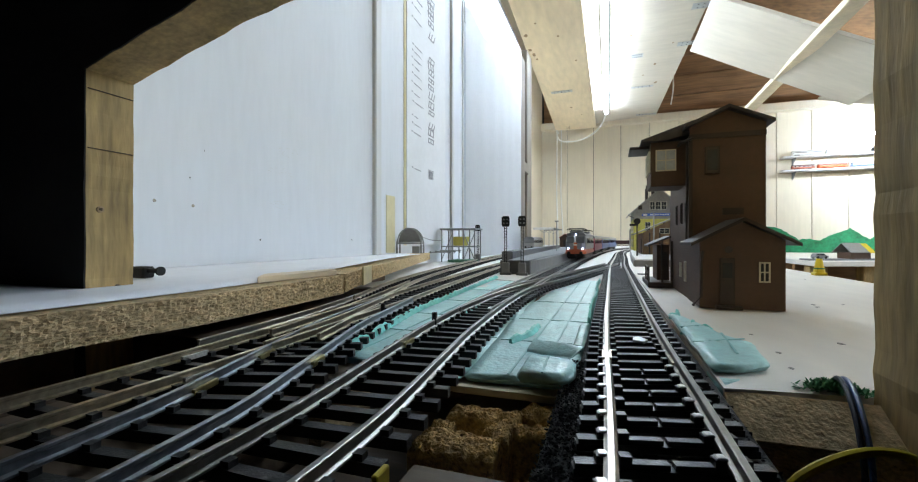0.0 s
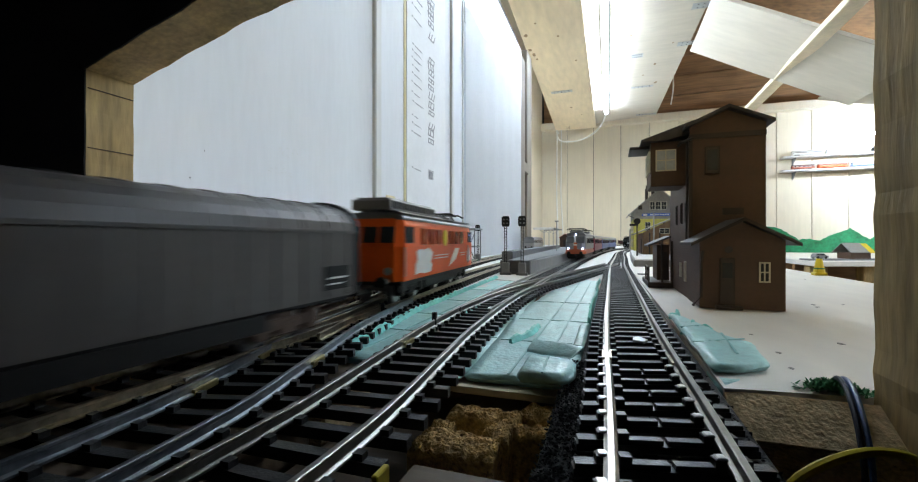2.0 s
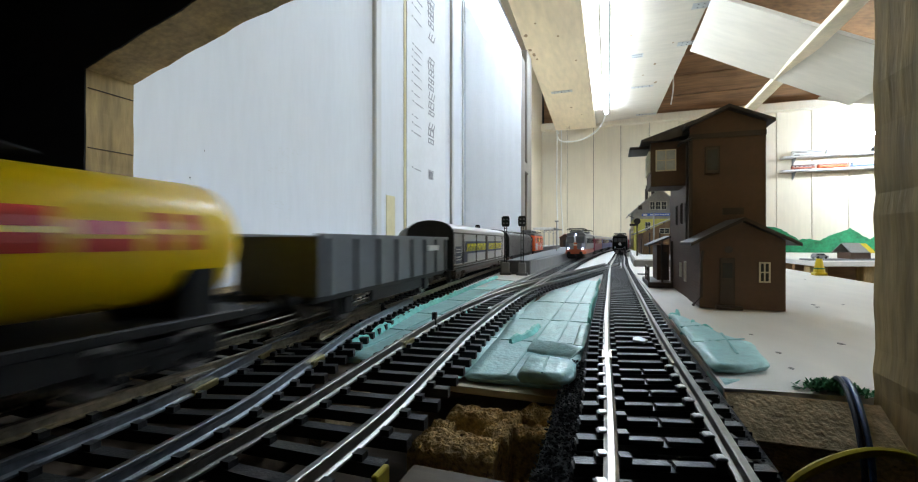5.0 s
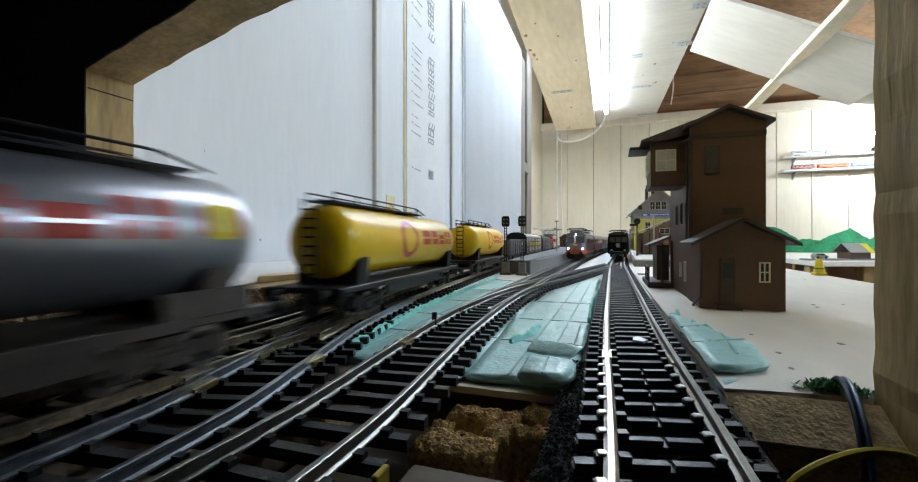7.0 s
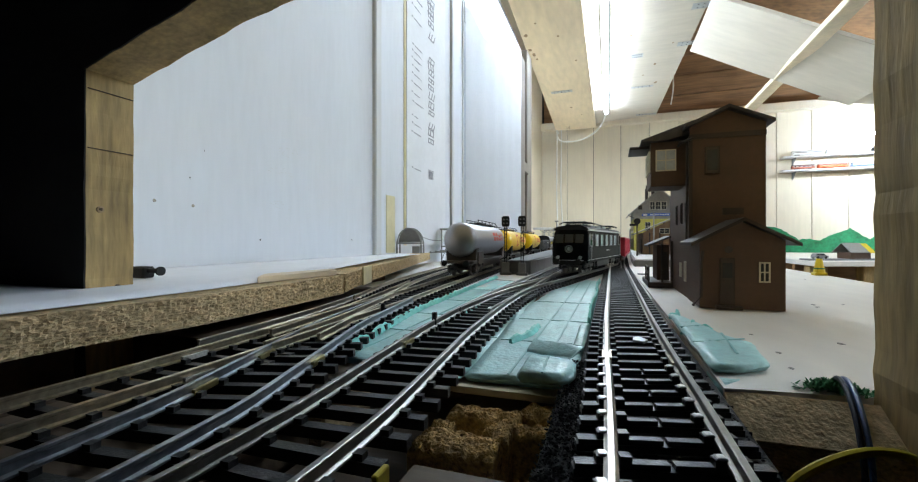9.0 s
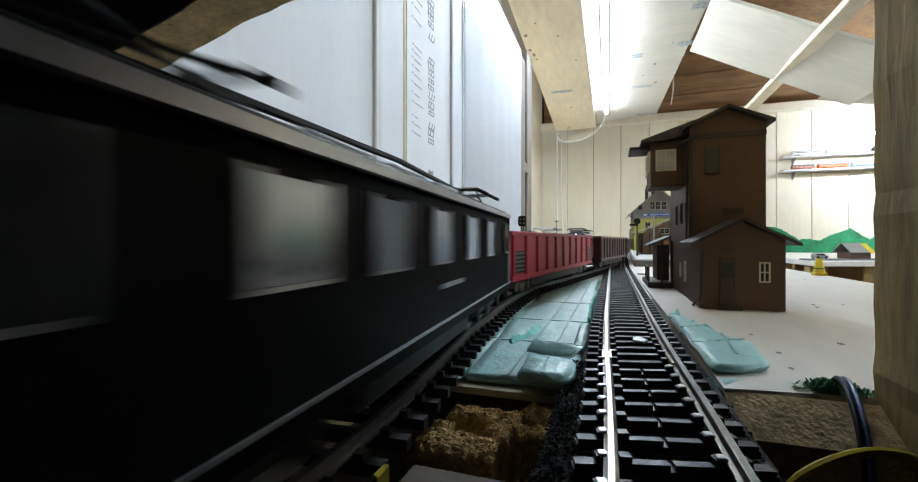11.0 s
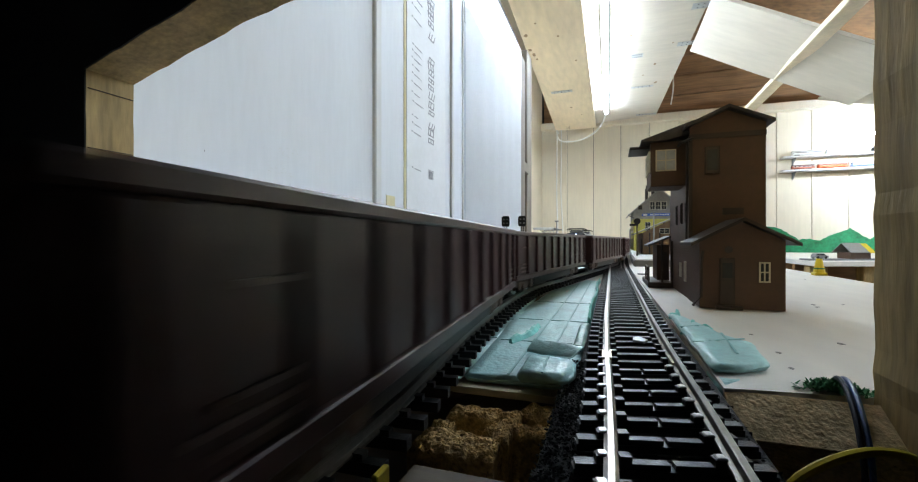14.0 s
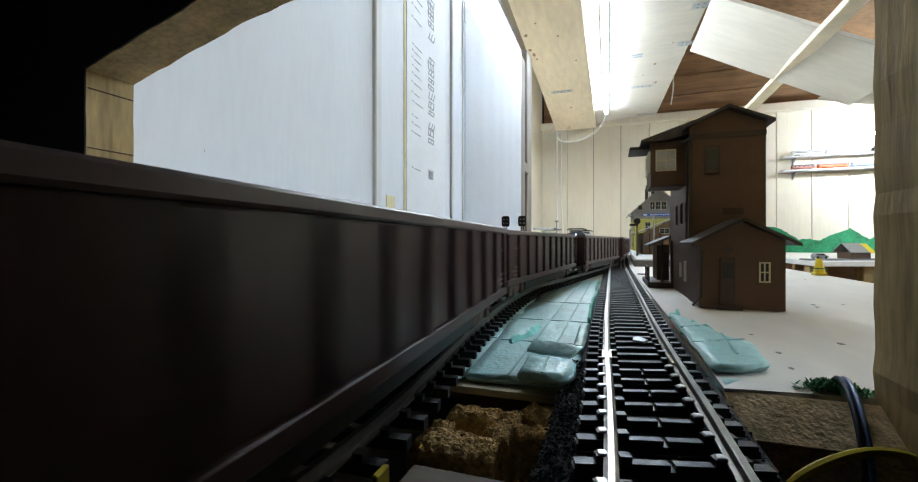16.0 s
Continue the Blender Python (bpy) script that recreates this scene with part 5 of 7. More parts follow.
part("buffer_head", cyl((0.011, 0, 0.0035), (0.0122, 0, 0.0035), 0.0022, 12), BLACKGEAR, stop)

# turquoise foam underlay


def crumpled(outline, z0, z1, lift=0.0007):
    """A soft sheet: a rounded slab whose top is uneven."""
    bm = prism(outline, z0, z1, "z", min(0.0012, (z1 - z0) * 0.4))
    bmesh.ops.triangulate(bm, faces=list(bm.faces))
    for k in range(2):
        long = [e for e in bm.edges if e.calc_length() > 0.006]
        bmesh.ops.subdivide_edges(bm, edges=long, cuts=2, use_grid_fill=True)
        bmesh.ops.triangulate(bm, faces=[f for f in bm.faces if len(f.verts) > 3])
    for v in bm.verts:
        if v.co.z > (z0 + z1) / 2:
            n = noise.noise(v.co * 130) + 0.6 * noise.noise(v.co * 330 + Vector((5, 0, 0)))
            v.co.z += lift * (n - 0.35)
        v.co.x += 0.0005 * noise.noise(v.co * 260)
        v.co.y += 0.0005 * noise.noise(v.co * 260 + Vector((0, 9, 0)))
    return bm


def foam_sheet(label, outline, z0, z1, seams, tilt=None):
    f = thing("foam_underlay", label, "foam sheet", group="turquoise foam sheets")
    if tilt is not None:
        f.matrix_world = tilt
    part("sheet", crumpled(outline, z0, z1), FOAM, f, smooth=True)
    for (ax, ay), (bx, by) in seams:
        d = Vector((bx - ax, by - ay))
        n = Vector((-d.y, d.x)).normalized() * 0.0003
        part("seam", prism([(ax - n.x, ay - n.y), (bx - n.x, by - n.y), (bx + n.x, by + n.y), (ax + n.x, ay + n.y)], z1 - 0.0002, z1 + 0.0001, "z"), FOAMLINE, f)
    return f


def torn_strip(label, pts, h, w):
    t = thing("foam_strip", label, "foam strip", group="torn foam strips")
    line = smooth_line(pts, 0.003)
    bm = bmesh.new()
    rings = []
    for i, p in enumerate(line):
        d = line[min(i + 1, len(line) - 1)] - line[max(i - 1, 0)]
        d = d / np.linalg.norm(d)
        nrm = np.array((d[1], -d[0]))
        hh, ww = h * random.uniform(0.6, 1.2), w * random.uniform(0.7, 1.2)
        rings.append([bm.verts.new((*(p + nrm * o), z)) for o, z in ((-ww, 0.0), (-ww * 0.6, hh), (ww * 0.3, hh * 0.9), (ww, 0.0))])
    for a, b in zip(rings, rings[1:]):
        for k in range(4):
            bm.faces.new((a[k], a[(k + 1) % 4], b[(k + 1) % 4], b[k]))
    bm.faces.new(rings[0])
    bm.faces.new(rings[-1][::-1])
    part("strip", bm, FOAMEDGE, t)


foam_sheet("turquoise quilted foam underlay between the tracks", [(-0.0935, 0.119), (-0.066, 0.1135), (-0.0385, 0.1115), (-0.0385, 0.2), (-0.047, 0.3), (-0.058, 0.40), (-0.1, 0.41), (-0.102, 0.3), (-0.098, 0.2)],
           -0.0026, -0.0001,
           [((-0.079, 0.119), (-0.085, 0.40)), ((-0.07, 0.118), (-0.074, 0.40)), ((-0.094, 0.16), (-0.04, 0.158)), ((-0.095, 0.2), (-0.042, 0.198)), ((-0.097, 0.25), (-0.045, 0.248)), ((-0.099, 0.31), (-0.05, 0.308))])
foam_sheet("turquoise quilted foam underlay beside the straight track", [(-0.038, 0.1125), (-0.013, 0.1135), (-0.0078, 0.118), (-0.0075, 0.41), (-0.02, 0.42), (-0.040, 0.33), (-0.044, 0.22)],
           -0.0026, 0.0001,
           [((-0.026, 0.115), (-0.024, 0.40)), ((-0.018, 0.13), (-0.015, 0.4)), ((-0.038, 0.155), (-0.009, 0.157)), ((-0.04, 0.2), (-0.009, 0.2)), ((-0.041, 0.26), (-0.009, 0.26))])
foam_sheet("turquoise foam offcut lying crooked on the underlay", [(-0.0225, 0.1085), (-0.0105, 0.1090), (-0.0078, 0.113), (-0.0085, 0.124), (-0.0225, 0.1265)], 0.0000, 0.0032,
           [((-0.016, 0.1095), (-0.0165, 0.125))])
foam_sheet("turquoise torn foam flap standing up at an angle", [(-0.009, -0.0028), (0.009, -0.0034), (0.010, 0.0030), (-0.010, 0.0034)], 0.0, 0.0014, [], pose(-0.0165, 0.1365, 0.0022, 28, -6, -33))
foam_sheet("turquoise torn foam flap curling beside the rail", [(-0.0115, 0.146), (-0.008, 0.143), (-0.0075, 0.19), (-0.0115, 0.185)], 0.0002, 0.0022, [])
foam_sheet("turquoise quilted foam sheet lying on the plywood", [(0.0265, 0.1335), (0.0340, 0.1345), (0.0425, 0.1405), (0.0452, 0.1640), (0.036, 0.184), (0.034, 0.205), (0.0265, 0.225)], 0.0003, 0.0032,
           [((0.0265, 0.160), (0.0435, 0.170)), ((0.036, 0.147), (0.0385, 0.178)), ((0.0265, 0.186), (0.035, 0.192))])
foam_sheet("turquoise foam scrap folded under the sheet's edge", [(0.0268, 0.1225), (0.033, 0.129), (0.0385, 0.142), (0.031, 0.147), (0.0268, 0.142)], -0.006, 0.0002, [], None)
torn_strip("torn bright turquoise foam edge curving along the sheet", [(-0.086, 0.116), (-0.0835, 0.13), (-0.0875, 0.16), (-0.0935, 0.2), (-0.0965, 0.25), (-0.1, 0.32), (-0.1035, 0.41)], 0.0026, 0.0013)
torn_strip("torn turquoise foam curl between the tracks", [(-0.066, 0.19), (-0.0655, 0.21), (-0.067, 0.23), (-0.071, 0.245)], 0.0025, 0.0008)
torn_strip("torn turquoise foam curl on the underlay", [(-0.033, 0.150), (-0.029, 0.165), (-0.028, 0.185)], 0.0022, 0.0011)
torn_strip("torn turquoise foam edge beside the rail", [(-0.0078, 0.19), (-0.0086, 0.24), (-0.0072, 0.3), (-0.0088, 0.36), (-0.0076, 0.4)], 0.0035, 0.0011)
torn_strip("torn turquoise foam ridge on the plywood", [(0.0275, 0.186), (0.031, 0.193), (0.0345, 0.206)], 0.003, 0.0012)
torn_strip("torn turquoise foam ridge on the plywood", [(0.0275, 0.222), (0.031, 0.23), (0.033, 0.242)], 0.0028, 0.0012)
torn_strip("torn turquoise foam ridge on the plywood", [(0.0365, 0.182), (0.0385, 0.195), (0.037, 0.205)], 0.0022, 0.0009)
tagged(part("plywood_layer", prism([(-0.088, 0.1165), (-0.0385, 0.1095), (-0.0085, 0.1095), (-0.0085, 0.3), (-0.088, 0.3)], -0.0046, -0.0028, "z"), LATH), "pale thin plywood layer under the foam", "board")
tagged(part("plywood_patch", prism([(-0.112, 0.40), (-0.072, 0.38), (-0.07, 0.455), (-0.11, 0.47)], -0.0004, 0.0003, "z"), BOARDTOP), "pale plywood patch before the platform", "board")

# sawn pit with broken chipboard between the tracks
pit = thing("broken_chipboard", "rough broken chipboard blocks in the pit between tracks", "chipboard")


def lump(x0, x1, y0, y1, z0, z1, m=CHIPPIT):
    """A torn chipboard block with a ragged top."""
    bm = bmesh.new()
    nx, ny = 56, 34

    def point(i, j):
        q = Vector((x0 + (x1 - x0) * i / nx, y0 + (y1 - y0) * j / ny, z1))
        edge = min(i, j, nx - i, ny - j) / 8
        up = 0.0007 * noise.noise(q * 260) + 0.0005 * noise.noise(q * 900 + Vector((0, 7, 0))) + random.uniform(-0.00018, 0.00018)
        worn = 0.0 if edge >= 1 else -0.0011 * (1 - edge) ** 2 * (1 + noise.noise(q * 500))
        return q + Vector((0.0006 * noise.noise(q * 420), 0.0006 * noise.noise(q * 420 + Vector((9, 0, 0))), up + worn))

    g = [[bm.verts.new(point(i, j)) for j in range(ny + 1)] for i in range(nx + 1)]
    for i in range(nx):
        for j in range(ny):
            bm.faces.new((g[i][j], g[i + 1][j], g[i + 1][j + 1], g[i][j + 1]))
    rim = [g[i][0] for i in range(nx + 1)] + [g[nx][j] for j in range(1, ny + 1)] + [g[i][ny] for i in range(nx - 1, -1, -1)] + [g[0][j] for j in range(ny - 1, 0, -1)]
    low = [bm.verts.new((v.co.x, v.co.y, z0)) for v in rim]
    for i in range(len(rim)):
        j = (i + 1) % len(rim)
        bm.faces.new((rim[i], low[i], low[j], rim[j]))
    bm.faces.new(low)
    return part("block", bm, m, pit)


for x0, x1, y0, y1, z1 in ((-0.0385, -0.0205, 0.0785, 0.0885, -0.0045), (-0.0365, -0.0195, 0.0945, 0.1015, -0.0040), (-0.0385, -0.0335, 0.0885, 0.0945, -0.0055),
                           (-0.0265, -0.0085, 0.0905, 0.0965, -0.0046), (-0.0235, -0.0195, 0.0865, 0.1015, -0.0042), (-0.020, -0.0085, 0.1005, 0.1085, -0.0044),
                           (-0.0115, -0.0080, 0.0935, 0.1035, -0.0048)):
    lump(x0, x1, y0, y1, -0.04, z1)
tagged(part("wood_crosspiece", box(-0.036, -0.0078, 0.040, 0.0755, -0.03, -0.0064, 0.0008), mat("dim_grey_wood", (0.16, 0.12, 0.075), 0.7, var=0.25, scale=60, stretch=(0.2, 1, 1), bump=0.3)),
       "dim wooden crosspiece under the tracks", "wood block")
tagged(part("sawn_wood", prism([(-0.088, 0.083), (-0.066, 0.088), (-0.064, 0.107), (-0.083, 0.104)], -0.03, -0.0022, "z", 0.0006), OSB), "rough sawn chipboard between the tracks", "wood block")
tagged(part("yellow_stick", box(-0.0300, -0.0290, 0.0500, 0.0535, -0.010, 0.0052, 0.0002), CABLEY), "thin yellow stick upright beside the rail", "stick")

# cables, scatter tuft and yellow loop at the opening
bundle = thing("cable_bundle", "dark and blue cables hanging over the board's edge", "cable")
for i, (dx, m) in enumerate(((0.0, CABLEG), (0.0013, CABLEB))):
    part("cable_run", pipe(smooth_line([(0.0532 + dx, 0.1335, 0.0008), (0.0528 + dx, 0.1295, 0.0030), (0.0512 + dx, 0.1215, 0.0026), (0.0492 + dx, 0.1125, -0.0018), (0.0478 + dx, 0.1065, -0.0095), (0.047 + dx, 0.104, -0.03), (0.0465 + dx, 0.103, -0.046)], 0.002), 0.0006, 8), m, bundle)
loop = thing("yellow_cable", "yellow cable looping in the dark below the board", "cable")
part("cable_run", pipe(smooth_line([(0.0255, 0.084, -0.0085), (0.0287, 0.0835, -0.0022), (0.0345, 0.0856, 0.0010), (0.0410, 0.0881, 0.0022), (0.0475, 0.0906, 0.0006), (0.053, 0.093, -0.006), (0.056, 0.093, -0.03)], 0.002), 0.0008, 8), CABLEY, loop)
loop = thing("blue_cable", "blue and white cables curled below the board", "cable")
part("cable_run", pipe(smooth_line([(0.030, 0.072, -0.012), (0.036, 0.0735, -0.0045), (0.042, 0.0755, -0.0035), (0.048, 0.078, -0.006), (0.05, 0.078, -0.03)], 0.002), 0.0012, 8), CABLEB, loop)
part("cable_run", pipe(smooth_line([(0.031, 0.068, -0.016), (0.036, 0.070, -0.0075), (0.042, 0.0725, -0.006), (0.048, 0.075, -0.009), (0.05, 0.075, -0.03)], 0.002), 0.0010, 8), CABLEG, loop)
bm = bmesh.new()
for i in range(1100):
    x, y = random.gauss(0.0520, 0.0028), random.gauss(0.1285, 0.0016)
    o = Vector((x, y, random.uniform(0.0001, 0.0016) * math.exp(-((x - 0.0505) / 0.006) ** 2)))
    a, b = random.uniform(0, 6.28), random.uniform(-0.8, 1.2)
    d = Vector((math.cos(a) * math.cos(b), math.sin(a) * math.cos(b), abs(math.sin(b)))) * 0.0014
    n = Vector((-math.sin(a), math.cos(a), 0.2)) * 0.00035
    bm.faces.new([bm.verts.new(v) for v in (o - n, o + n, o + d + n * 0.5, o + d - n * 0.5)])
tagged(part("scatter_tuft", bm, TUFT), "green scatter grass tuft at the board's corner", "scatter", kind="stuff")

disc = tagged(part("point_disc", cyl((-0.0540, 0.2075, 0.0024), (-0.0540, 0.2075, 0.0033), 0.0032, 16), WHITEPAINT), "white disc on the turnout tie bar", "disc")
lever = thing("point_lever", "small black point lever beside the turnout", "lever", pose(-0.0665, 0.160, 0.0002))
part("stand", box(-0.003, 0.003, -0.0045, 0.0045, 0.0, 0.0024, 0.0003), BLACKGEAR, lever)
part("post", box(-0.0009, 0.0009, -0.0009, 0.0009, 0.0024, 0.0075, 0.0002), BLACKGEAR, lever)
part("post", box(0.0014, 0.0022, -0.004, -0.003, 0.0024, 0.006, 0.0002), BLACKGEAR, lever)
lever = copy_thing(lever, pose(-0.0985, 0.175, 0.0002, 0, 0, 20))
bit = tagged(part("metal_scrap", prism([(0.0075, 0.155), (0.0108, 0.1535), (0.0125, 0.157), (0.0098, 0.161), (0.0078, 0.159)], 0.0024, 0.0034, "z", 0.0002), STEEL), "shiny metal scrap lying between the rails", "scrap")

# ---- wall dressing ----
poster = thing("wall_plan", "long white paper with rows of small train drawings", "poster")
part("paper", box(WX + 0.0012, WX + 0.0022, 0.584, 0.745, 0.03, 1.3), PAPER, poster)
ROWS = (0.151, 0.207, 0.221, 0.233, 0.255, 0.2685, 0.2845, 0.2985, 0.3105, 0.3225, 0.334, 0.344, 0.386, 0.406, 0.420, 0.428, 0.436, 0.444, 0.465, 0.48)
for i, z in enumerate(ROWS):
    y = 0.602 + random.uniform(-0.002, 0.002)
    lean = random.uniform(-0.006, 0.008)
    part("text_bar", box(WX + 0.0022, WX + 0.0025, y, y + 0.003, z - 0.001, z + 0.0012), INK, poster)
    part("text_bar", prism([(y + 0.009, z - 0.0014), (y + random.uniform(0.02, 0.043), z - 0.0022), (y + random.uniform(0.02, 0.043), z - 0.0008), (y + 0.009, z)], WX + 0.0022, WX + 0.0025, "x"), INK, poster)
    h = random.uniform(0.0035, 0.0065)
    bm = bmesh.new()
    if i == 0:
        for k in range(6):
            add_box(bm, WX + 0.0022, WX + 0.0025, 0.666 + 0.0035 * k, 0.6685 + 0.0035 * k, z - 0.009, z + 0.004)
        add_box(bm, WX + 0.0022, WX + 0.0025, 0.664, 0.688, z + 0.005, z + 0.0062)
    else:
        for y0 in (0.665, 0.672 + random.uniform(0, 0.005), 0.686):
            add_prism(bm, [(y0, z - h), (y0 + 0.0024, z - h), (y0 + 0.0024 + lean, z + h), (y0 + lean, z + h)], WX + 0.0022, WX + 0.0025, "x")
        add_prism(bm, [(0.667, z - h), (0.686, z - h), (0.686, z - h + 0.0016), (0.667, z - h + 0.0016)], WX + 0.0022, WX + 0.0025, "x")
        if i % 3:
            add_prism(bm, [(0.668 + lean, z + h - 0.0018), (0.687 + lean, z + h - 0.0018), (0.687 + lean, z + h), (0.668 + lean, z + h)], WX + 0.0022, WX + 0.0025, "x")
    part("drawing_mark", bm, INK, poster)
part("yellowed_edge", box(WX + 0.0003, WX + 0.0012, 0.577, 0.5895, 0.03, 1.3), TAPE, poster, "yellowed edge behind the paper")
tagged(part("wall_tape", box(WX + 0.0003, WX + 0.0010, 0.523, 0.548, 0.02, 0.10), TAPE), "yellowed tape strip stuck on the wall", "tape")
for y, z, r in ((0.205, 0.064, 0.0011), (0.2335, 0.0625, 0.0012), (0.298, 0.0375, 0.0008), (0.44, 0.038, 0.0008), (0.231, 0.083, 0.0005), (0.243, 0.105, 0.0004)):
    tagged(part("wall_knot", cyl((WX - 0.001, y, z), (WX + 0.0003, y, z), r, 10), KNOT if r > 0.001 else DARKGAP), "small knot or nail mark in the painted board", "knot")
for cy, cz in ((0.335, 0.122), (0.322, 0.100), (0.325, 0.068)):
    bm = bmesh.new()
    for k in range(9):
        y, z = cy + random.uniform(-0.018, 0.018), cz + random.uniform(-0.005, 0.005)
        w, t = random.uniform(0.002, 0.006), random.uniform(0.0002, 0.0004)
        d = random.uniform(-0.0015, 0.0015)
        add_prism(bm, [(y, z), (y + w, z + d), (y + w, z + d + t), (y, z + t)], WX, WX + 0.00025, "x")
    tagged(part("paint_scratch", bm, WALLSTRIP), "faint flaked scratches in the white paint", "scratches")
curtain = thing("white_curtain", "bright white sheet hung along the wall", "curtain")
bm = bmesh.new()
ys = np.linspace(0.856, 1.46, 40)
top, low = [], []
for i, y in enumerate(ys):
    x = WX + 0.005 + 0.0004 * math.sin(i * 0.9)
    top.append(bm.verts.new((x, y, 0.536 + 0.006 * math.sin(i * 0.55))))
    low.append(bm.verts.new((x, y, 0.0)))
for i in range(39):
    bm.faces.new((low[i], low[i + 1], top[i + 1], top[i]))
bmesh.ops.solidify(bm, geom=list(bm.faces), thickness=0.0008)
part("cloth", bm, CURTAIN, curtain)
part("upper_strip", box(WX + 0.001, WX + 0.003, 0.856, 1.475, 0.5, 0.695), WALLSTRIP, curtain, "grey sheet above the white cloth")
# Posts stand in shadow; that shade is painted into their dim grey-brown.
post = thing("corner_post", "grey-brown wooden post and rail, shade painted in, behind the curtain", "post")
part("upright", box(-0.33, -0.297, 1.515, 1.60, -0.03, 0.71, 0.003), POSTSHADE, post)
part("upright", box(-0.345, -0.307, 1.70, 1.80, -0.03, 0.80, 0.003), POSTSHADE, post)
part("rail_piece", box(-0.335, -0.300, 1.60, 1.70, 0.30, 0.34, 0.003), POSTSHADE, post)

# ---- platform, signals and yard furniture ----
plat = thing("station_platform", "dark grey station platform with asphalt top", "platform")
left = [(on_line("D", s)[0][0] + 0.0235, on_line("D", s)[0][1]) for s in (0.462, 0.6, 0.8, 1.1, 1.5, 2.0)]
right = [(on_line("P", s - 0.252)[0][0] - 0.0225, on_line("P", s - 0.252)[0][1]) for s in (0.462, 0.6, 0.8, 1.1, 1.5, 2.0)]
part("platform_body", prism(left + right[::-1], 0.0, 0.0142, "z"), PLATEDGE, plat)
part("asphalt_top", prism([(x + 0.003, y + 0.002) for x, y in left] + [(x - 0.003, y + 0.002) for x, y in right[::-1]], 0.0143, 0.0152, "z"), ASPHALT, plat)
part("end_block", prism([(-0.112, 0.4560), (-0.080, 0.4590), (-0.080, 0.4650), (-0.112, 0.4640)], 0.0, 0.0156, "z", 0.0004), ASPHALT, plat, "dark end block")


plat = thing("siding_platform", "narrow dark grey platform between the outer track and the siding", "platform")
left = [(-0.1935, 0.80), (-0.2045, 1.0), (-0.2165, 1.3), (-0.2255, 1.7), (-0.2275, 2.1)]
right = [(-0.1725, 0.80), (-0.1800, 1.0), (-0.1925, 1.3), (-0.2060, 1.7), (-0.2195, 2.1)]
part("platform_body", prism(left + right[::-1], 0.0, 0.0162, "z"), ASPHALT, plat)
part("platform_top", prism([(x + 0.002, y + 0.002) for x, y in left] + [(x - 0.002, y + 0.002) for x, y in right[::-1]], 0.0163, 0.0172, "z"), PLATEDGE, plat)
canopy = thing("platform_canopy", "pale flat platform canopy on slim posts", "canopy", pose(-0.215, 1.50, 0.0173))
part("roof", box(-0.034, 0.034, 0.0, 0.30, 0.0625, 0.0665, 0.001), GREYSLATE, canopy)
part("fascia", box(-0.035, 0.035, -0.002, 0.0, 0.058, 0.0665, 0.0004), WHITEPAINT, canopy)
for y in (0.02, 0.15, 0.28):
    part("post", box(-0.0012, 0.0012, y - 0.0012, y + 0.0012, 0.0, 0.0625), GALV, canopy)
    part("brace", pipe([(-0.02, y, 0.0625), (0.0, y, 0.048), (0.02, y, 0.0625)], 0.0009, 5), GALV, canopy)


def colour_signal(x, y, h=0.062, z=0.0, group="colour light signals"):
    s = thing("railway_signal", "black colour-light signal on a lattice mast", "signal", pose(x, y, z, 0, 0, 8), group)
    part("base", box(-0.006, 0.006, -0.004, 0.004, 0.0, 0.003, 0.0004), ASPHALT, s)
    part("relay_box", box(-0.004, 0.004, -0.003, 0.003, 0.003, 0.0135, 0.0004), PLATEDGE, s)
    bm = bmesh.new()
    for dx in (-0.0012, 0.0012):
        add_box(bm, dx - 0.0004, dx + 0.0004, -0.0005, 0.0005, 0.0135, h - 0.008)
    for i in range(12):
        z0 = 0.015 + i * (h - 0.024) / 12
        add_box(bm, -0.0012, 0.0012, -0.0003, 0.0003, z0, z0 + 0.0006)
    part("mast", bm, BLACKGEAR, s)
    head = part("signal_head", prism([(-0.0035, h - 0.010), (0.0035, h - 0.010), (0.0042, h - 0.008), (0.0042, h - 0.001), (0.003, h + 0.001), (-0.003, h + 0.001), (-0.0042, h - 0.001), (-0.0042, h - 0.008)], -0.001, 0.001, "y"), BLACKGEAR, s)
    for dx, dz in ((-0.0018, -0.0025), (0.0018, -0.0025), (-0.0018, -0.0065), (0.0018, -0.0065)):
        part("lens", cyl((dx, -0.0016, h + dz), (dx, -0.0009, h + dz), 0.001, 8), PLATEDGE, head)
    return s


colour_signal(-0.1046, 0.4500)
colour_signal(-0.0865, 0.4490)
colour_signal(-0.2169, 0.7187, 0.0640, 0.0, "dwarf signals")


def lamp_post(x, y, z, h):
    s = thing("platform_lamp", "slim grey platform lamp post", "lamp post", pose(x, y, z), "platform lamps")
    part("pole", cyl((0, 0, 0), (0, 0, h), 0.0011, 8), GALV, s)
    part("foot", cyl((0, 0, 0), (0, 0, 0.004), 0.0022, 8), GALV, s)
    part("lamp_head", box(-0.004, 0.004, -0.002, 0.002, h, h + 0.003, 0.0006), PLATEDGE, s)


lamp_post(-0.105, 0.93, 0.0152, 0.062)
lamp_post(0.075, 0.83, 0.006, 0.08)

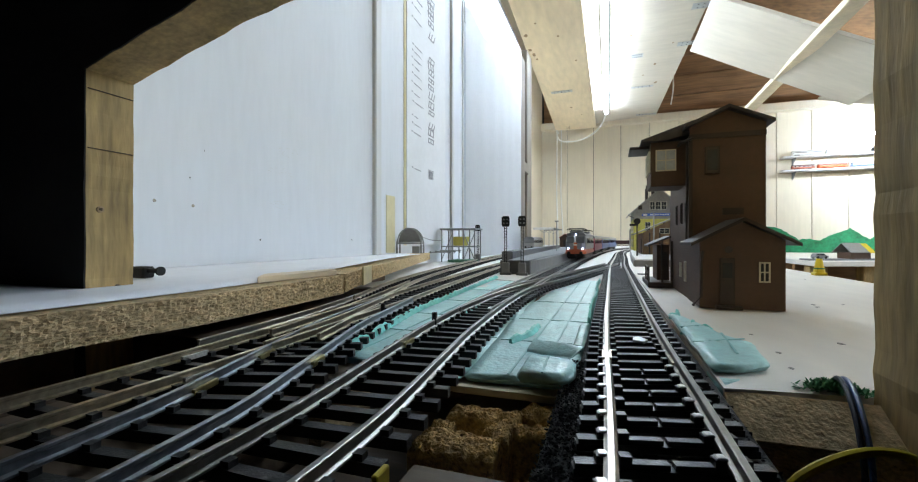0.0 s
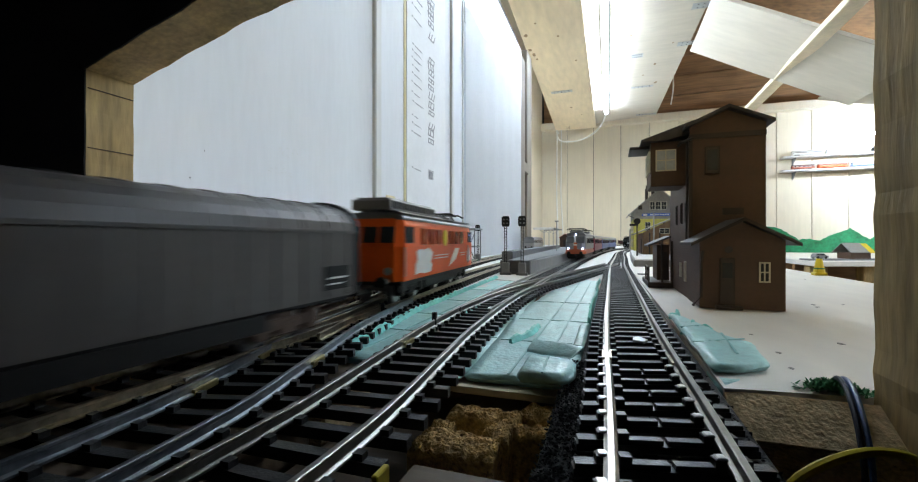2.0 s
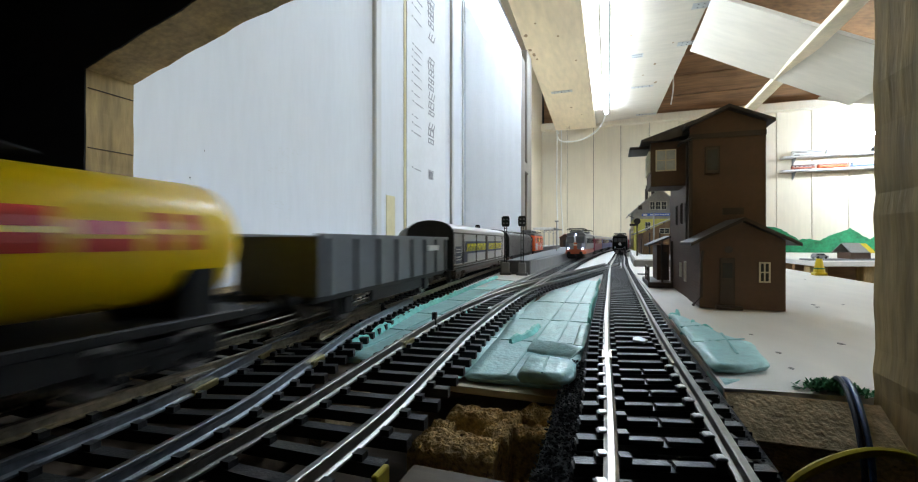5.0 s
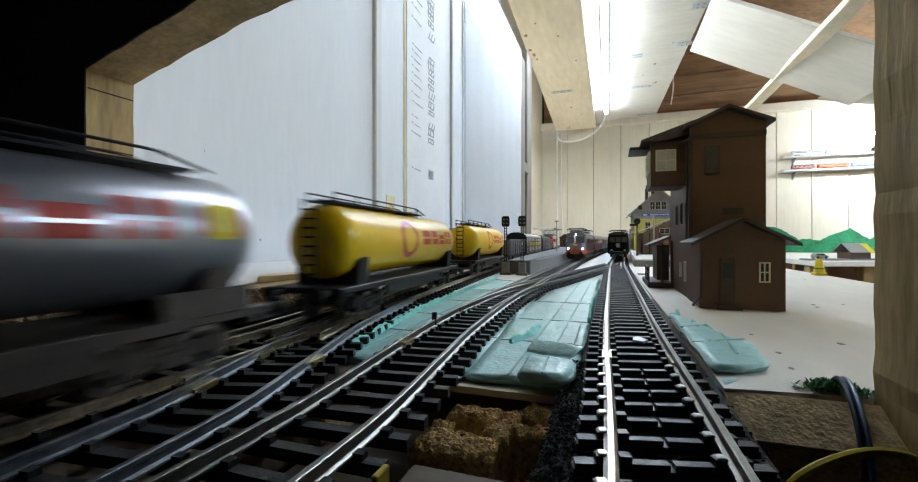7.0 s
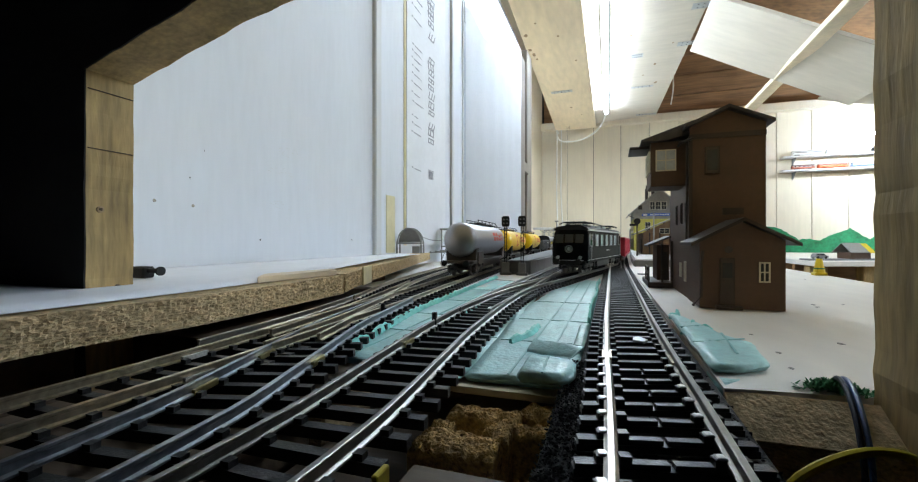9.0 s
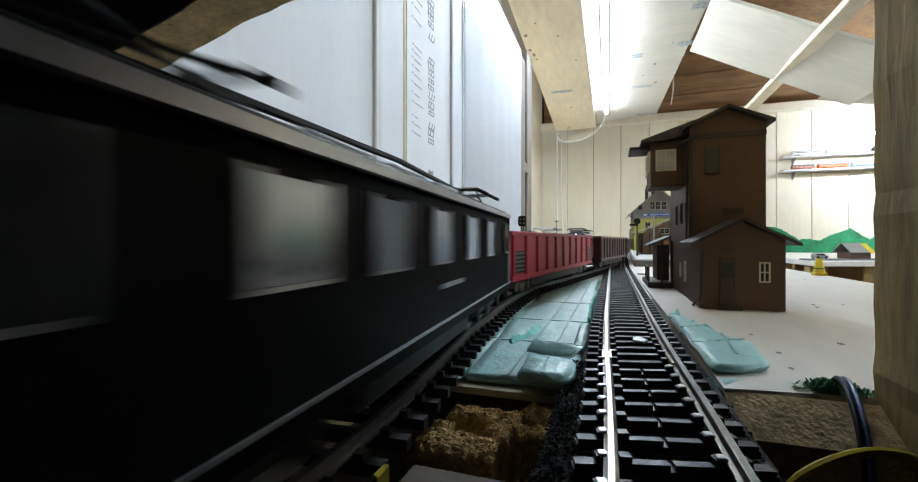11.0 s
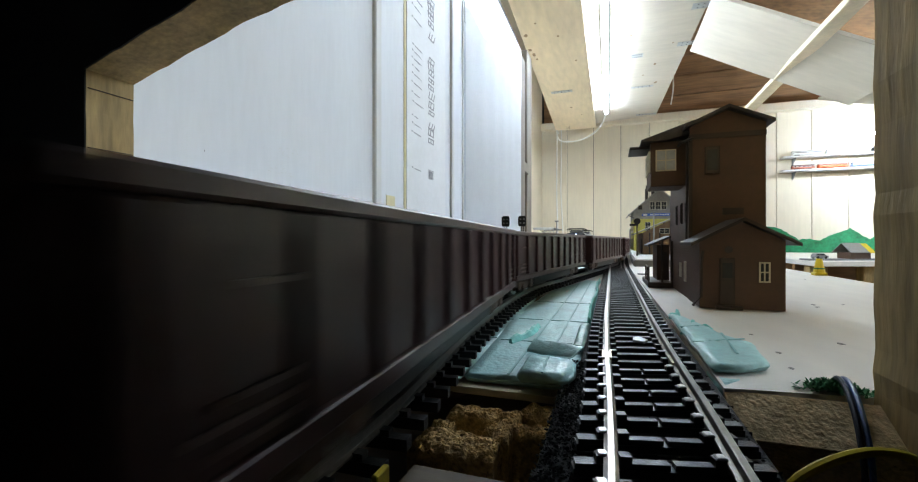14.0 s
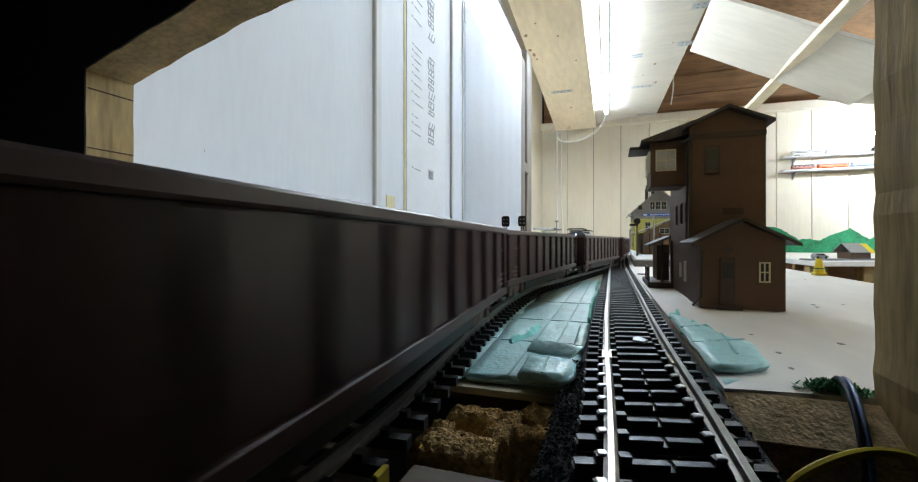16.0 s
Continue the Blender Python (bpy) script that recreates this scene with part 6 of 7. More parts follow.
shelter = thing("loading_gantry", "grey lattice loading gantry with flat roof", "gantry", pose(-0.2445, 0.71, 0.0))
part("roof", box(-0.033, 0.033, -0.02, 0.02, 0.0555, 0.0585, 0.0006), GALV, shelter)
for x in (-0.03, -0.01, 0.01, 0.03):
    for y in (-0.017, 0.017):
        part("leg", box(x - 0.0009, x + 0.0009, y - 0.0009, y + 0.0009, 0.0, 0.0555), GALV, shelter)
for a, b in ((-0.03, -0.01), (0.01, 0.03), (0.03, 0.01)):
    part("brace", pipe([(a, -0.017, 0.004), (b, -0.017, 0.05)], 0.0007, 5), GALV, shelter)
part("deck", box(-0.031, 0.031, -0.018, 0.018, 0.026, 0.028), GALV, shelter)
part("skip", prism([(-0.010, 0.0285), (0.008, 0.0285), (0.012, 0.044), (-0.014, 0.044)], -0.012, 0.012, "y"), YELLOWWALL, shelter, "yellowed hopper skip")
part("foot_pad", box(-0.016, 0.03, -0.024, 0.024, 0.0, 0.004), mat("green_base", (0.07, 0.2, 0.12), 0.7), shelter)

arch = thing("arched_frame", "grey arched canopy frame on the shelf", "canopy", pose(-0.268, 0.555, 0.0190, 0, 0, 12))
for y in (-0.008, 0.008):
    bm = pipe([(0.0175 * math.cos(a), y, 0.012 + 0.0235 * math.sin(a)) for a in np.linspace(0, math.pi, 18)], 0.0011, 6)
    add_box(bm, -0.0186, -0.0164, y - 0.001, y + 0.001, 0.0, 0.012)
    add_box(bm, 0.0164, 0.0186, y - 0.001, y + 0.001, 0.0, 0.012)
    part("arch_rib", bm, GALV, arch)
part("glazing", prism([(0.0172 * math.cos(a), 0.016 + 0.0192 * math.sin(a)) for a in np.linspace(0, math.pi, 14)], -0.001, 0.001, "y"), PLATEDGE, arch, "dull glazed tympanum")
part("beam", box(-0.0175, 0.0175, -0.008, 0.008, 0.013, 0.0155), GALV, arch)
part("cabinet", box(0.004, 0.014, -0.006, 0.002, 0.0, 0.010, 0.0004), GALV, arch)
for i in range(3):
    rl = thing("toy_barrier", "thin grey rail lying on the shelf's far end", "barrier", pose(-0.258 + 0.004 * i, 0.60 + 0.012 * i, 0.0178), "grey barriers")
    part("bar", box(0.0, 0.035, -0.0006, 0.0006, 0.001 + 0.001 * i, 0.0024 + 0.001 * i), GALV, rl)
    part("post", box(0.001, 0.0025, -0.0008, 0.0008, 0.0, 0.003 + 0.001 * i), GALV, rl)
    part("post", box(0.032, 0.0335, -0.0008, 0.0008, 0.0, 0.003 + 0.001 * i), GALV, rl)
wire = tagged(part("loose_wire", pipe(smooth_line([(-0.285, 0.585, 0.052), (-0.282, 0.62, 0.044), (-0.279, 0.66, 0.038), (-0.276, 0.70, 0.037)], 0.01), 0.0006, 5), GALV), "thin loose wire sagging along the wall", "wire")
v, H = coach("pale grey passenger coach on the far siding", DANZGREY, GREYLOCO, 0.12)
v.matrix_world = place_on(v, "F", 1.35, H)

# ---- buildings ----


def window(parent, x, z, w, h, y=0.0, frame_m=None, pane_m=None, mullion=True, m=None):
    """A window in the xz plane, facing -y."""
    fm = frame_m or WINFRAME
    p = box(x - w / 2, x + w / 2, y - 0.0002, y + 0.0004, z - h / 2, z + h / 2, 0, m)
    win = part("window", p, pane_m or PANE, parent)
    t = 0.0007
    rows = [(x - w / 2 - t, x - w / 2, y - 0.0007, y + 0.0004, z - h / 2 - t, z + h / 2 + t), (x + w / 2, x + w / 2 + t, y - 0.0007, y + 0.0004, z - h / 2 - t, z + h / 2 + t),
            (x - w / 2, x + w / 2, y - 0.0007, y + 0.0004, z + h / 2, z + h / 2 + t), (x - w / 2, x + w / 2, y - 0.0007, y + 0.0004, z - h / 2 - t, z - h / 2)]
    if mullion:
        rows += [(x - 0.0003, x + 0.0003, y - 0.0006, y + 0.0004, z - h / 2, z + h / 2), (x - w / 2, x + w / 2, y - 0.0006, y + 0.0004, z - 0.0003, z + 0.0003)]
    bm = bmesh.new()
    for r in rows:
        add_box(bm, *r, 0, m)
    part("window_frame", bm, fm, win)
    return win


def gable_roof(parent, x0, x1, y0, y1, ze, zr, over, thick, material, label=""):
    """Two roof slopes with a ridge along y."""
    xm = (x0 + x1) / 2
    s = (zr - ze) / (xm - x0)
    for sgn, xe in ((-1, x0), (1, x1)):
        xo = xe + sgn * over
        zo = ze - s * over
        part("roof_slope", prism([(xm, zr), (xo, zo), (xo, zo + thick), (xm, zr + thick)], y0, y1, "y"), material, parent, label)


def clad(parent, x0, x1, y0, y1, z0, z1, pitch, material):
    """Cladding boards on the faces that look at -x and -y."""
    z = z0
    while z < z1 - pitch / 2:
        part("cladding_board", boxes([(x0 - 0.0003, x0 + 0.0001, y0, y1, z + pitch * 0.1, z + pitch)]), material, parent)
        z += pitch


tower = thing("signal_tower", "tall brown model signal tower with slate roof and bay window", "signal tower", pose(0.0466, 0.262, 0.0004, 0, 0, 0))
# local: x across, y away, origin at the near corner of the annex
part("annex_wall", prism([(0.0, 0.0), (0.0388, 0.0), (0.0388, 0.0362), (0.0194, 0.0462), (0.0, 0.0362)], 0.0, 0.034, "y"), TOWERWALL, tower)
gable_roof(tower, 0.0, 0.0388, -0.005, 0.034, 0.0364, 0.0468, 0.005, 0.0016, TOWERROOF, "dark slate annex roof")
for sgn, xe in ((0, -0.0052), (1, 0.0440)):
    part("barge_board", prism([(0.0194, 0.0466), (xe, 0.0334), (xe, 0.0352), (0.0194, 0.0484)] if sgn == 0 else [(0.0194, 0.0466), (0.0194, 0.0484), (xe, 0.0352), (xe, 0.0334)], -0.0058, -0.005, "y"), TOWERDARK, tower)
dr = part("door", box(0.0092, 0.0162, -0.0008, 0.0, 0.002, 0.0270, 0.0002), TOWERDARK, tower, "dark green-brown door")
part("door_pane", box(0.0104, 0.0150, -0.0011, -0.0008, 0.0165, 0.0245), PANE, dr)
part("door_lamp", cyl((0.0128, -0.003, 0.0315), (0.0128, 0.0, 0.0325), 0.002, 8, 0.0006), TOWERDARK, tower)
part("door_step", box(0.0070, 0.0190, -0.0045, 0.0, 0.0, 0.002, 0.0002), TOWERDARK, tower)
window(tower, 0.0296, 0.0198, 0.0036, 0.0092)
part("downpipe", pipe([(0.0012, -0.0012, 0.031), (0.0005, -0.0012, 0.024), (0.0002, -0.0014, 0.006), (-0.004, -0.003, 0.0015)], 0.0008, 6), TOWERDARK, tower)
clad(tower, 0.0, 0.0388, 0.0, 0.034, 0.0, 0.0355, 0.0016, TOWERWALL)
# main shaft
SX0, SX1, SY0, SY1 = 0.0005, 0.0405, 0.0342, 0.122
part("shaft_wall", box(SX0, SX1, SY0, SY1, 0.0, 0.102, 0.0004), TOWERWALL, tower)
clad(tower, SX0, SX1, SY0, SY1, 0.0, 0.070, 0.0016, TOWERWALL)
part("front_gable", prism([(SX0, 0.1015), (SX1, 0.1015), (SX1, 0.1062), (0.0205, 0.1150), (SX0, 0.1062)], SY0, SY0 + 0.0012, "y"), TOWERWALL, tower)
gable_roof(tower, SX0, SX1, SY0 - 0.005, SY1 + 0.005, 0.1065, 0.1155, 0.0032, 0.0018, TOWERROOF, "dark slate roof slope")
part("corner_board", box(SX0 - 0.0006, SX0 + 0.0014, SY0 - 0.0006, SY0 + 0.001, 0.034, 0.1015), TOWERDARK, tower)
part("eave_band", box(SX0, SX1, SY0 - 0.0008, SY0, 0.0985, 0.1015), TOWERDARK, tower)
part("shutter", box(0.0085, 0.0165, SY0 - 0.0008, SY0, 0.077, 0.0935, 0.0002), TOWERDARK, tower, "dark closed shutter")
part("shutter_pane", box(0.0098, 0.0152, SY0 - 0.0012, SY0 - 0.0008, 0.079, 0.0915), PANE, tower)
part("relief_panel", box(0.018, 0.029, SY0 - 0.0003, SY0, 0.052, 0.056), TOWERDARK, tower)
for i, y in enumerate((0.044, 0.062, 0.084)):
    mm = pose(SX0, y, 0.0, 0, 0, -90)
    window(tower, 0.0, 0.0545, 0.0035, 0.0125, -0.0004, TOWERDARK, PANE, False, mm)
for y, h in ((0.047, 0.0115), (0.066, 0.0085)):
    window(tower, 0.0, 0.0165, 0.0036, h, -0.0004, WINFRAME, BRIGHTPANE, False, pose(SX0, y, 0.0, 0, 0, -90))
# projecting bay on the track side
part("bay_wall", box(-0.0205, SX0, 0.047, 0.078, 0.0720, 0.1012, 0.0004), TOWERWALL, tower)
window(tower, -0.0115, 0.0888, 0.0108, 0.0125, 0.0467, WINFRAME, BRIGHTPANE)
for y in (0.055, 0.070):
    window(tower, 0.0, 0.0888, 0.011, 0.0125, -0.0004, WINFRAME, BRIGHTPANE, True, pose(-0.0205, y, 0.0, 0, 0, -90))
part("bay_roof", prism([(-0.0265, 0.1010), (-0.0265, 0.1022), (0.004, 0.1125), (0.012, 0.1125), (0.004, 0.1045), (-0.012, 0.1010)], 0.042, 0.084, "y"), TOWERROOF, tower, "dark slate bay roof")
part("bay_eave", box(-0.0330, -0.004, 0.056, 0.084, 0.0990, 0.1008, 0.0003), TOWERDARK, tower)
part("roof_gutter", pipe([(0.0015, SY0 - 0.004, 0.0985), (-0.0035, SY0 + 0.008, 0.0985), (-0.0042, 0.047, 0.0975)], 0.0009, 6), TOWERDARK, tower)
part("downpipe", pipe([(SX0 - 0.0012, SY0 + 0.002, 0.0985), (SX0 - 0.0014, SY0 + 0.003, 0.036)], 0.0007, 6), TOWERDARK, tower)
# rear porch with steps and railing
part("porch_wall", box(-0.0095, SX0 - 0.0004, 0.124, 0.158, 0.0, 0.033, 0.0003), TOWERWALL, tower)
part("porch_roof", prism([(-0.0165, 0.0315), (-0.0165, 0.033), (SX0, 0.0405), (SX0, 0.039)], 0.116, 0.162, "y"), TOWERROOF, tower)
part("porch_door", box(-0.0065, -0.0015, 0.1232, 0.124, 0.004, 0.027), TOWERDARK, tower)
part("porch_deck", box(-0.018, SX0 - 0.0006, 0.1, 0.158, 0.0, 0.0042, 0.0003), TOWERDARK, tower)
for y in (0.101, 0.115, 0.13):
    part("railing_post", box(-0.0178, -0.0168, y - 0.0005, y + 0.0005, 0.0042, 0.0165), TOWERDARK, tower)
for z in (0.0105, 0.0155):
    part("railing_bar", box(-0.0176, -0.017, 0.101, 0.13, z, z + 0.0008), TOWERDARK, tower)
for x in (-0.0078, -0.0012):
    part("porch_post", box(x - 0.0007, x + 0.0007, 0.1005, 0.1019, 0.0042, 0.036), TOWERDARK, tower)

# station quay with snow-white top, shed and yellow station
quay = thing("station_quay", "low grey quay with white top beside the straight track", "platform")
q = [(0.0335, 0.66), (0.0385, 0.86), (0.0515, 1.2), (0.066, 1.5)]
part("quay_wall", prism(q + [(0.235, 1.5), (0.215, 0.80), (0.11, 0.66)], 0.0, 0.0088, "z"), PLATEDGE, quay)
part("quay_top", prism([(x + 0.003, y + 0.003) for x, y in q] + [(0.23, 1.497), (0.21, 0.806), (0.108, 0.664)], 0.0089, 0.0105, "z"), SNOW, quay)
pad = tagged(part("manhole_pad", cyl((0.034, 0.50, 0.0002), (0.034, 0.50, 0.0016), 0.005, 14), PLATEDGE), "small grey disc on the plywood", "disc")

shed = thing("goods_shed", "brown wooden goods shed with overhanging grey roof", "shed", pose(0.062, 0.90, 0.0106))
part("wall", box(0.0, 0.075, 0.0, 0.15, 0.0, 0.042, 0.0004), mat("tan_shed_boards", (0.17, 0.10, 0.05), 0.65, var=0.25, scale=80, stretch=(1, 1, 0.15)), shed)
part("gable_board", prism([(0.0, 0.042), (0.075, 0.042), (0.075, 0.0785)], 0.0, 0.0015, "y"), MATS["tan_shed_boards"], shed)
part("roof", prism([(-0.016, 0.038), (0.085, 0.082), (0.085, 0.084), (-0.016, 0.040)], -0.008, 0.155, "y"), GREYSLATE, shed)
part("loading_door", box(-0.0008, 0.0, 0.03, 0.06, 0.0, 0.03), TOWERDARK, shed)
window(shed, 0.038, 0.045, 0.016, 0.009)
for x in (0.012, 0.03, 0.05):
    part("wall_post", box(x - 0.0012, x + 0.0012, -0.0012, 0.0, 0.0, 0.042), TOWERDARK, shed)

stn = thing("station_building", "yellow model station with grey gable and chimneys", "station", pose(0.0635, 1.25, 0.0106))
part("wall", box(0.0, 0.125, 0.0, 0.16, 0.0, 0.085, 0.0005), YELLOWWALL, stn)
part("slate_gable", prism([(-0.001, 0.085), (0.126, 0.085), (0.126, 0.1075), (0.0625, 0.162), (-0.001, 0.1075)], -0.0012, 0.16, "y"), GREYSLATE, stn, "grey slate hung gable")
gable_roof(stn, 0.0, 0.125, -0.012, 0.172, 0.107, 0.163, 0.014, 0.0025, GREYSLATE, "grey slate roof slope")
part("brace_bar", pipe([(-0.014, -0.011, 0.094), (0.0, -0.011, 0.088), (0.0, -0.002, 0.075)], 0.001, 5), TOWERDARK, stn)
for x in (0.035, 0.078):
    window(stn, x, 0.065, 0.012, 0.022)
    window(stn, x, 0.02, 0.012, 0.024)
for x in (0.046, 0.060, 0.074):
    window(stn, x, 0.12, 0.0105, 0.02, -0.0014)
window(stn, 0.016, 0.116, 0.008, 0.010, -0.0014, TOWERDARK)
part("name_sign", box(0.02, 0.098, -0.003, -0.0014, 0.0925, 0.0995, 0.0002), BLUESIGN, stn, "blue station name sign with unreadable bars")
for i in range(9):
    part("sign_bar", box(0.040 + i * 0.006, 0.044 + i * 0.006, -0.0034, -0.003, 0.0945, 0.0975), WHITEPAINT, stn)
part("sign_emblem", box(0.023, 0.033, -0.0034, -0.003, 0.094, 0.098), WHITEPAINT, stn)
for x in (0.036, 0.052):
    ch = part("chimney", box(x - 0.004, x + 0.004, 0.05, 0.058, 0.135, 0.172, 0.0004), TOWERDARK, stn)
    part("chimney_pot", cyl((x, 0.054, 0.172), (x, 0.054, 0.181), 0.002, 8), TOWERDARK, ch)
part("side_wing", box(-0.0005, 0.06, 0.16, 0.26, 0.0, 0.062), GREYSLATE, stn, "grey side wing")
for y in (0.03, 0.07, 0.11):
    window(stn, 0, 0.02, 0.011, 0.022, -0.0004, None, None, True, pose(0, y, 0, 0, 0, -90))
    window(stn, 0, 0.06, 0.011, 0.02, -0.0004, None, None, True, pose(0, y, 0, 0, 0, -90))
hut = thing("small_hut", "small brown hut with red-brown roof on the platform", "hut", pose(-0.146, 1.55, 0.0153))
part("wall", box(-0.018, 0.018, 0.0, 0.04, 0.0, 0.034), TOWERWALL, hut)
gable_roof(hut, -0.018, 0.018, -0.003, 0.043, 0.034, 0.046, 0.004, 0.0015, REDLOCO, "red-brown roof slope")
part("gable_wall", prism([(-0.018, 0.034), (0.018, 0.034), (0.0, 0.0455)], 0.0, 0.001, "y"), TOWERWALL, hut)
part("door", box(-0.006, 0.006, -0.0008, 0.0, 0.0, 0.024), TOWERDARK, hut)
sg = thing("shunting_signal", "grey disc signal on a thin mast", "signal", pose(0.046, 0.80, 0.0105))
part("mast", cyl((0, 0, 0), (0, 0, 0.058), 0.0011, 8), BLACKGEAR, sg)
part("disc", cyl((0, -0.001, 0.060), (0, 0.001, 0.060), 0.0055, 16), BLACKGEAR, sg)
part("arm", box(-0.012, 0.002, -0.0008, 0.0008, 0.052, 0.056), BLACKGEAR, sg)

# ---- far side of the room ----
cone = thing("yellow_cone", "small yellow plastic cone on the baseboard", "cone", pose(0.211, 0.556, 0.0002))
part("cone_body", cyl((0, 0, 0.003), (0, 0, 0.0175), 0.0052, 14, 0.0026), CONE, cone)
part("base", box(-0.0055, 0.0055, -0.0055, 0.0055, 0.0, 0.003, 0.0005), CONE, cone)
part("band", cyl((0, 0, 0.0066), (0, 0, 0.0078), 0.0049, 14, 0.0046), TUFT, cone)
table = thing("far_layout_table", "second layout table with wooden legs and a road on it", "table")
part("tabletop", prism([(0.63, 1.69), (1.9, 2.2), (1.9, 3.0), (0.63, 2.9)], -0.047, -0.029, "z", 0.002), BOARDTOP, table)
part("roadway", prism([(0.63, 1.73), (1.9, 2.24), (1.9, 2.32), (0.63, 1.81)], -0.0288, -0.024, "z"), PLATEDGE, table)
part("back_panel", box(0.63, 1.9, 3.0, 3.02, -1.1, -0.047), BROWNWOOD, table)
for x, y in ((0.66, 1.74), (0.83, 1.80), (1.12, 1.93), (1.45, 2.06), (1.8, 2.2)):
    part("leg", box(x - 0.025, x + 0.025, y, y + 0.05, -1.1, -0.047, 0.002), RAWWOOD, table)
part("apron", prism([(0.63, 1.85), (1.9, 2.36), (1.9, 2.38), (0.63, 1.87)], -0.16, -0.048, "z"), BROWNWOOD, table)
house = thing("model_house", "small model house with grey and ochre roof", "house", pose(0.795, 1.83, -0.0239, 0, 0, 22))
part("wall", box(-0.035, 0.035, -0.02, 0.03, 0.0, 0.022), TOWERWALL, house)
part("roof_slope", prism([(-0.030, 0.020), (0.005, 0.052), (0.005, 0.054), (-0.032, 0.022)], -0.045, 0.02, "x"), GREYSLATE, house, "grey roof slope")
part("roof_slope", prism([(0.005, 0.052), (0.040, 0.020), (0.042, 0.022), (0.005, 0.054)], -0.045, 0.02, "x"), GREYSLATE, house, "grey roof slope")
part("hip_slope", prism([(-0.030, 0.020), (0.005, 0.052), (0.040, 0.020)], 0.02, 0.045, "x"), CONE, house, "ochre roof end")


def toy_car(x, y, z, turn, m, label):
    c = thing("toy_car", label, "toy car", pose(x, y, z, 0, 0, turn))
    part("body", prism([(-0.024, 0.003), (0.024, 0.003), (0.024, 0.010), (0.014, 0.0115), (0.008, 0.018), (-0.016, 0.018), (-0.023, 0.011)], -0.01, 0.01, "y", 0.0008), m, c)
    part("glazing", prism([(0.0125, 0.0118), (0.0075, 0.0172), (-0.0155, 0.0172), (-0.0205, 0.0118)], -0.0103, 0.0103, "y"), PANE, c)
    for px in (-0.014, 0.014):
        for py in (-0.0095, 0.0095):
            part("wheel", cyl((px, py - 0.0015, 0.0045), (px, py + 0.0015, 0.0045), 0.0045, 12), BLACKGEAR, c)


toy_car(0.68, 1.79, -0.0239, 22, GREYLOCO, "grey toy car on the far road")
toy_car(0.93, 1.882, -0.0239, 22, CONE, "yellow toy van on the far road")

hills = thing("painted_hills", "green painted hill silhouette on the back wall", "backdrop painting")
pts = [(1.14, -0.12)]
CREST = ((1.14, 0.17), (1.324, 0.143), (1.40, 0.09), (1.464, 0.045), (1.53, 0.052), (1.60, 0.036), (1.68, 0.085), (1.74, 0.105), (1.80, 0.135), (1.86, 0.09), (1.918, 0.05), (2.0, 0.09),
         (2.1, 0.12), (2.4, 0.1), (2.94, 0.12))
for i in range(150):
    x = 1.14 + i * 0.012
    z = float(np.interp(x, [c[0] for c in CREST], [c[1] for c in CREST])) + 0.004 * abs(math.sin(60 * x)) + random.uniform(-0.004, 0.004)
    pts.append((x, z))
pts.append((pts[-1][0], -0.12))
part("silhouette", prism(pts, 4.212, 4.218, "y"), GREEN, hills)
SHELF_TRAINS = ((0.61, ((1.40, 0.155, REDLOCO, ROOFSILVER), (1.575, 0.19, ORANGE, REDLOCO), (1.79, 0.33, BLUECOACH, WHITEPAINT))),
                (0.722, ((1.40, 0.21, WHITEPAINT, WHITEPAINT), (1.63, 0.27, WHITEPAINT, REDMARK), (1.92, 0.26, BLACKGEAR, BLACKGEAR))))
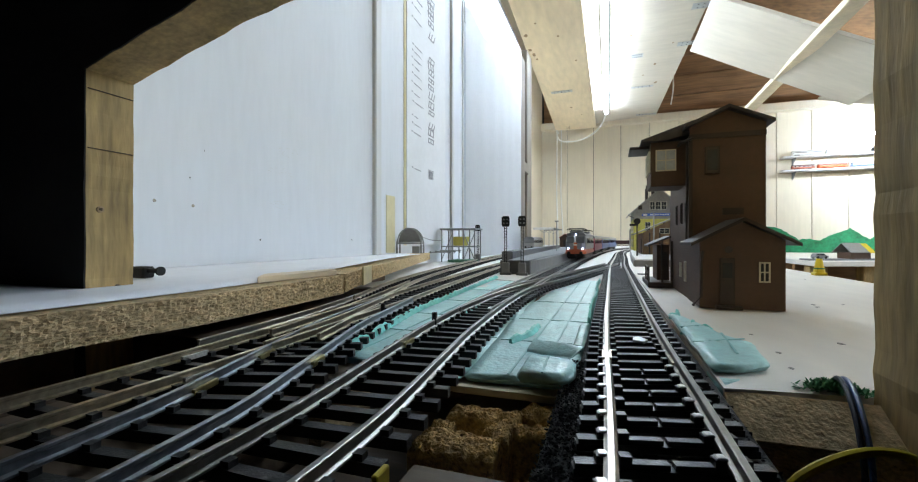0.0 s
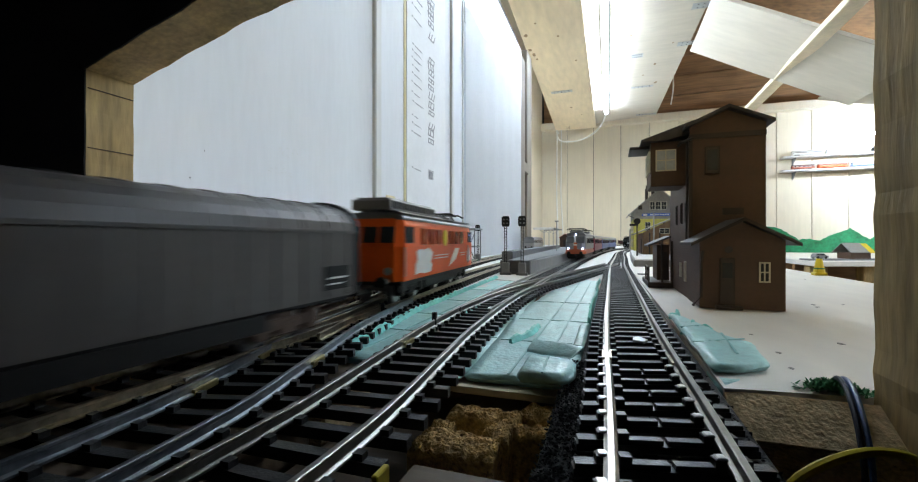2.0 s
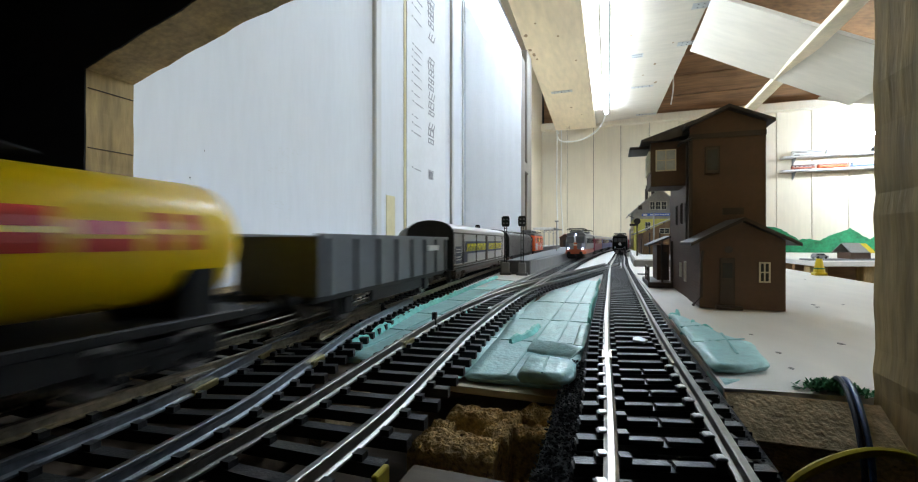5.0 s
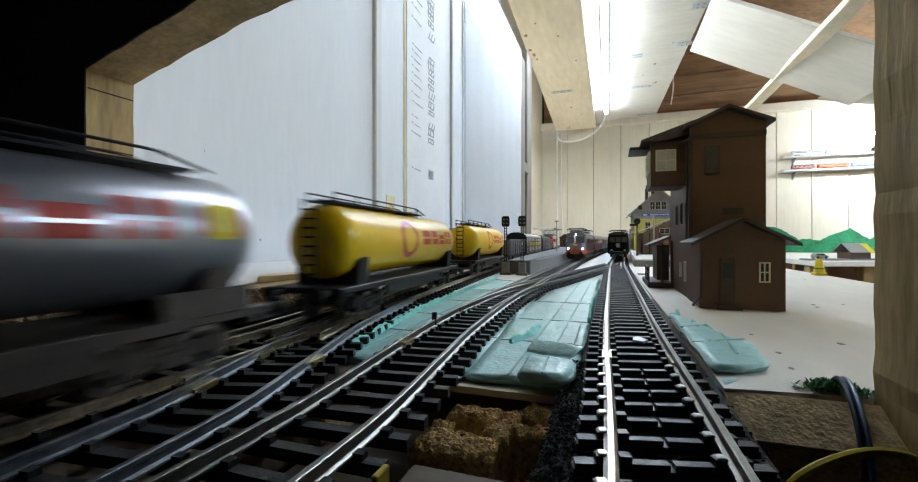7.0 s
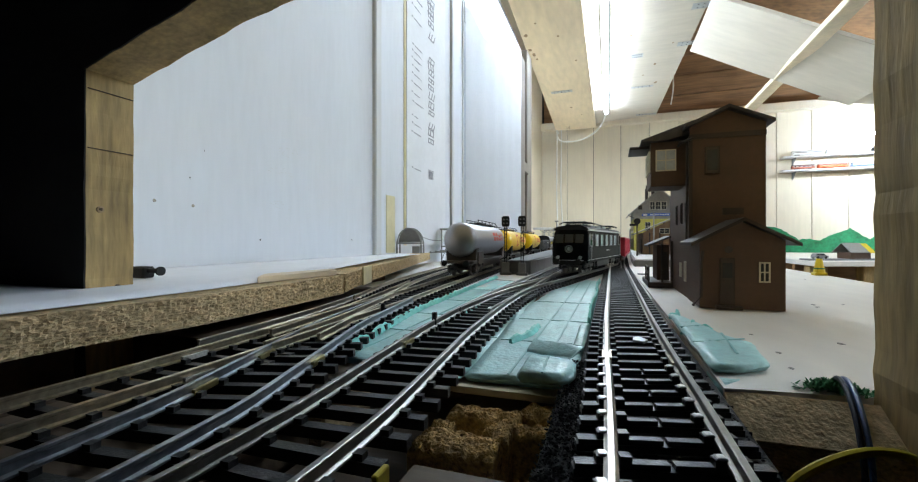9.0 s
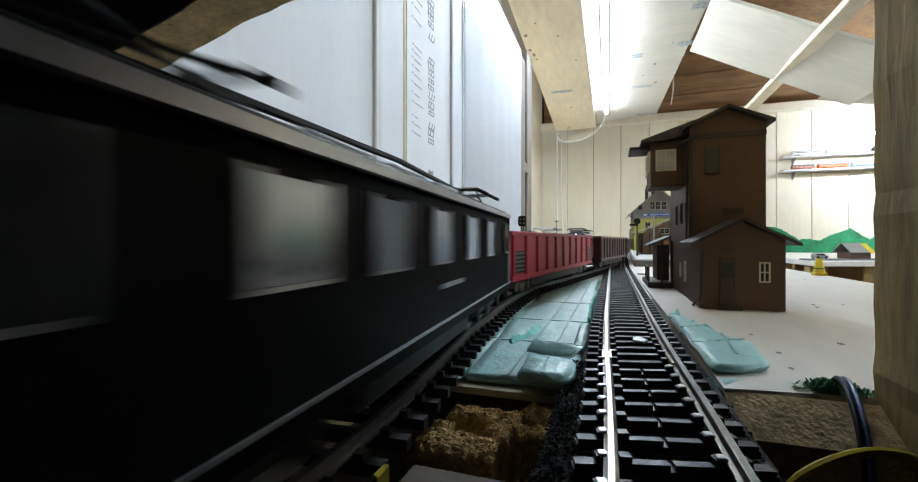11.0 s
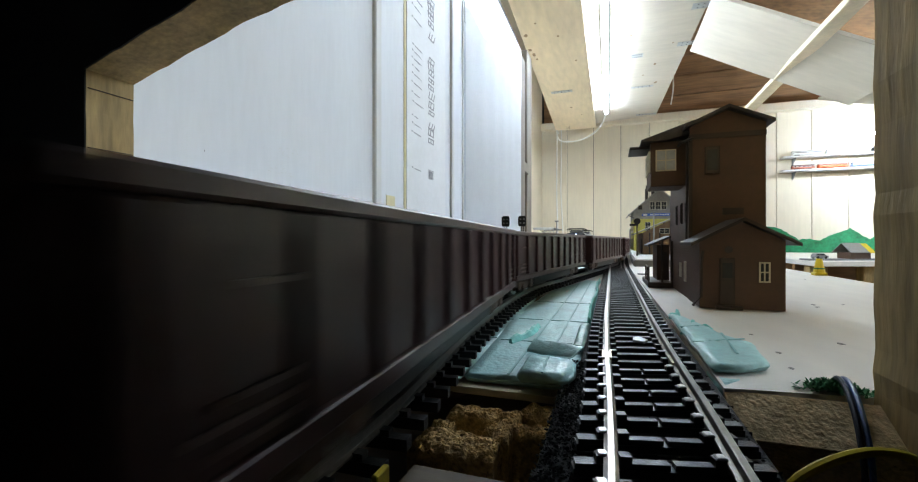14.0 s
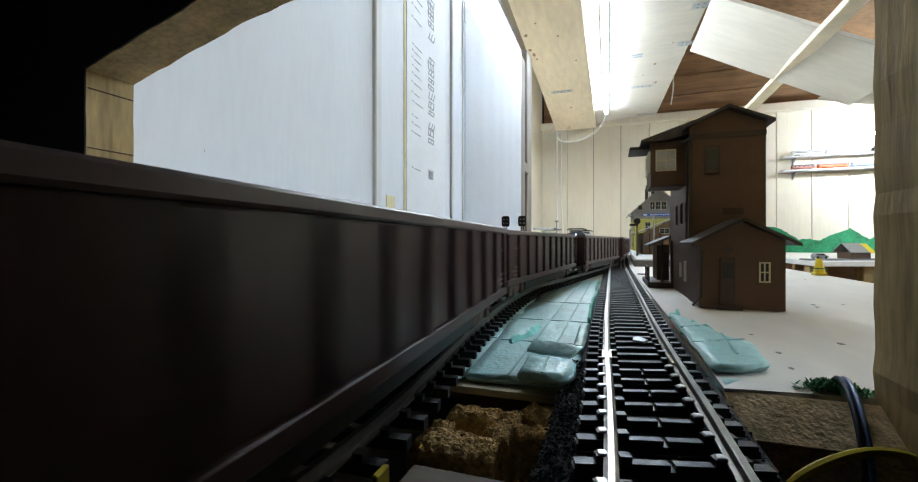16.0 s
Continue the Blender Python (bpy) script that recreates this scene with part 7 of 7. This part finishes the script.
for z, trains in SHELF_TRAINS:
    sh = thing("wall_shelf", "narrow white wall shelf carrying model trains", "shelf", group="train shelves")
    part("board", box(1.33, 2.3, 4.13, 4.22, z - 0.014, z, 0.002), WHITEPAINT, sh)
    for x in (1.42, 2.1):
        part("bracket", prism([(4.219, z - 0.075), (4.219, z - 0.014), (4.15, z - 0.014)], x - 0.004, x + 0.004, "x"), GALV, sh)
    for x0, L, m, m2 in trains:
        w = thing("shelf_train", "small model train vehicle displayed on the wall shelf", "model train", pose(x0 + L / 2, 4.175, z), "shelf trains")
        part("body", box(-L / 2, L / 2, -0.0165, 0.0165, 0.010, 0.033, 0.002), m, w)
        part("stripe", box(-L / 2 + 0.004, L / 2 - 0.004, -0.0172, -0.0165, 0.022, 0.029), m2 if m2 is not m else PANE, w)
        bm = arched(L / 2 - 0.003, 0.016, 0.0328, 0.034, 0.042)
        part("roof", bm, ROOFGREY if m is not WHITEPAINT else ROOFSILVER, w)
        n = max(3, int(L / 0.03))
        for i in range(n):
            x = -L / 2 + 0.02 + i * (L - 0.04) / (n - 1)
            part("window", box(x - 0.005, x + 0.005, -0.0178, -0.0172, 0.0235, 0.0285), PANE, w)
        for sx in (-1, 1):
            part("bogie", box(sx * (L / 2 - 0.035) - 0.015, sx * (L / 2 - 0.035) + 0.015, -0.012, 0.012, 0.0, 0.010, 0.001), BLACKGEAR, w)


def nose_out(t):
    """Travel of the outbound train's nose past the camera."""
    ts = (0.0, 0.3, 0.4, 0.5, 0.6, 0.7, 0.8, 0.9, 1.0, 1.1, 1.2, 1.5, 16.0)
    ss = (-0.03, 0.042, 0.054, 0.064, 0.077, 0.092, 0.107, 0.124, 0.140, 0.156, 0.174, 0.230, 3.35)
    return float(np.interp(t, ts, ss))


def nose_in(t):
    """How far the inbound train's nose still has to go to the camera."""
    ts = (0.0, 1.5, 3.5, 5.0, 7.0, 8.0, 8.5, 9.0, 9.2, 11.3, 11.4, 16.0)
    ss = (2.2, 1.84, 1.35, 1.08, 0.77, 0.60, 0.505, 0.41, 0.369, -0.078, -0.101, -1.141)
    return float(np.interp(t, ts, ss))


def motions():
    times = [i * 0.2 for i in range(81)]
    first = sorted(set([0.0, 0.3, 0.4, 0.5, 0.6, 0.7, 0.8, 0.9, 1.0] + [t for t in times if t > 1.1]))
    for v, H, mid in OUTBOUND:
        walk(v, [(t, place_on(v, "D", nose_out(t) - mid, H)) for t in first])
    for v, H, mid in INBOUND:
        walk(v, [(t, place_on(v, "C", nose_in(t) + mid, H, True)) for t in times])


motions()
